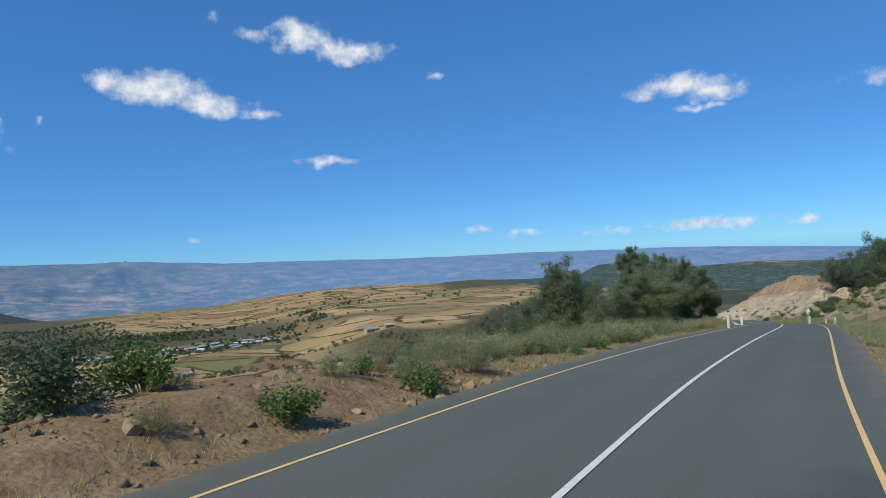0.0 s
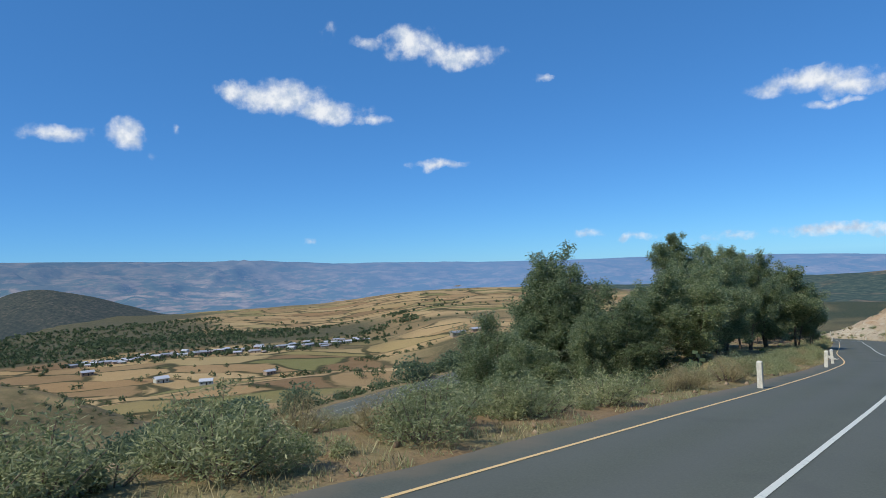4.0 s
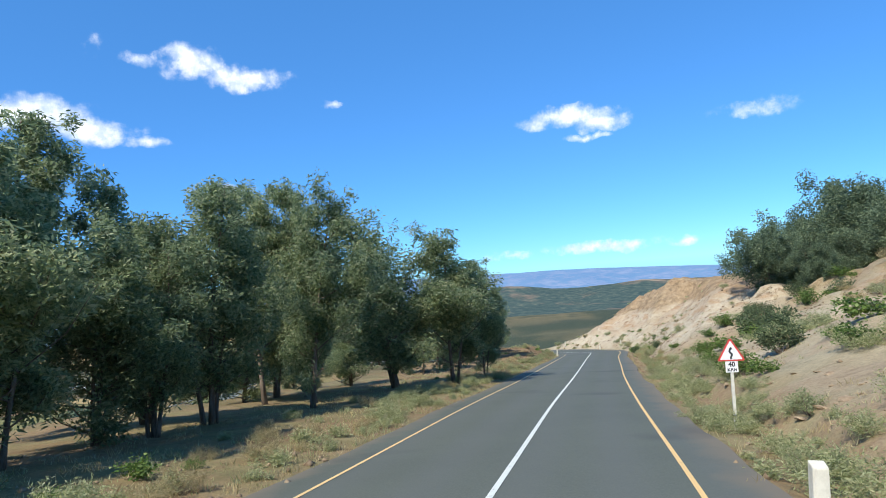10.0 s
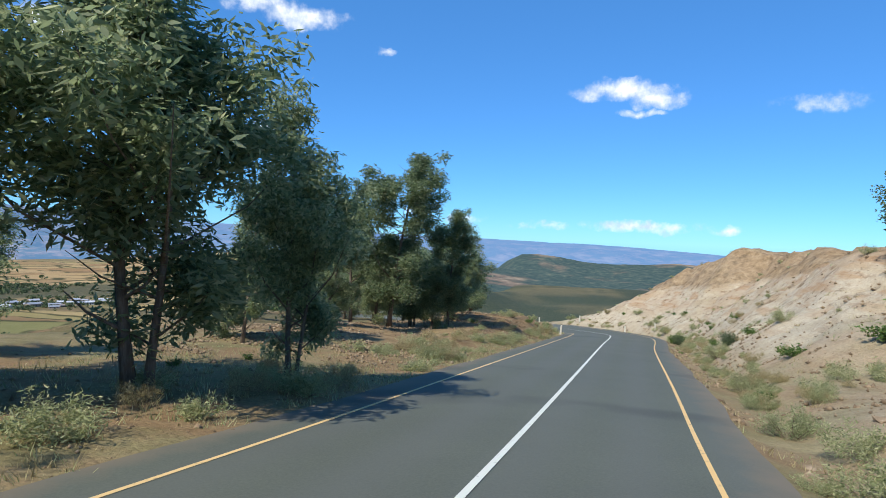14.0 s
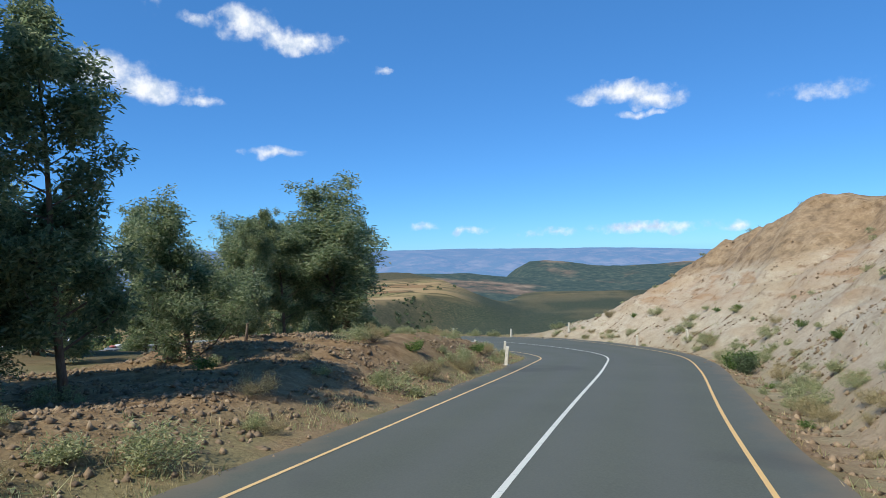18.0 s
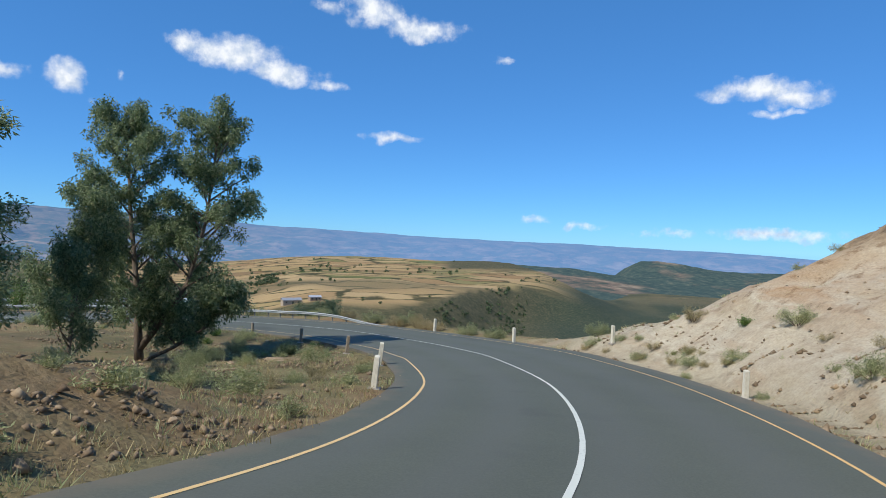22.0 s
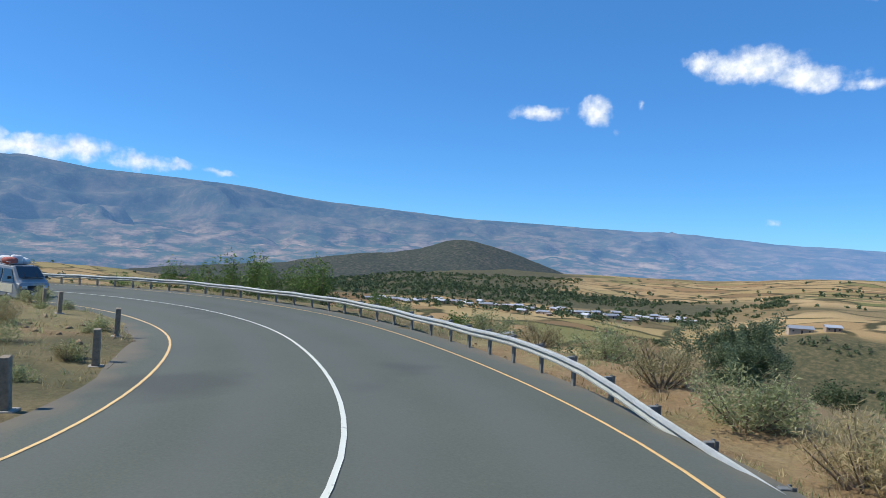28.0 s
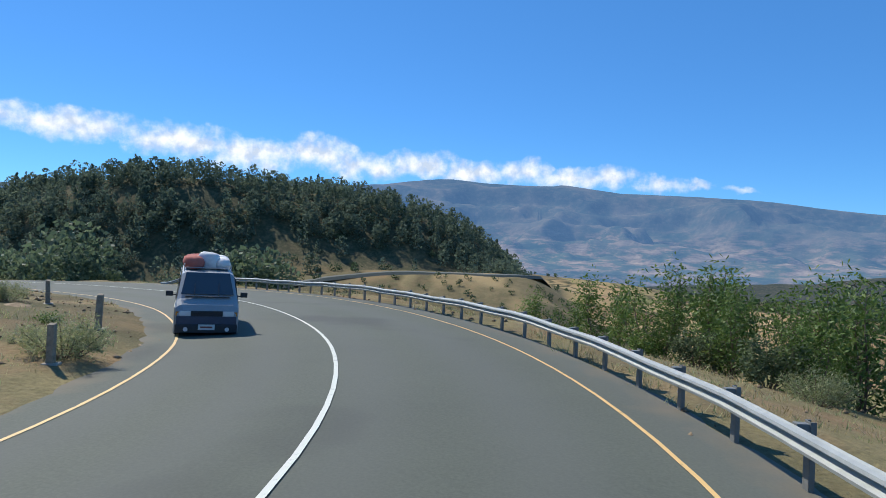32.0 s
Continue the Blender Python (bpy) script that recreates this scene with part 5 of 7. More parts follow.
# ---- the gum trees ----
GUM = [make_tree("gum_tree", 11, 12.0, 2.9, 30000, 0.20, 1, label="tall grey-green gum tree with drooping leaves on dry soil"),
       make_tree("gum_tree", 12, 11.0, 2.6, 30000, 0.16, 2, label="forked gum tree with a dense grey-green crown"),
       make_tree("gum_tree", 13, 9.5, 2.5, 26000, 0.04, 2, label="bushy gum tree with foliage almost to the ground"),
       make_tree("gum_tree", 14, 13.0, 2.8, 30000, 0.13, 1, 0.03, airy=0.16, label="slender gum tree with an airy top and bare lower trunk"),
       make_tree("gum_tree", 15, 10.5, 2.5, 28000, 0.14, 3, label="many-stemmed gum tree with a wide crown")]
GUM_HIGH = (12.0, 11.0, 9.5, 13.0, 10.5)
TREES = [  # x, y, height of the top, which, width, turn
    (12.0, 66.0, -8.8, 2, 0.9, 0.4), (14.5, 64.5, -8.9, 4, 0.8, 2.4), (9.0, 66.5, -9.6, 2, 0.9, 4.4), (6.5, 68.0, -9.2, 4, 0.95, 1.4), (9.8, 60.5, -10.4, 2, 0.7, 5.2), (12.8, 58.0, -9.8, 2, 0.6, 3.0),
    (15.0, 82.0, -0.9, 1, 1.30, 0.3), (12.6, 80.5, -2.2, 2, 1.2, 2.0), (17.2, 80.8, -2.0, 4, 1.2, 4.0), (10.6, 72.0, -7.3, 2, 1.15, 0.6), (13.2, 70.5, -8.2, 2, 1.1, 1.9), 
    (24.6, 78.0, -2.6, 4, 1.25, 2.2), (30.0, 104.0, -8.0, 2, 1.1, 0.7), (33.0, 109.0, -9.0, 2, 1.0, 1.7), (36.0, 114.2, -9.6, 2, 1.0, 2.7), (32.0, 116.5, -11.0, 2, 0.9, 4.7), (41.0, 124.5, -11.6, 2, 0.8, 5.7), (26.5, 110.0, -8.5, 2, 1.2, 0.2), (21.2, 76.2, -3.0, 1, 1.15, 5.1), (27.6, 84.2, -2.2, 1, 1.05, 3.6), (30.6, 93.2, -2.3, 4, 1.1, 1.1), (34.0, 97.6, -2.1, 1, 0.95, 4.6), (19.5, 75.5, -4.6, 4, 1.1, 0.5), (9.0, 76.5, -5.5, 4, 1.1, 3.3), (24.0, 91.2, 0.5, 3, 1.0, 2.0), (21.0, 79.5, -4.4, 2, 1.0, 2.2), (17.5, 74.5, -6.0, 2, 0.9, 5.0),
    (25.6, 85.0, -2.4, 0, 1.0, 0.4), (28.1, 94.5, -1.6, 1, 1.0, 2.8), (29.6, 89.5, -3.6, 4, 0.9, 3.3),
    (31.8, 100.5, -0.9, 0, 1.05, 1.7), (34.2, 101.0, -1.2, 0, 0.85, 2.6), (28.2, 88.6, -4.2, 2, 1.0, 0.2), (26.4, 82.8, -4.0, 2, 0.85, 1.2), (31.5, 106.0, -2.0, 1, 1.1, 3.9), (39.0, 107.1, -1.9, 4, 1.4, 5.0),
    (42.6, 109.7, -3.6, 1, 1.25, 2.9), (45.2, 112.5, -6.9, 1, 0.8, 3.1),
    (48.1, 138.8, -4.8, 3, 1.3, 1.1), (45.6, 139.6, -6.6, 0, 1.0, 4.0), (52.3, 141.8, -8.2, 3, 0.95, 0.6), (50.9, 139.9, -12.6, 2, 0.7, 1.7), (44.4, 132.4, -9.8, 3, 0.95, 2.1), (54.4, 150.4, -12.0, 3, 0.55, 2.2), (47.0, 139.0, -11.8, 2, 0.75, 0.3), (42.0, 122.5, -7.6, 3, 0.75, 3.0), (51.8, 178.2, -10.6, 3, 1.2, 5.6), (52.4, 182.0, -14.4, 2, 0.8, 2.0), (49.8, 141.5, -10.8, 4, 0.95, 4.0), (53.5, 147.5, -12.0, 2, 0.9, 5.1), (38.4, 145.1, -8.5, 0, 1.15, 0.0), (34.5, 149.0, -12.4, 2, 1.0, 3.5),
    (43.0, 147.0, -11.5, 2, 1.0, 2.7), (57.6, 163.9, -9.2, 1, 1.55, 0.8), (54.0, 162.0, -12.0, 0, 1.0, 1.6), (51.5, 159.0, -11.6, 4, 1.1, 2.3), (47.0, 163.0, -10.5, 3, 0.9, 4.4), (50.0, 168.0, -11.5, 1, 1.1, 3.7), (55.2, 170.0, -14.0, 2, 0.9, 0.9),
    (44.0, 158.0, -12.0, 2, 1.1, 1.3), (40.0, 165.0, -13.0, 4, 1.2, 0.4), (43.0, 172.0, -14.5, 1, 1.1, 0.0)]
first = set()
for x, y, top, k, wide, turn in TREES:
    h = top - zat(x, y)
    if k in first:
        ob = copy_thing(GUM[k], at_ground(x, y, turn))
    else:
        ob = GUM[k]
        ob.matrix_world = at_ground(x, y, turn)
        first.add(k)
    f = h / GUM_HIGH[k]
    ob.scale = (wide * 0.5 * (1 + f), wide * 0.5 * (1 + f), f)
    ob["group"] = "gum trees along the road"


def make_bend_tree():
    """The twin-stemmed tree on the inside of the bend."""
    rng = np.random.default_rng(77)
    root = new("gum_tree")
    bm = bmesh.new()
    centres, radii = [], []
    stems = [([(0, 0, -0.3), (-0.1, 0, 1.5), (-0.3, 0.1, 4), (-0.7, 0.0, 8), (-1.1, 0.2, 12.6)], 0.27), ([(0, 0, 0.7), (0.9, 0.2, 2.0), (2.3, 0.3, 4.2), (3.2, 0.3, 7.6), (3.7, 0.4, 12.7)], 0.22),
             ([(0.2, 0, 0.0), (2.0, -0.3, 0.9), (3.9, -0.4, 2.2), (4.8, -0.3, 3.8)], 0.11)]
    for pts, r in stems:
        n = len(pts)
        tube(bm, pts, [r * (1 - 0.85 * k / (n - 1)) for k in range(n)], 8)
        z0 = 1.5 if pts[-1][2] > 6 else 0.6
        limbs = 46 if pts[-1][2] > 6 else 14
        for j in range(limbs):
            zz = z0 + (pts[-1][2] - z0) * (j + rng.random() * 0.8) / limbs
            zs = [p[2] for p in pts]
            base = np.array([np.interp(zz, zs, [p[c] for p in pts]) for c in range(3)])
            a = j * 2.4 + rng.random()
            u = (zz - z0) / (pts[-1][2] - z0)
            reach = (0.8 + 1.9 * math.sin(math.pi * min(1, 0.22 + 0.66 * u))) * (0.45 + 0.7 * rng.random()) * (1.0 if pts[-1][2] > 6 else 0.6)
            tip = base + np.array([math.cos(a) * reach, math.sin(a) * reach, reach * (0.3 + 0.7 * rng.random())])
            mid = (base + tip) / 2 + np.array([0, 0, 0.1])
            tube(bm, [base, mid, tip], [0.06, 0.04, 0.012], 5, False)
            for c, s in ((tip, 1.0), (tip + rng.normal(0, 0.4, 3), 0.9), ((mid + tip) / 2, 0.9), (mid, 0.8)):
                centres.append(c + rng.normal(0, 0.15, 3))
                radii.append(s * (0.36 + 0.3 * rng.random()))
        centres.append(np.array(pts[-1]))
        radii.append(0.8)
    part("trunk", bm, BARK, root, "", True)
    part("crown", mesh_quads("crown", crown_quads(rng, np.array(centres), np.array(radii), 80000, 0.20, 0.075, 0.8), GUM_LEAF), GUM_LEAF, root)
    return tagged(root, "tall twin-stemmed gum tree on the dry bank inside the bend", "tree")


bend_tree = make_bend_tree()
bend_tree.matrix_world = at_ground(52.9, 187.3, 0.1, 0.97)

# broad dark tree on the bank
BROAD = make_tree("broad_tree", 31, 6.0, 4.6, 52000, 0.05, 3, leaf=BROAD_LEAF, length=0.17, width=0.10, steep=0.55, label="broad dark-green tree with a dense rounded crown on the bank", droop=0.15)
BROAD.matrix_world = at_ground(79.0, 122.5, 0, 1.28, 0.5)
for x, y, size, turn in ((75.4, 122.6, 0.95, 2), (77.6, 117.5, 0.95, 1), (82.5, 119.0, 1.25, 4), (87, 121, 1.3, 3), (82, 111, 1.0, 2.4), (74.4, 115.5, 0.55, 5), (49.6, 234.6, 0.62, 1.6)):
    stand(BROAD, x, y, turn, size, group="dark trees on the bank")
BROAD["group"] = "dark trees on the bank"


# ---- shrubs ----
FOLIAGE = []


def make_shrub(name, seed, wide, high, leaves, leaf, length, width, label, droop=-0.5, twigs=16):
    rng = np.random.default_rng(seed)
    root = new(name)
    bm = bmesh.new()
    cs, rs = [], []
    for j in range(twigs):
        a, r = rng.random() * 6.28, wide * 0.5 * math.sqrt(rng.random())
        z = high * (0.55 + 0.45 * rng.random()) * (1 - 0.45 * (r / (wide * 0.5)) ** 2)
        tip = np.array([math.cos(a) * r, math.sin(a) * r, z])
        tube(bm, [tip * (0.1, 0.1, 0) - (0, 0, 0.06), tip * (0.6, 0.6, 0.5), tip], [0.018, 0.012, 0.004], 4, False)
        for k in (0.45, 0.7, 0.95):
            cs.append(tip * (0.3 + 0.7 * k, 0.3 + 0.7 * k, k))
            rs.append(wide * (0.12 + 0.06 * rng.random()))
    part("woody_base", bm, BARK, root, "thin woody twigs")
    quads = leaf_quads(rng, np.array(cs), np.array(rs), leaves, length, width, droop)
    FOLIAGE.append((quads, leaf))
    part("foliage", mesh_quads("foliage", quads, leaf), leaf, root)
    return tagged(root, label, "shrub", "shrubs along the verge")


SHRUB = [make_shrub("shrub", 41, 1.7, 1.0, 4200, SHRUB_LEAF, 0.085, 0.019, "pale grey-green shrub on the stony verge"),
         make_shrub("shrub", 42, 1.1, 0.6, 1500, SHRUB_LEAF, 0.085, 0.02, "low pale shrub among loose stones"),
         make_shrub("shrub", 43, 1.5, 1.1, 1300, GREEN_LEAF, 0.10, 0.06, "leafy green bush on the dry verge", 0.0),
         make_shrub("shrub", 44, 1.3, 0.8, 3200, STRAW, 0.12, 0.008, "dry brown thorny shrub on bare soil", -0.9),
         make_shrub("shrub", 45, 2.4, 2.0, 2200, DARK_LEAF, 0.14, 0.07, "dense dark-green bush on the dry slope", 0.1)]
BIG = [  # x, y, which, size, turn
    (-6.2, 10.2, 4, 0.7, 0), (-7.4, 11.8, 4, 0.8, 2), (-5.6, 11.6, 2, 1.0, 4), (-8.6, 13.4, 4, 1.0, 5), (-4.4, 9.4, 3, 0.6, 0), (-2.9, 11.2, 2, 0.75, 1), (-5.5, 12.5, 3, 0.7, 2), (-2.2, 15.6, 2, 0.55, 2), (-0.6, 15.0, 2, 0.8, 3), (-0.9, 15.9, 0, 0.75, 4), (-2.6, 14.6, 0, 0.6, 5), (0.6, 22.4, 0, 0.9, 0.4), (-0.4, 21.0, 0, 0.8, 1), (2.0, 24.5, 0, 1.0, 4),
    (3.5, 25.9, 0, 1.1, 2), (5.6, 28.6, 0, 0.9, 1), (4.1, 27.3, 0, 1.2, 2.2), (7.0, 30.2, 0, 1.2, 3), (8.2, 32.1, 0, 1.1, 0), (10.0, 34.7, 0, 1.1, 1.4), (12.2, 37.6, 0, 1.0, 4.1), (13.5, 41.0, 0, 0.9, 3), (15.5, 44.5, 1, 1.0, 2),
    (-8.6, 19.5, 2, 1.1, 1), (-7.0, 21.5, 4, 0.7, 2), (-9.0, 25.0, 4, 1.0, 3), (-5.5, 30.0, 4, 0.9, 2), (2.0, 38.0, 4, 0.9, 1), (6.0, 42.0, 4, 1.1, 2), (9.5, 50.0, 4, 1.2, 3), (11.0, 58.0, 4, 1.3, 4), (8.0, 63.0, 4, 1.4, 2),
    (12.5, 66.0, 4, 1.3, 5), (16.5, 66.5, 4, 1.2, 1), (19.0, 69.0, 4, 1.2, 0), (14.0, 71.0, 4, 1.5, 3), (20.5, 72.5, 4, 1.2, 2), (10.0, 70.0, 4, 1.4, 2), (22.5, 76.5, 4, 1.1, 4), (23.0, 70.5, 2, 1.2, 2), (20.5, 65.5, 2, 1.3, 2),
    (21.5, 56.8, 0, 1.15, 2), (17.7, 59.0, 0, 1.0, 1), (20.0, 57.6, 0, 0.9, 4), (18.2, 55.0, 1, 1.1, 3), (23.6, 61.0, 2, 0.7, 1), (25.8, 63.8, 0, 0.9, 3), (26.5, 65.5, 0, 0.8, 1), (28.3, 69.0, 0, 0.9, 1), (28.6, 71.5, 0, 0.8, 2),
    (40.9, 71.0, 2, 0.65, 1), (42.8, 74.0, 0, 0.6, 2), (43.8, 77.5, 0, 0.7, 0), (46.8, 81.6, 1, 1.0, 3), (45.4, 84.3, 0, 0.6, 2), (52.5, 96.0, 0, 0.8, 1), (55.0, 100.0, 2, 0.9, 2), (50.8, 90.5, 2, 1.1, 3), (54.0, 92.5, 4, 0.8, 4), (57.5, 97.0, 4, 1.0, 5), (60.0, 103.0, 4, 1.1, 1), (63.5, 108.0, 4, 0.6, 0), (58.5, 106.5, 2, 1.0, 3), (62.0, 112.0, 2, 1.1, 4), (68.2, 114.6, 4, 0.8, 1), (70.4, 112.2, 2, 1.4, 2), (71.6, 115.0, 4, 0.8, 3), (69.6, 117.4, 4, 0.75, 4), (67.0, 117.8, 2, 1.3, 5), (72.2, 110.4, 4, 0.8, 0),
    (56.8, 110.0, 0, 0.8, 1), (60.5, 118.0, 0, 0.8, 3), (66.0, 130.0, 0, 0.9, 1), (67.5, 132.0, 4, 0.55, 2), (72.6, 146.5, 0, 0.8, 2), (75.6, 155.2, 4, 0.62, 2), (76.5, 157.0, 2, 1.2, 1), (77.3, 158.5, 0, 1.0, 4), (78.6, 162.5, 0, 0.8, 0), (80.0, 167.0, 0, 0.9, 3), (81.0, 173.5, 0, 0.7, 2), (82.4, 181.0, 0, 0.8, 1), (80.5, 187.5, 3, 1.0, 2), (77.0, 193.5, 0, 0.9, 1),
    (50.0, 121.7, 3, 0.9, 0), (48.6, 123.5, 3, 0.8, 1), (46.4, 122.2, 1, 0.9, 2), (54.5, 134.0, 3, 0.9, 3), (60.8, 149.5, 3, 1.0, 4), (62.6, 153.0, 3, 0.9, 5), (60.5, 146.0, 1, 0.8, 5), (64.4, 160.0, 3, 0.8, 1), (64.8, 168.0, 0, 0.6, 3), (62.0, 172.5, 3, 0.8, 3), (60.0, 178.0, 0, 0.8, 1), (63.0, 183.5, 3, 0.9, 2), (60.5, 187.5, 4, 0.45, 2), (58.0, 184.0, 0, 0.9, 0), (56.5, 191.0, 0, 0.8, 1), (52.0, 194.0, 0, 0.9, 3), (47.5, 198.5, 0, 0.9, 4), (43.0, 200.5, 3, 0.9, 2), (38.0, 199.5, 0, 0.8, 1), (33.0, 199.0, 3, 0.9, 0), (27.0, 196.0, 0, 0.7, 1),
    (65.0, 205.8, 3, 1.3, 0), (64.2, 207.0, 0, 1.1, 2), (66.6, 203.4, 3, 1.2, 2), (56.5, 229.0, 4, 0.8, 1), (58.6, 228.2, 4, 0.7, 3), (60.5, 227.0, 4, 0.75, 5), (62.2, 226.4, 2, 1.0, 2), (35.6, 202.9, 0, 0.8, 3), (63.2, 206.6, 3, 1.3, 1), (65.8, 204.6, 3, 1.1, 4), (69.2, 200.8, 0, 1.0, 2), (71.0, 198.6, 0, 0.9, 1), (61.0, 208.3, 0, 1.1, 1), (58.5, 210.0, 3, 1.3, 2), (55.6, 212.4, 0, 1.1, 3), (52.0, 214.0, 3, 1.2, 2), (48.3, 215.6, 0, 1.2, 5), (45.0, 217.2, 2, 1.0, 4), (41.0, 217.0, 0, 0.9, 2),
    (36.0, 217.2, 0, 0.8, 1), (31.5, 217.6, 0, 0.9, 2), (28.0, 218.2, 4, 0.9, 3), (33.5, 221.0, 0, 1.1, 4), (24.5, 217.5, 4, 0.8, 5), (20.5, 217.0, 2, 1.1, 0), (14.0, 215.5, 2, 1.0, 1), (29.5, 222.0, 4, 0.9, 1), (25.0, 221.5, 4, 1.0, 3), (38.0, 219.5, 2, 0.8, 3)]
sage = random.Random(21)
for j in range(46):
    i = int(np.argmin(np.abs(ARC - (15 + 46 * (j + 0.5 * sage.random()) / 46))))
    q = LINE[i, :2] - SIDE[i] * (LINE[i, 3] + 2.0 + 2.6 * sage.random() ** 1.3)
    BIG.append((q[0], q[1], sage.choice((0, 0, 0, 1, 0, 3)), 0.6 + 0.6 * sage.random(), 6.28 * sage.random()))
used = set()
for x, y, k, size, turn in BIG:
    if k in used:
        ob = copy_thing(SHRUB[k], at_ground(x, y, turn))
    else:
        ob = SHRUB[k]
        ob.matrix_world = at_ground(x, y, turn)
        used.add(k)
    ob.scale = (size * 1.05, size * 1.05, size)

# pale shrubs and weeds scattered along both verges, and bushes on the bank
scatter = random.Random(8)
JOINED = {}


def thinned(q):
    """Half of the leaves, each a little larger."""
    q = q[::2]
    mid = q.mean(1, keepdims=True)
    return mid + (q - mid) * 1.3


THINNED = [thinned(np.asarray(q).reshape(-1, 4, 3)) for q, leaf in FOLIAGE]


def join_bush(k, x, y, turn, wide, high):
    """A bush too small or far to be told apart, joined with its like."""
    q = THINNED[k]
    c, s = math.cos(turn), math.sin(turn)
    v = np.stack([(q[..., 0] * c - q[..., 1] * s) * wide + x, (q[..., 0] * s + q[..., 1] * c) * wide + y, q[..., 2] * high + zat(x, y) - 0.03], -1)
    JOINED.setdefault(k, []).append(v)


def row_at(s):
    return int(np.argmin(np.abs(ARC - s)))


for j in range(330):
    i = scatter.randrange(row_at(18), row_at(262))
    left = scatter.random() < 0.6 or ARC[i] > 205
    if ARC[i] > 200 and scatter.random() < 0.4:
        continue
    o = -LINE[i, 3] - 1.6 - 5.5 * scatter.random() ** 1.3 if left else LINE[i, 4] + 1.8 + 4.5 * scatter.random() ** 1.2
    q = LINE[i, :2] + SIDE[i] * o
    k = scatter.choice((0, 0, 1, 1, 1, 2, 3))
    size, turn = (0.35 + 0.5 * scatter.random()) * (0.7 if k == 2 else 1.0), scatter.random() * 6.28
    if j < 90:
        ob = copy_thing(SHRUB[k], at_ground(q[0], q[1], turn))
        ob.scale = (size * 1.1, size * 1.1, size)
    else:
        join_bush(k, q[0], q[1], turn, size * 1.1, size)
for j in range(150):
    i = scatter.randrange(row_at(62), row_at(138))
    q = LINE[i, :2] + SIDE[i] * (LINE[i, 4] + 4.5 + 17 * scatter.random())
    k = scatter.choice((0, 0, 0, 2, 2, 3, 3, 4))
    size, turn = (0.55 + 0.7 * scatter.random()) * (0.6 if k == 4 else 1.0), scatter.random() * 6.28
    if j < 30:
        ob = copy_thing(SHRUB[k], at_ground(q[0], q[1], turn))
        ob.scale = (size * 1.15, size * 1.15, size * 0.9)
    else:
        join_bush(k, q[0], q[1], turn, size * 1.15, size * 0.9)
for j in range(150):
    i = scatter.randrange(row_at(128), row_at(206))
    o = 2.2 + 1.6 * scatter.random() if scatter.random() < 0.8 else 3.5 + 12 * scatter.random() ** 1.5
    q = LINE[i, :2] + SIDE[i] * (LINE[i, 4] + o)
    size, turn = 0.28 + 0.35 * scatter.random(), scatter.random() * 6.28
    join_bush(scatter.choice((0, 1, 3, 3, 3)), q[0], q[1], turn, size * 1.1, size)
for j in range(190):
    i = scatter.randrange(row_at(36), row_at(120))
    q = LINE[i, :2] + SIDE[i] * (LINE[i, 4] + 1.5 + 2.6 * scatter.random() ** 1.2)
    size, turn = 0.30 + 0.45 * scatter.random(), scatter.random() * 6.28
    join_bush(scatter.choice((0, 1, 1)), q[0], q[1], turn, size * 1.3, size)
for j in range(150):
    i = scatter.randrange(row_at(60), row_at(150))
    q = LINE[i, :2] - SIDE[i] * (LINE[i, 3] + 1.5 + 3.4 * scatter.random() ** 1.2)
    size, turn = 0.28 + 0.45 * scatter.random(), scatter.random() * 6.28
    join_bush(scatter.choice((0, 1, 1, 3)), q[0], q[1], turn, size * 1.3, size)
JOINED_LABEL = ("pale grey-green bushes scattered along the verge", "low pale weeds scattered along the verge", "small leafy green bushes on the verge and bank", "dry brown thorny bushes on bare soil", "dark-green bushes scattered over the bank")
for k, quads in sorted(JOINED.items()):
    tagged(new("bushes", mesh_quads("bushes", np.concatenate(quads), FOLIAGE[k][1])), JOINED_LABEL[k], "bushes", kind="stuff")

# saplings behind the barrier
SAPLING = make_tree("sapling", 51, 3.6, 1.0, 2300, 0.06, 3, leaf=GREEN_LEAF, length=0.17, width=0.06, label="young leafy gum sapling behind the crash barrier")
SAPLING["group"] = "saplings behind the barrier"
SAPLING.matrix_world = at_ground(27.9, 220.8, 0, 1.1)
for x, y, size, turn in ((26.6, 219.8, 1.05, 1), (25.2, 218.4, 0.9, 3.2), (23.0, 219.0, 1.15, 4), (21.0, 219.6, 1.25, 0.3), (18.4, 218.0, 1.25, 1.9), (24.6, 221.6, 1.25, 1.4), (20.2, 217.6, 0.8, 2.2),
                         (16.2, 217.2, 0.85, 3.7), (13.0, 217.0, 1.15, 5), (11.2, 215.6, 0.75, 2.3), (8.0, 214.0, 0.9, 0.7), (28.6, 219.0, 0.65, 4.4), (34.6, 220.4, 0.6, 3), (36.2, 221.0, 0.5, 1.1), (38.6, 218.4, 0.45, 4.1)):
    stand(SAPLING, x, y, turn, size)

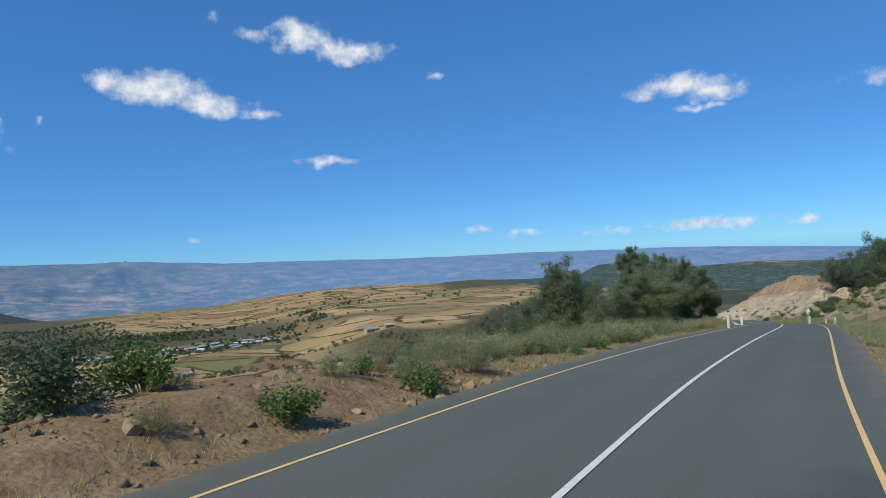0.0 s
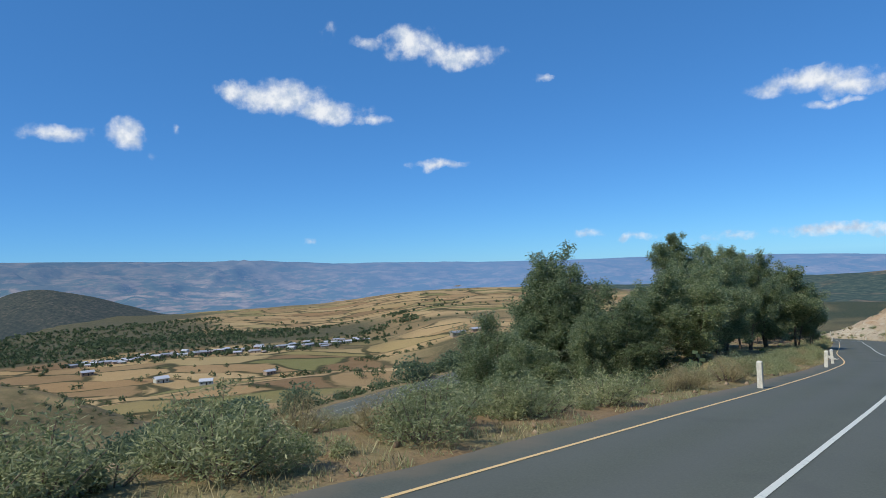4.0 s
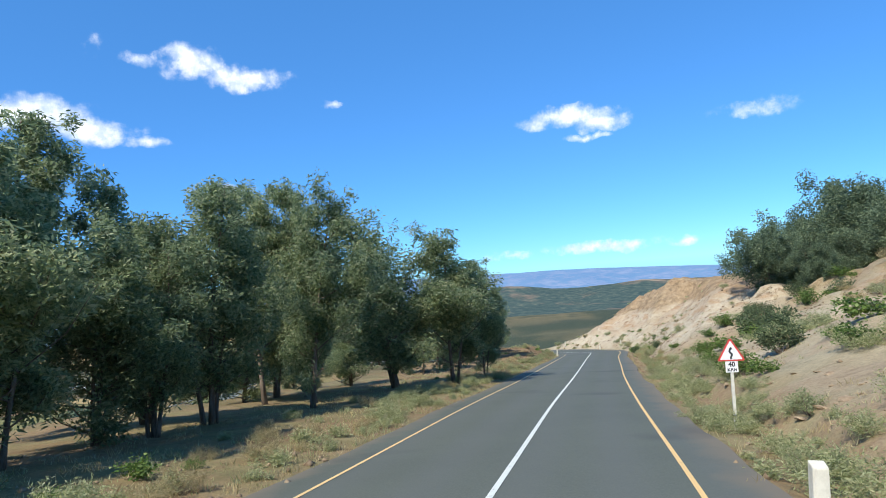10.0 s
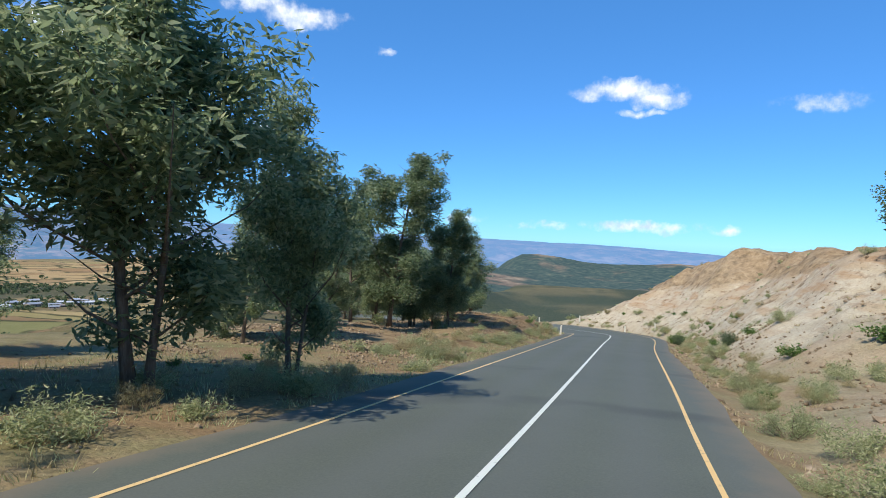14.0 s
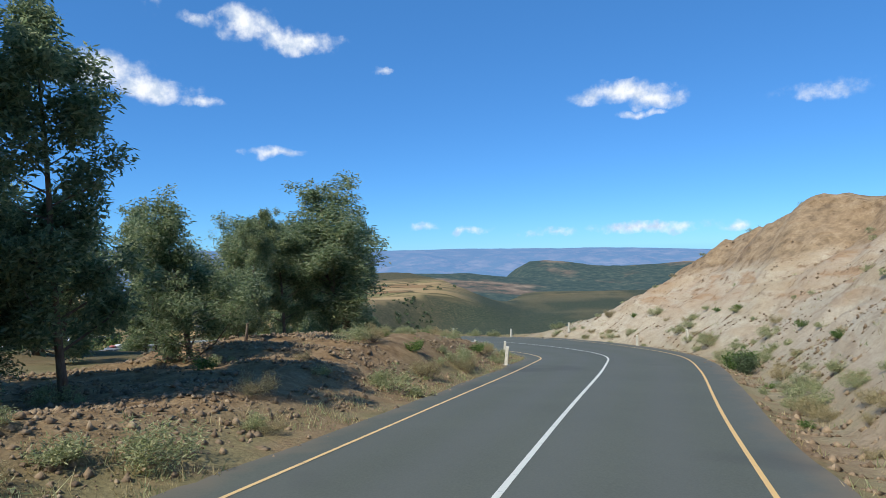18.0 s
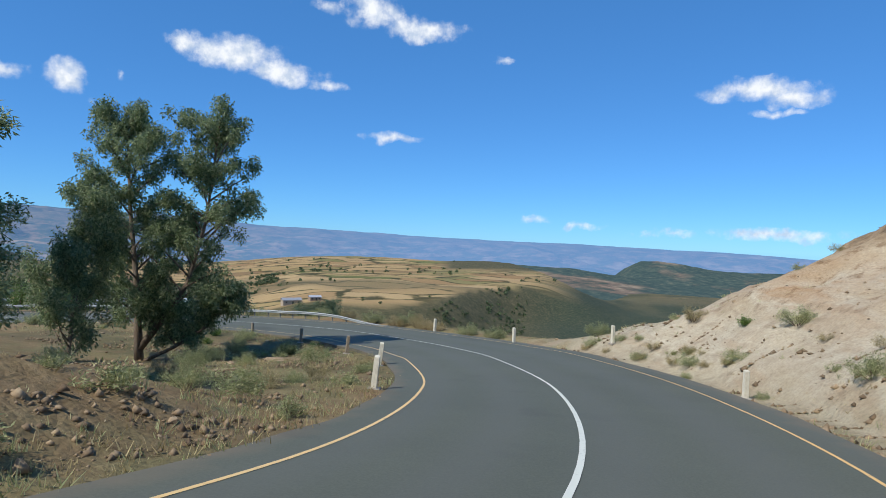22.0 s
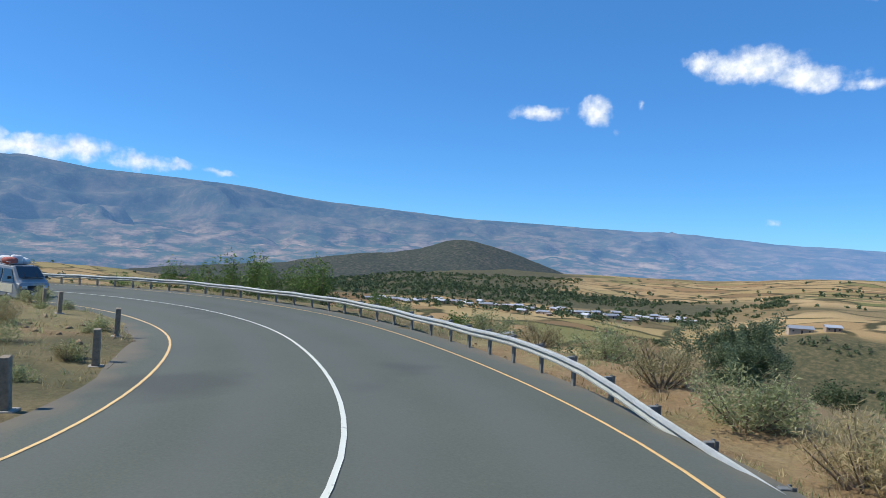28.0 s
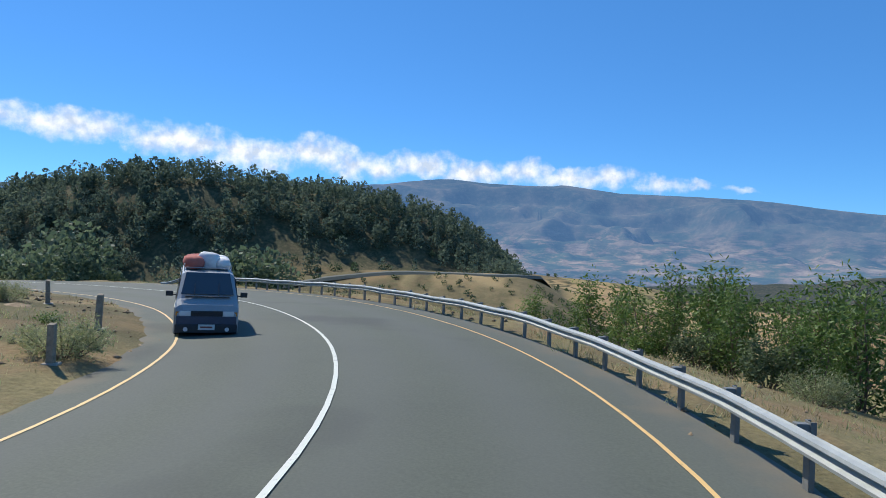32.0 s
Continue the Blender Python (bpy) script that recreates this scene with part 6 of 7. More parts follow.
# ---- minibus with luggage on its roof ----
def make_minibus():
    root = new("minibus")
    BODY = plain("silver_van_paint", (0.30, 0.32, 0.33), 0.4, 0.2, 0.06)
    TAN = plain("cream_stripe", (0.66, 0.62, 0.46), 0.4)
    DARK = plain("dark_plastic", (0.035, 0.037, 0.04), 0.6)
    TYRE = plain("tyre_rubber", (0.03, 0.03, 0.03), 0.85)
    RIM = plain("wheel_rim", (0.35, 0.35, 0.36), 0.45, 0.6)
    GLASS = Paint("van_glass", 0.06, 0, 0.8).color((0.03, 0.045, 0.06)).m
    LAMP = Paint("lamp_glass", 0.1, 0, 0.8).color((0.62, 0.64, 0.65)).m
    # section of the body along its length (x forward): bottom, waist, roof half widths and heights
    secs = [(-2.30, 0.42, 0.95, 1.90, 0.80, 0.66), (-2.22, 0.30, 0.98, 1.97, 0.84, 0.70), (-1.0, 0.28, 1.0, 2.0, 0.85, 0.72), (0.6, 0.28, 1.0, 2.0, 0.85, 0.72), (1.42, 0.28, 1.02, 1.98, 0.85, 0.71),
            (2.06, 0.28, 1.10, 1.28, 0.86, 0.82), (2.28, 0.30, 1.00, 1.12, 0.85, 0.80), (2.36, 0.42, 0.86, 0.96, 0.78, 0.74)]
    bm = bmesh.new()
    rings = []
    for x, zb, zw, zt, wb, wt in secs:
        ring = [(-wb, zb), (-wb - 0.01, (zb + zw) / 2), (-wb, zw), (-wt, zt - 0.06), (-wt + 0.12, zt), (0, zt), (wt - 0.12, zt), (wt, zt - 0.06), (wb, zw), (wb + 0.01, (zb + zw) / 2), (wb, zb)]
        rings.append([bm.verts.new((x, y, z)) for y, z in ring])
    for a, b in zip(rings, rings[1:]):
        for k in range(len(a) - 1):
            bm.faces.new((a[k], b[k], b[k + 1], a[k + 1]))
        bm.faces.new((a[-1], b[-1], b[0], a[0]))
    bm.faces.new(rings[0])
    bm.faces.new(rings[-1][::-1])
    bmesh.ops.recalc_face_normals(bm, faces=bm.faces)
    body = part("body", bm, BODY, root, "silver-grey van body")

    def panel(name, pts, material, parent, thick=0.012, label=""):
        bm = bmesh.new()
        f = bm.faces.new([bm.verts.new(p) for p in pts])
        n = f.normal.copy() if f.normal.length else Vector((0, 0, 1))
        f.normal_update()
        n = f.normal.copy()
        ex = bmesh.ops.extrude_face_region(bm, geom=[f])
        bmesh.ops.translate(bm, vec=n * thick, verts=[v for v in ex["geom"] if isinstance(v, bmesh.types.BMVert)])
        bmesh.ops.recalc_face_normals(bm, faces=bm.faces)
        return part(name, bm, material, parent, label)

    panel("windscreen", [(2.00, -0.71, 1.39), (2.00, 0.71, 1.39), (1.47, 0.60, 1.96), (1.47, -0.60, 1.96)], GLASS, root, 0.02, "raked glass windscreen")
    for sgn in (-1, 1):
        for x0, x1 in ((-2.1, -1.25), (-1.15, -0.25), (-0.15, 0.62)):
            q = [(x0, sgn * 0.853, 1.06), (x1, sgn * 0.853, 1.06), (x1, sgn * 0.765, 1.80), (x0, sgn * 0.765, 1.80)]
            panel("side_window", q if sgn < 0 else q[::-1], GLASS, root)
        q = [(0.75, sgn * 0.856, 1.06), (1.86, sgn * 0.858, 1.12), (1.38, sgn * 0.765, 1.82), (0.75, sgn * 0.758, 1.80)]
        panel("door_window", q if sgn < 0 else q[::-1], GLASS, root)
        bm = bmesh.new()
        box(bm, (3.9, 0.02, 0.46), (-0.2, sgn * 0.870, 0.74), 0.006)
        part("side_stripe", bm, TAN, root, "cream stripe along the side")
        bm = bmesh.new()
        box(bm, (0.08, 0.20, 0.15), (1.66, sgn * 1.02, 1.36), 0.02)
        box(bm, (0.04, 0.14, 0.03), (1.66, sgn * 0.90, 1.32), 0.005)
        part("wing_mirror", bm, DARK, root, "black wing mirror")
        bm = bmesh.new()
        box(bm, (0.05, 0.30, 0.15), (2.345, sgn * 0.58, 0.88), 0.02)
        part("headlight", bm, LAMP, root, "clear headlight")
        bm = bmesh.new()
        box(bm, (0.04, 0.10, 0.12), (2.335, sgn * 0.77, 0.87), 0.01)
        part("indicator", bm, plain("amber_lens", (0.55, 0.22, 0.04), 0.2), root, "amber indicator lens")
        bm = bmesh.new()
        bmesh.ops.create_cone(bm, cap_ends=True, segments=14, radius1=0.06, radius2=0.06, depth=0.04, matrix=Matrix.Translation((2.45, sgn * 0.55, 0.44)) @ Matrix.Rotation(math.pi / 2, 4, "Y"))
        part("fog_lamp", bm, LAMP, root)
        for x in (1.45, -1.35):
            bm = bmesh.new()
            bmesh.ops.create_cone(bm, cap_ends=True, segments=24, radius1=0.31, radius2=0.31, depth=0.19, matrix=Matrix.Translation((x, sgn * 0.76, 0.31)) @ Matrix.Rotation(math.pi / 2, 4, "X"))
            bmesh.ops.bevel(bm, geom=[e for e in bm.edges if abs(e.verts[0].co.y - e.verts[1].co.y) < 1e-4], offset=0.03, segments=2, affect="EDGES")
            wheel = part("wheel", bm, TYRE, root, "black tyre")
            bm = bmesh.new()
            bmesh.ops.create_cone(bm, cap_ends=True, segments=18, radius1=0.18, radius2=0.14, depth=0.04, matrix=Matrix.Translation((x, sgn * 0.865, 0.31)) @ Matrix.Rotation(-sgn * math.pi / 2, 4, "X"))
            part("rim", bm, RIM, wheel, "steel wheel rim")
    bm = bmesh.new()
    box(bm, (0.14, 1.66, 0.26), (2.36, 0, 0.45), 0.04)
    part("bumper", bm, DARK, root, "dark front bumper")
    bm = bmesh.new()
    box(bm, (0.03, 0.84, 0.16), (2.352, 0, 0.88), 0.01)
    for k in range(4):
        box(bm, (0.02, 0.84, 0.012), (2.37, 0, 0.83 + 0.035 * k))
    part("grille", bm, DARK, root, "black grille")
    # dark strip standing in for the shade on the lower front
    bm = bmesh.new()
    box(bm, (0.03, 1.60, 0.28), (2.362, 0, 0.66), 0.01)
    part("front_panel", bm, plain("front_shade_paint", (0.05, 0.065, 0.10), 0.45), root, "dark strip painted as shade on the lower front")
    bm = bmesh.new()
    box(bm, (0.012, 0.44, 0.16), (2.438, 0, 0.50), 0.003)
    plate = part("number_plate", bm, plain("plate_white", (0.62, 0.62, 0.60), 0.5), root, "pale number plate")
    bm = bmesh.new()
    box(bm, (0.004, 0.32, 0.05), (2.446, 0, 0.50))
    part("plate_bar", bm, plain("plate_bar_red", (0.25, 0.08, 0.06), 0.5), plate)
    bm = bmesh.new()
    box(bm, (0.05, 1.2, 0.03), (2.06, 0, 1.33), 0.008)
    part("cowl", bm, DARK, root)
    for y in (-0.35, 0.3):
        bm = bmesh.new()
        box(bm, (0.42, 0.02, 0.02), (1.90, y, 1.535), 0, Matrix.Rotation(radians(47), 4, "Y"))
        part("wiper", bm, DARK, root)
    # roof rack
    rack = bmesh.new()
    for y in (-0.66, 0.66):
        tube(rack, [(-2.0, y, 2.16), (1.1, y, 2.16)], [0.016, 0.016], 6)
        for x in (-1.9, -0.9, 0.1, 1.0):
            tube(rack, [(x, y, 1.93), (x, y, 2.17)], [0.013, 0.013], 6)
    for x in np.linspace(-2.0, 1.1, 8):
        tube(rack, [(x, -0.66, 2.09), (x, 0.66, 2.09)], [0.013, 0.013], 6)
    part("roof_rack", rack, RIM, root, "steel roof rack")
    return tagged(root, "silver minibus with a loaded roof rack on the road", "minibus")


def make_sack(name, seed, size, material, label):
    rng = np.random.default_rng(seed)
    bm = bmesh.new()
    bmesh.ops.create_icosphere(bm, subdivisions=3, radius=1.0)
    for v in bm.verts:
        c = v.co
        n = 1 + 0.10 * noise.noise(c * 1.7 + Vector((seed, 0, 0))) + 0.05 * noise.noise(c * 5.0)
        f = max(abs(c.x), abs(c.y), abs(c.z)) ** -0.35
        v.co = Vector((c.x * size[0], c.y * size[1], max(c.z, -0.7) * size[2])) * n * f
    return tagged(part(name, bm, material, None, "", True), label, "sack", "luggage on the minibus")


VAN_AT = Matrix.Translation((29.5, 202.9, -25.37)) @ Matrix.Rotation(radians(22), 4, "Z") @ Matrix.Rotation(radians(-1.6), 4, "X") @ Matrix.Rotation(radians(1.9), 4, "Y") @ Matrix.Diagonal((0.82, 0.82, 0.80, 1.0))
minibus = make_minibus()
minibus.matrix_world = VAN_AT
WHITE_SACK, RED_SACK = plain("white_sacking", (0.70, 0.69, 0.66), 0.85), plain("red_cloth", (0.42, 0.13, 0.10), 0.85)
for x, y, z, size, mat, turn, label in ((0.6, -0.42, 2.34, (0.42, 0.27, 0.22), RED_SACK, 0.3, "dull red cloth bundle on the roof rack"), (0.5, 0.02, 2.38, (0.34, 0.22, 0.30), WHITE_SACK, 1.2, "white sack tied on the roof rack"),
                                        (0.45, 0.42, 2.32, (0.42, 0.24, 0.20), WHITE_SACK, 0.1, "white sack lying on the roof rack"), (-0.6, 0.2, 2.34, (0.5, 0.38, 0.2), WHITE_SACK, 0.7, "white sack lying on the roof rack"), (-1.3, -0.2, 2.30, (0.5, 0.38, 0.18), RED_SACK, 2.0, "dull red cloth bundle on the roof rack")):
    s = make_sack("luggage_sack", int(10 * (x + 3)), size, mat, label)
    s.matrix_world = VAN_AT @ Matrix.Translation((x, y, z - 0.13)) @ Matrix.Rotation(turn, 4, "Z")


# ---- village in the valley ----
def make_house(seed, long, deep, high, roof_c, wall_c, label):
    root = new("house")
    bm = bmesh.new()
    box(bm, (long, deep, high + 1.2), (0, 0, high / 2 - 0.6))
    part("wall", bm, plain("mud_wall", wall_c, 0.9), root)
    bm = bmesh.new()
    rise, ov = deep * 0.24, 0.5
    for sgn in (-1, 1):
        q = [(-long / 2 - ov, sgn * (deep / 2 + ov), high - 0.1), (long / 2 + ov, sgn * (deep / 2 + ov), high - 0.1), (long / 2 + ov, 0, high + rise), (-long / 2 - ov, 0, high + rise)]
        f = bm.faces.new([bm.verts.new(p) for p in q])
        ex = bmesh.ops.extrude_face_region(bm, geom=[f])
        bmesh.ops.translate(bm, vec=(0, 0, 0.12), verts=[v for v in ex["geom"] if isinstance(v, bmesh.types.BMVert)])
    for x in (-long / 2, long / 2):
        bm.faces.new([bm.verts.new(p) for p in ((x, -deep / 2, high), (x, deep / 2, high), (x, 0, high + rise))])
    bmesh.ops.recalc_face_normals(bm, faces=bm.faces)
    part("roof", bm, plain("tin_roof", roof_c, 0.45, 0.3), root, "corrugated tin roof")
    D = plain("dark_opening", (0.06, 0.05, 0.045), 0.8)
    bm = bmesh.new()
    box(bm, (1.0, 0.06, 2.0), (0.4, -deep / 2 - 0.02, 1.0))
    part("door", bm, D, root)
    for x in (-long * 0.32, long * 0.33):
        bm = bmesh.new()
        box(bm, (0.9, 0.06, 0.9), (x, -deep / 2 - 0.02, 1.5))
        part("window", bm, D, root)
    return tagged(root, label, "house", "village houses")


HOUSE = [make_house(1, 9, 5.5, 2.7, (0.50, 0.51, 0.52), (0.34, 0.25, 0.17), "mud-walled village house with a pale tin roof"),
         make_house(2, 13, 6, 2.9, (0.36, 0.37, 0.38), (0.42, 0.34, 0.25), "long village house with a grey tin roof"),
         make_house(3, 7, 5, 2.6, (0.40, 0.33, 0.28), (0.30, 0.22, 0.15), "small village house with a rusty tin roof"),
         make_house(4, 8, 6, 2.8, (0.62, 0.63, 0.63), (0.50, 0.50, 0.42), "plastered village house with a bright new tin roof")]


def place_houses():
    rng = np.random.default_rng(5)
    spots = []
    for k in range(64):
        u = (k + rng.random()) / 64
        x, y = -415 + 235 * u, 548 + 150 * u
        off = rng.normal(0, 9 + 14 * u)
        spots.append((x - 0.62 * off, y + 0.78 * off, rng.integers(0, 4), 0.55 + 0.35 * rng.random(), radians(32) + rng.normal(0, 0.35)))
    spots += [(-262, 452, 3, 1.1, 0.9), (-200, 495, 0, 0.9, 1.0), (-215, 430, 3, 1.0, 0.4), (-350, 490, 0, 1.0, 0.8), (-70, 600, 1, 1.0, 0.6), (-55, 606, 0, 0.9, 0.6)]
    seen = set()
    for x, y, k, size, turn in spots:
        k = int(k)
        if k in seen:
            ob = copy_thing(HOUSE[k], at_ground(x, y, turn, 1.0, 0.0))
        else:
            ob = HOUSE[k]
            ob.matrix_world = at_ground(x, y, turn, 1.0, 0.0)
            seen.add(k)
        ob.scale = (size,) * 3


place_houses()

# ---- woods, scrub, grass and stones that nobody could count ----
def clumps(rng, pts, sizes, per, flat=0.8, leaf=0.55, tall=1.0):
    """Leafy clumps of loose quads at places on the ground."""
    n = len(pts) * per
    k = np.repeat(np.arange(len(pts)), per)
    d = rng.normal(size=(n, 3))
    d /= np.linalg.norm(d, axis=1)[:, None]
    u = rng.random((n, 1)) ** 0.4
    c = pts[k] + d * u * sizes[k][:, None] * np.array([1, 1, flat * tall]) + np.array([0, 0, 1]) * (sizes[k] * flat * tall * 0.85)[:, None]
    a = rng.normal(size=(n, 3))
    a /= np.linalg.norm(a, axis=1)[:, None]
    b = np.cross(a, rng.normal(size=(n, 3)))
    b /= np.linalg.norm(b, axis=1)[:, None]
    s = (sizes[k] * leaf * (0.6 + 0.7 * rng.random(n)))[:, None]
    return np.stack([c - a * s - b * s * 0.6, c + a * s - b * s * 0.6, c + a * s + b * s * 0.6, c - a * s + b * s * 0.6], 1)


def make_woods():
    rng = np.random.default_rng(9)
    # conifers and gums on the hill
    wa = np.radians(83.2 + 61 * rng.random(4200) ** 0.9)
    wr = 266 + 230 * rng.random(4200) ** 0.9
    x, y = 47 - np.sin(wa) * wr, 210 + np.cos(wa) * wr
    keep = (rough(x, y, 40.0, 2) > -0.42) & ((wr > 296) | (rng.random(4200) < 0.14))
    x, y = x[keep], y[keep]
    z = ground(x, y)
    size = 1.9 + 1.7 * rng.random(len(x))
    tall = 1.0 + 0.7 * rng.random(len(x))
    quads = []
    n = len(x)
    per = 90
    pointed = rng.random(n) < 0.15
    k = np.repeat(np.arange(n), per)
    h = rng.random(n * per)
    ang = rng.random(n * per) * 6.283
    shape = np.where(pointed[k], 1.05 - h, 1.25 * np.sqrt(np.clip(1 - (2 * h - 0.85) ** 2 / 1.35, 0, 1)))
    rad = size[k] * shape * (0.4 + 0.65 * rng.random(n * per)) * 0.75 + 0.1
    c = np.stack([x[k] + np.cos(ang) * rad, y[k] + np.sin(ang) * rad, z[k] + 0.4 + h * size[k] * tall[k] * 2.0], 1)
    a = rng.normal(size=(n * per, 3))
    a /= np.linalg.norm(a, axis=1)[:, None]
    b = np.cross(a, rng.normal(size=(n * per, 3)))
    b /= np.linalg.norm(b, axis=1)[:, None]
    s = (size[k] * 0.16 * (0.6 + 0.7 * rng.random(n * per)))[:, None]
    quads = np.stack([c - a * s - b * s * 0.6, c + a * s - b * s * 0.6, c + a * s + b * s * 0.6, c - a * s + b * s * 0.6], 1)
    tagged(new("hill_woods", mesh_quads("hill_woods", quads, HILL_LEAF)), "dark woods covering the hill above the lower road", "woods", kind="stuff")


def make_scrub():
    rng = np.random.default_rng(10)
    P, S = [], []

    def add(x, y, s):
        P.append(np.stack([x, y, ground(x, y)], 1))
        S.append(s)

    # slope left of the upper road, down to the lower one
    n = 2600
    x, y = -110 + 150 * rng.random(n), -10 + 190 * rng.random(n)
    du, iu, su, _ = nearest(x, y, 0, APEX)
    dl, il, sl, _ = nearest(x, y, APEX, len(LINE))
    k = (su < np.where(y < 60, -21, -11)) & (dl > 7) & (rough(x, y, 30.0, 3) > -0.05) & ~((du < 30) & (y > 72))
    add(x[k], y[k], 0.5 + 0.9 * rng.random(k.sum()))
    # copse beside the lower road
    n = 420
    u = rng.random(n)
    x, y = -72 + 66 * u + rng.normal(0, 4, n), 122 + 70 * u + rng.normal(0, 4, n)
    dl2 = nearest(x, y, APEX, len(LINE))[0]
    x, y = x[dl2 > 6], y[dl2 > 6]
    k = rough(x, y, 18.0, 3) > -0.12
    copse = clumps(rng, np.stack([x[k], y[k], ground(x[k], y[k])], 1), 1.5 + 2.7 * rng.random(k.sum()) ** 1.5, 420, leaf=0.062)
    tagged(new("copse", mesh_quads("copse", copse, BROAD_LEAF)), "thicket of dark-green trees and bushes beside the lower road", "trees", kind="stuff")
    # bushes on the slope below the bend
    n = 420
    wa, wr = np.radians(72 + 50 * rng.random(n)), 120 + 122 * rng.random(n) ** 0.7
    x, y = 47 - np.sin(wa) * wr, 210 + np.cos(wa) * wr
    k = (rough(x, y, 24.0, 3) > -0.05) & (nearest(x, y, 0, len(LINE))[0] > 40)
    add(x[k], y[k], 0.6 + 0.9 * rng.random(k.sum()))
    # gully and green slopes
    n = 9000
    r, az = 180 + 620 * rng.random(n) ** 0.8, np.radians(-34 + 62 * rng.random(n))
    x, y = 60 - np.sin(az) * r, 160 + np.cos(az) * r
    lim = 470 + 210 * ss(8, -8, np.degrees(az))
    k = (nearest(x, y, 0, len(LINE))[0] > 60) & (r < np.where(np.degrees(az) < -4, 330, lim)) & (rough(x, y, 60.0, 3) > -0.15)
    add(x[k], y[k], 0.8 + 1.3 * rng.random(k.sum()))
    # band of dark scrub behind the village
    n = 2600
    r, az = 640 + 190 * rng.random(n), np.radians(18 + 40 * rng.random(n))
    x, y = 60 - np.sin(az) * r, 160 + np.cos(az) * r
    k = rough(x, y, 80.0, 4) > -0.04
    add(x[k], y[k], 1.0 + 1.5 * rng.random(k.sum()))
    r, az = 650 + 480 * rng.random(n), np.radians(34 + 34 * rng.random(n))
    x, y = 60 - np.sin(az) * r, 160 + np.cos(az) * r
    add(x, y, 1.1 + 1.7 * rng.random(n))
    # trees and hedges among the fields and the village
    n = 1500
    r, az = 190 + 900 * rng.random(n), np.radians(-6 + 100 * rng.random(n))
    x, y = 60 - np.sin(az) * r, 160 + np.cos(az) * r
    k = (rough(x * 0.7, y * 1.3, 90.0, 3) > 0.12) & (nearest(x, y, 0, len(LINE))[0] > 40)
    add(x[k], y[k], 1.3 + 1.6 * rng.random(k.sum()))
    u = rng.random(420)
    x, y = -425 + 260 * u + rng.normal(0, 20, 420), 540 + 165 * u + rng.normal(0, 20, 420)
    add(x, y, 1.2 + 1.5 * rng.random(420))
    # scattered bushes on the cut hill
    n = 260
    x, y = 60 + 60 * rng.random(n), 92 + 105 * rng.random(n)
    du, iu, su, _ = nearest(x, y, 0, APEX)
    k = (su > 10) & (rough(x, y, 12.0, 3) > -0.1)
    tufts = clumps(rng, np.stack([x[k], y[k], ground(x[k], y[k])], 1), 0.16 + 0.26 * rng.random(k.sum()), 150, flat=0.6, leaf=0.10)
    tagged(new("bank_bushes", mesh_quads("bank_bushes", tufts, SHRUB_LEAF)), "small grey-green bushes scattered over the cutting", "bushes", kind="stuff")
    P, S = np.concatenate(P), np.concatenate(S)
    close = np.hypot(P[:, 0] - 20, P[:, 1] - 150) < 300
    mid = ~close & (np.hypot(P[:, 0] - 20, P[:, 1] - 150) < 540)
    far = ~close & ~mid
    quads = np.concatenate([clumps(rng, P[close], S[close], 48, leaf=0.17), clumps(rng, P[mid], S[mid], 34, leaf=0.22), clumps(rng, P[far], S[far], 12, leaf=0.42)])
    tagged(new("valley_scrub", mesh_quads("valley_scrub", quads, DARK_LEAF)), "olive-green scrub and scattered trees on the slopes", "scrub", kind="stuff")


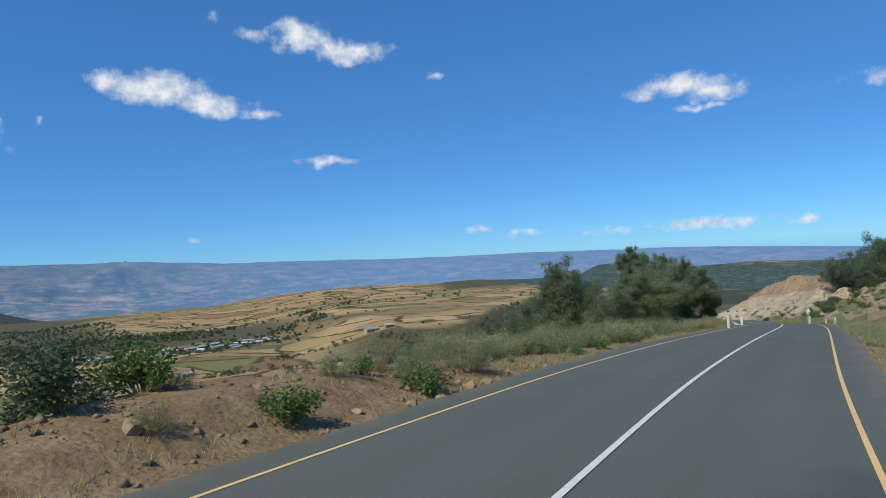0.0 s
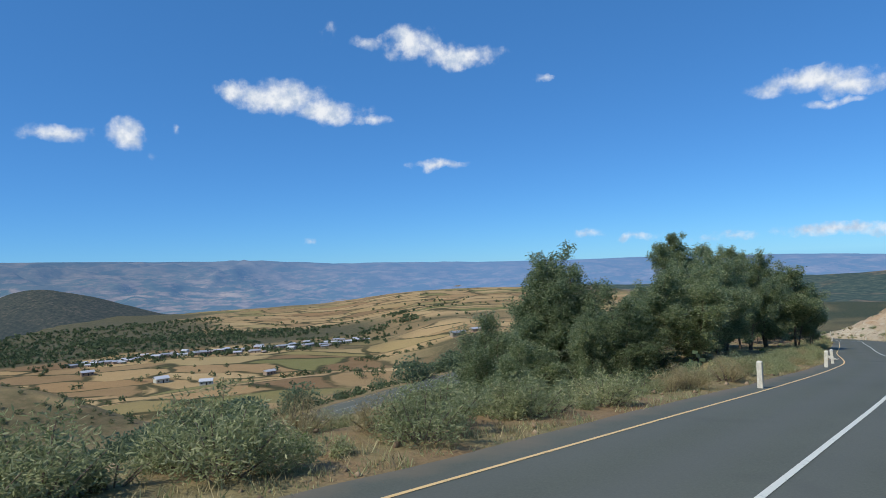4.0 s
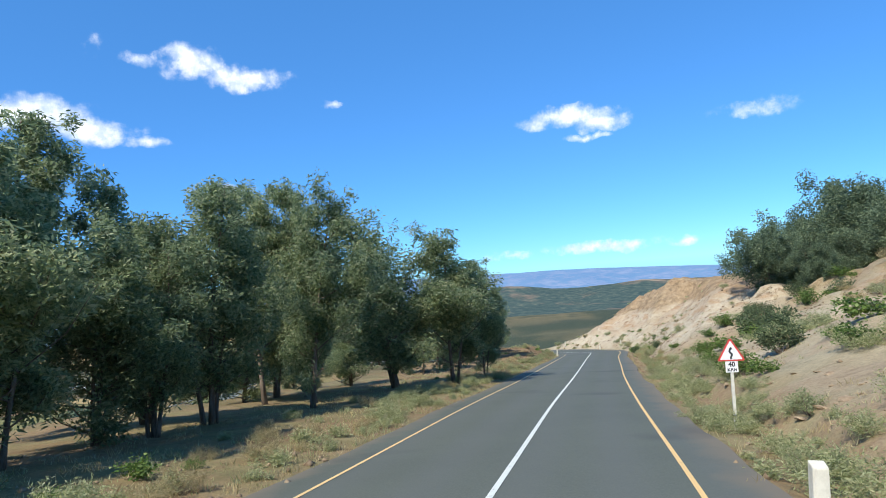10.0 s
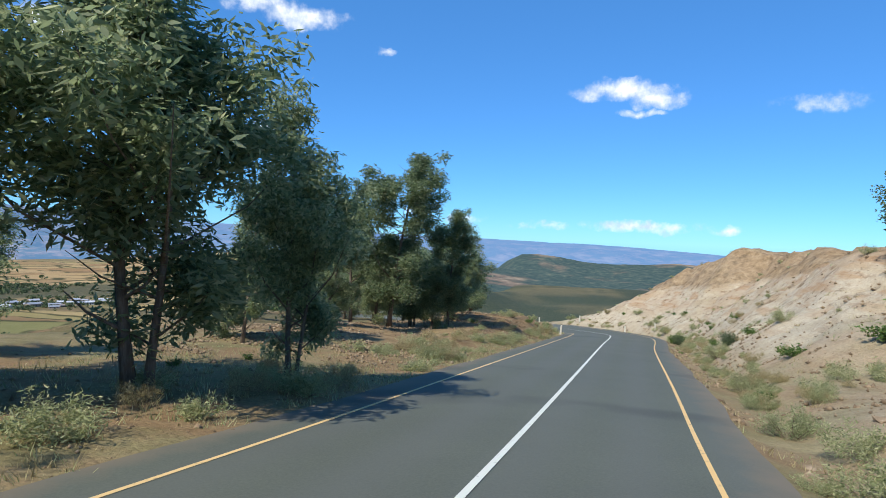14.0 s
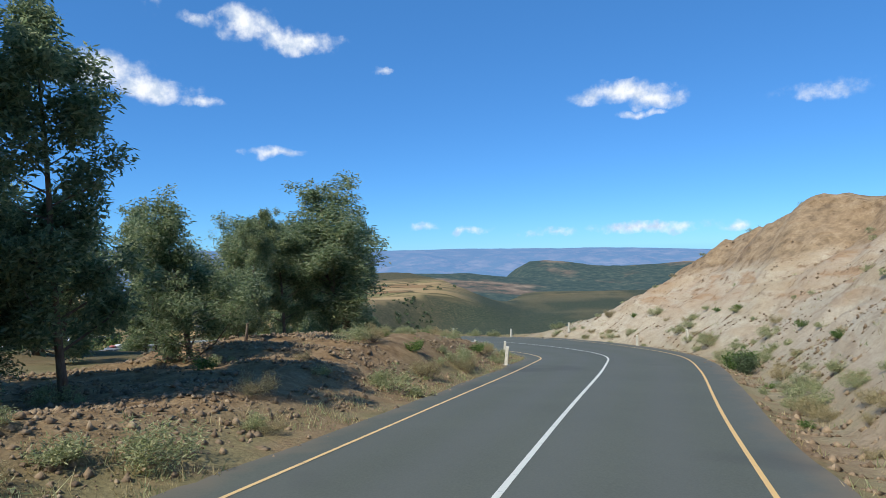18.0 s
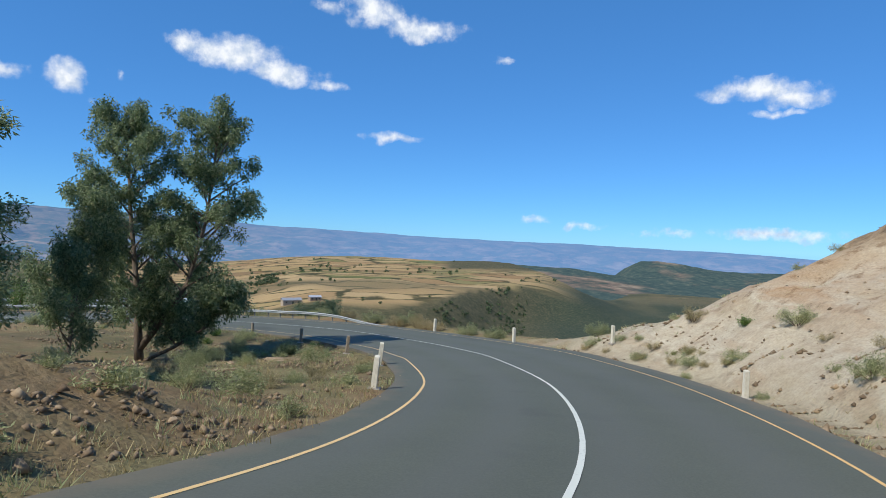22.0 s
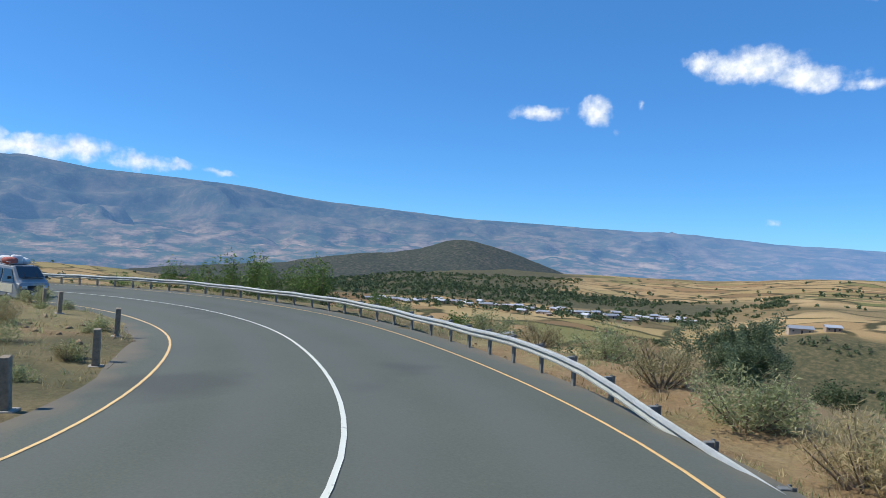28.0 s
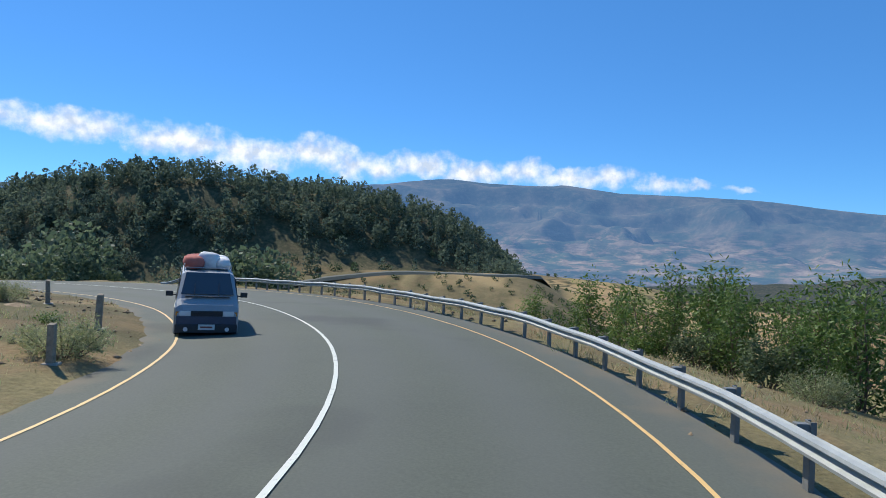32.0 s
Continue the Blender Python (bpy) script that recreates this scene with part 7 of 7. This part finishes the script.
def make_grass():
    """Tufts of dry grass along the verges."""
    rng = np.random.default_rng(12)
    n = 34000
    i = rng.integers(int(np.argmin(np.abs(ARC + 8))), len(LINE) - 330 + 60, n)
    left = rng.random(n) < 0.62
    e = 1.0 + 9.0 * rng.random(n) ** 1.6
    o = np.where(left, -LINE[i, 3] - e, LINE[i, 4] + e)
    p = LINE[i, :2] + SIDE[i] * o[:, None] + rng.normal(0, 0.4, (n, 2))
    d = nearest(p[:, 0], p[:, 1], 0, len(LINE))
    wide = np.where(d[2] < 0, LINE[d[1], 3], LINE[d[1], 4])
    k = (d[0] > wide + 1.0) & (rough(p[:, 0], p[:, 1], 3.0, 3) > -0.12) & ~((d[2] > 0) & (ARC[d[1]] > 118) & (ARC[d[1]] < 200) & (rng.random(n) < 0.6))
    k &= ~((ARC[d[1]] > 200) & (d[2] < 0) & (rng.random(n) < 0.72))
    k &= ~((ARC[d[1]] < 22) & (d[2] < -5.6) & (rng.random(n) < 0.85))
    k &= ~((ARC[d[1]] > 134) & (ARC[d[1]] < 180) & (d[2] < -6.0) & (rng.random(n) < 0.92))
    p = p[k]
    z = ground(p[:, 0], p[:, 1])
    m = len(p)
    per = 9
    j = np.repeat(np.arange(m), per)
    base = np.stack([p[j, 0], p[j, 1], z[j]], 1) + np.concatenate([rng.normal(0, 0.10, (m * per, 2)), np.full((m * per, 1), -0.02)], 1)
    high = (0.05 + 0.15 * rng.random(m) ** 1.8)[j] * (0.5 + 0.8 * rng.random(m * per))
    tip = base + np.concatenate([rng.normal(0, 0.45, (m * per, 2)) * high[:, None], high[:, None]], 1)
    side = rng.normal(size=(m * per, 2))
    side /= np.linalg.norm(side, axis=1)[:, None]
    w = np.concatenate([side * (0.006 + 0.008 * rng.random((m * per, 1))), np.zeros((m * per, 1))], 1)
    mid = (base + tip) / 2
    half = rng.random(m)[j] < 0.58
    for sel, mat, label in ((half, STRAW, "dry straw-coloured grass tufts on the verge"), (~half, SHRUB_LEAF, "pale green weeds on the verge")):
        q = np.stack([base[sel] - w[sel], base[sel] + w[sel], tip[sel] + w[sel] * 0.2, tip[sel] - w[sel] * 0.2], 1)
        tagged(new("verge_grass", mesh_quads("verge_grass", q, mat)), label, "grass", kind="stuff")


def stone_mesh(seed, size=1.0):
    bm = bmesh.new()
    bmesh.ops.create_icosphere(bm, subdivisions=1, radius=0.5)
    pick = random.Random(seed)
    cuts = [(Vector((pick.uniform(-1, 1), pick.uniform(-1, 1), pick.uniform(-0.6, 1))).normalized(), pick.uniform(0.24, 0.42)) for k in range(9)]
    for v in bm.verts:
        for n, d in cuts:      # broken flat faces
            over = v.co.dot(n) - d
            if over > 0:
                v.co -= n * over
        v.co *= 1 + 0.45 * noise.noise(v.co * 4.0 + Vector((0, seed, 0)))
        v.co = Vector((v.co.x * 1.45, v.co.y * 1.1, v.co.z * 0.85))
    me = bpy.data.meshes.new("rock")
    bm.to_mesh(me)
    bm.free()
    me.materials.append(STONE)
    return me


def make_stones():
    rng = np.random.default_rng(14)
    shapes = [stone_mesh(k) for k in range(6)]
    # single rocks beside the road
    spots = [(-4.6, 9.2, 0.36), (-3.6, 12.2, 0.29), (-1.9, 12.6, 0.25), (-0.3, 14.6, 0.30), (0.5, 16.2, 0.43), (0.9, 17.0, 0.36), (1.6, 18.4, 0.32), (-0.9, 13.6, 0.36), (2.6, 20.2, 0.25), (23.8, 61.3, 1.0), (23.1, 60.8, 0.7), (24.4, 61.9, 0.6), (22.6, 59.6, 0.35), (23.4, 60.0, 0.3),
             (53.7, 103.9, 0.28), (53.0, 102.2, 0.22), (54.6, 106.2, 0.3), (61.4, 147.3, 0.32), (62.0, 149.0, 0.25), (60.6, 143.9, 0.24), (63.4, 152.2, 0.3), (66.2, 164.6, 0.3), (67.2, 168.8, 0.26), (66.6, 166.2, 0.2), (50.2, 120.6, 0.45), (49.2, 119.9, 0.4), (48.6, 118.2, 0.5), (51.6, 123.0, 0.3), (52.2, 124.4, 0.25),
             (64.6, 125.5, 0.35), (65.0, 128.2, 0.3), (63.8, 123.4, 0.25), (61.0, 117.6, 0.3), (57.4, 110.8, 0.28), (82.0, 186.5, 0.3), (79.4, 191.8, 0.35), (74.8, 195.8, 0.3), (46.2, 214.3, 0.18), (51.2, 211.9, 0.16), (37.2, 201.2, 0.3), (42.2, 201.9, 0.25), (57.8, 178.8, 0.35), (59.4, 175.2, 0.4), (58.0, 160.0, 0.45), (57.4, 156.0, 0.5)]
    for j, (x, y, s) in enumerate(spots):
        s *= 0.62 if s < 0.55 and y > 100 else 1.0
        ob = new("rock", shapes[j % 6])
        ob.matrix_world = Matrix.Translation((x, y, zat(x, y) + 0.10 * s)) @ Matrix.Rotation(rng.random() * 6.28, 4, "Z") @ Matrix.Rotation(rng.normal(0, 0.25), 4, "X")
        ob.scale = (s, s * (0.8 + 0.4 * rng.random()), s * (0.8 + 0.5 * rng.random()))
        tagged(ob, "loose brown rock beside the road", "rock", "loose rocks")
    # flat stones along the ditch
    for j in range(84):
        i = int(np.argmin(np.abs(ARC - (88 + 36 * rng.random()))))
        side = LINE[i, 4] + (1.6 + 0.7 * rng.random() if rng.random() < 0.4 else 3.3 + 2.4 * rng.random() ** 1.5)
        x, y = LINE[i, :2] + SIDE[i] * side
        s = 0.16 + 0.30 * rng.random() ** 2
        ob = new("rock", shapes[j % 6])
        ob.matrix_world = Matrix.Translation((x, y, zat(x, y) + 0.02)) @ Matrix.Rotation(rng.random() * 6.28, 4, "Z") @ Matrix.Rotation(rng.normal(0, 0.2), 4, "X")
        ob.scale = (s * 1.2, s * 0.9, s * 0.4)
        tagged(ob, "flat broken stone beside the roadside ditch", "rock", "loose rocks")
    # pale slabs breaking through inside the bend
    for j in range(46):
        u = rng.random()
        i = int(np.argmin(np.abs(ARC - (196 + 74 * u))))
        x, y = LINE[i, :2] - SIDE[i] * (LINE[i, 3] + 3.2 + 5.5 * rng.random())
        if nearest(np.array([x]), np.array([y]), 0, len(LINE))[0][0] < 6.6:
            continue
        s = 0.3 + 0.55 * rng.random() ** 2
        ob = new("rock", shapes[j % 6])
        ob.matrix_world = Matrix.Translation((x, y, zat(x, y) - 0.02 * s)) @ Matrix.Rotation(rng.random() * 6.28, 4, "Z") @ Matrix.Rotation(rng.normal(0, 0.2), 4, "X")
        ob.scale = (s * 1.3, s, s * 0.35)
        tagged(ob, "flat pale slab of stone in the dry soil", "rock", "loose rocks")
    # rubble: small stones, joined
    n = 11000
    i = rng.integers(int(np.argmin(np.abs(ARC + 8))), len(LINE) - 330 + 60, n)
    left = rng.random(n) < 0.6
    e = 0.5 + 11 * rng.random(n) ** 1.5
    o = np.where(left, -LINE[i, 3] - e, LINE[i, 4] + e)
    p = LINE[i, :2] + SIDE[i] * o[:, None] + rng.normal(0, 0.5, (n, 2))
    d = nearest(p[:, 0], p[:, 1], 0, len(LINE))
    wide = np.where(d[2] < 0, LINE[d[1], 3], LINE[d[1], 4])
    k = (d[0] > wide + 0.45) & (rough(p[:, 0], p[:, 1], 5.0, 3) > -0.20)
    p = p[k]
    # rock debris on the cut and the mound
    x, y = 58 + 45 * rng.random(14000), 95 + 105 * rng.random(14000)
    du, iu, su, _ = nearest(x, y, 0, APEX)
    k = (su > 8) & (su < 42) & (rough(x, y, 6.0, 3) > 0.0)
    p = np.concatenate([p, np.stack([x[k], y[k]], 1)])
    x, y = 40 + 28 * rng.random(95000), 118 + 74 * rng.random(95000)
    du, iu, su, _ = nearest(x, y, 0, APEX)
    k = (su < -5) & (su > -20) & (rough(x, y, 4.0, 3) > -0.12 + 0.16 * ss(160, 176, y))
    p = np.concatenate([p, np.stack([x[k], y[k]], 1)])
    x, y = 38 + 40 * rng.random(16000), 62 + 62 * rng.random(16000)
    du, iu, su, _ = nearest(x, y, 0, APEX)
    k = (su > 5.0) & (su < 20) & (rough(x, y, 5.0, 3) > -0.1)
    p = np.concatenate([p, np.stack([x[k], y[k]], 1)])
    i = rng.integers(int(np.argmin(np.abs(ARC - 126))), int(np.argmin(np.abs(ARC - 206))), 9000)
    q = LINE[i, :2] + SIDE[i] * (LINE[i, 4] + 1.2 + 4.5 * rng.random(9000) ** 1.6)[:, None]
    p = np.concatenate([p, q[rough(q[:, 0], q[:, 1], 3.0, 3) > -0.1]])
    x, y = -14 + 20 * rng.random(5000), -6 + 32 * rng.random(5000)
    du, iu, su, _ = nearest(x, y, 0, APEX)
    k = (su < -5.0) & (su > -13) & (rough(x, y, 3.0, 3) > -0.15)
    p = np.concatenate([p, np.stack([x[k], y[k]], 1)])
    z = ground(p[:, 0], p[:, 1])
    m = len(p)
    s = (0.020 + 0.105 * rng.random(m) ** 4.2) * np.where((p[:, 0] > 68) & (p[:, 1] < 200), 1.2, 1.0)
    octa = np.array([(1, 0, 0), (0, 1, 0), (-1, 0, 0), (0, -1, 0), (0, 0, 0.8), (0.2, 0.1, -0.5)], float)
    tri = np.array([(0, 1, 4), (1, 2, 4), (2, 3, 4), (3, 0, 4), (1, 0, 5), (2, 1, 5), (3, 2, 5), (0, 3, 5)])
    ang = rng.random(m) * 6.283
    v = octa[None] * (0.35 + 1.1 * rng.random((m, 6, 1))) * s[:, None, None]
    ca, sa = np.cos(ang)[:, None], np.sin(ang)[:, None]
    vx, vy = v[..., 0] * ca - v[..., 1] * sa, v[..., 0] * sa + v[..., 1] * ca
    verts = np.stack([vx + p[:, :1], vy + p[:, 1:2], v[..., 2] + z[:, None] + 0.01], -1)
    me = bpy.data.meshes.new("rubble")
    me.vertices.add(m * 6)
    me.vertices.foreach_set("co", verts.astype(np.float32).ravel())
    f = (tri[None] + 6 * np.arange(m)[:, None, None]).reshape(-1, 3).astype(np.int32)
    me.loops.add(f.size)
    me.loops.foreach_set("vertex_index", f.ravel())
    me.polygons.add(len(f))
    me.polygons.foreach_set("loop_start", np.arange(0, f.size, 3, dtype=np.int32))
    me.materials.append(STONE)
    me.update(calc_edges=True)
    tagged(new("rubble", me), "brown stones and rubble strewn over the verge and the cutting", "stones", kind="stuff")


make_woods()
make_scrub()
make_grass()
make_stones()
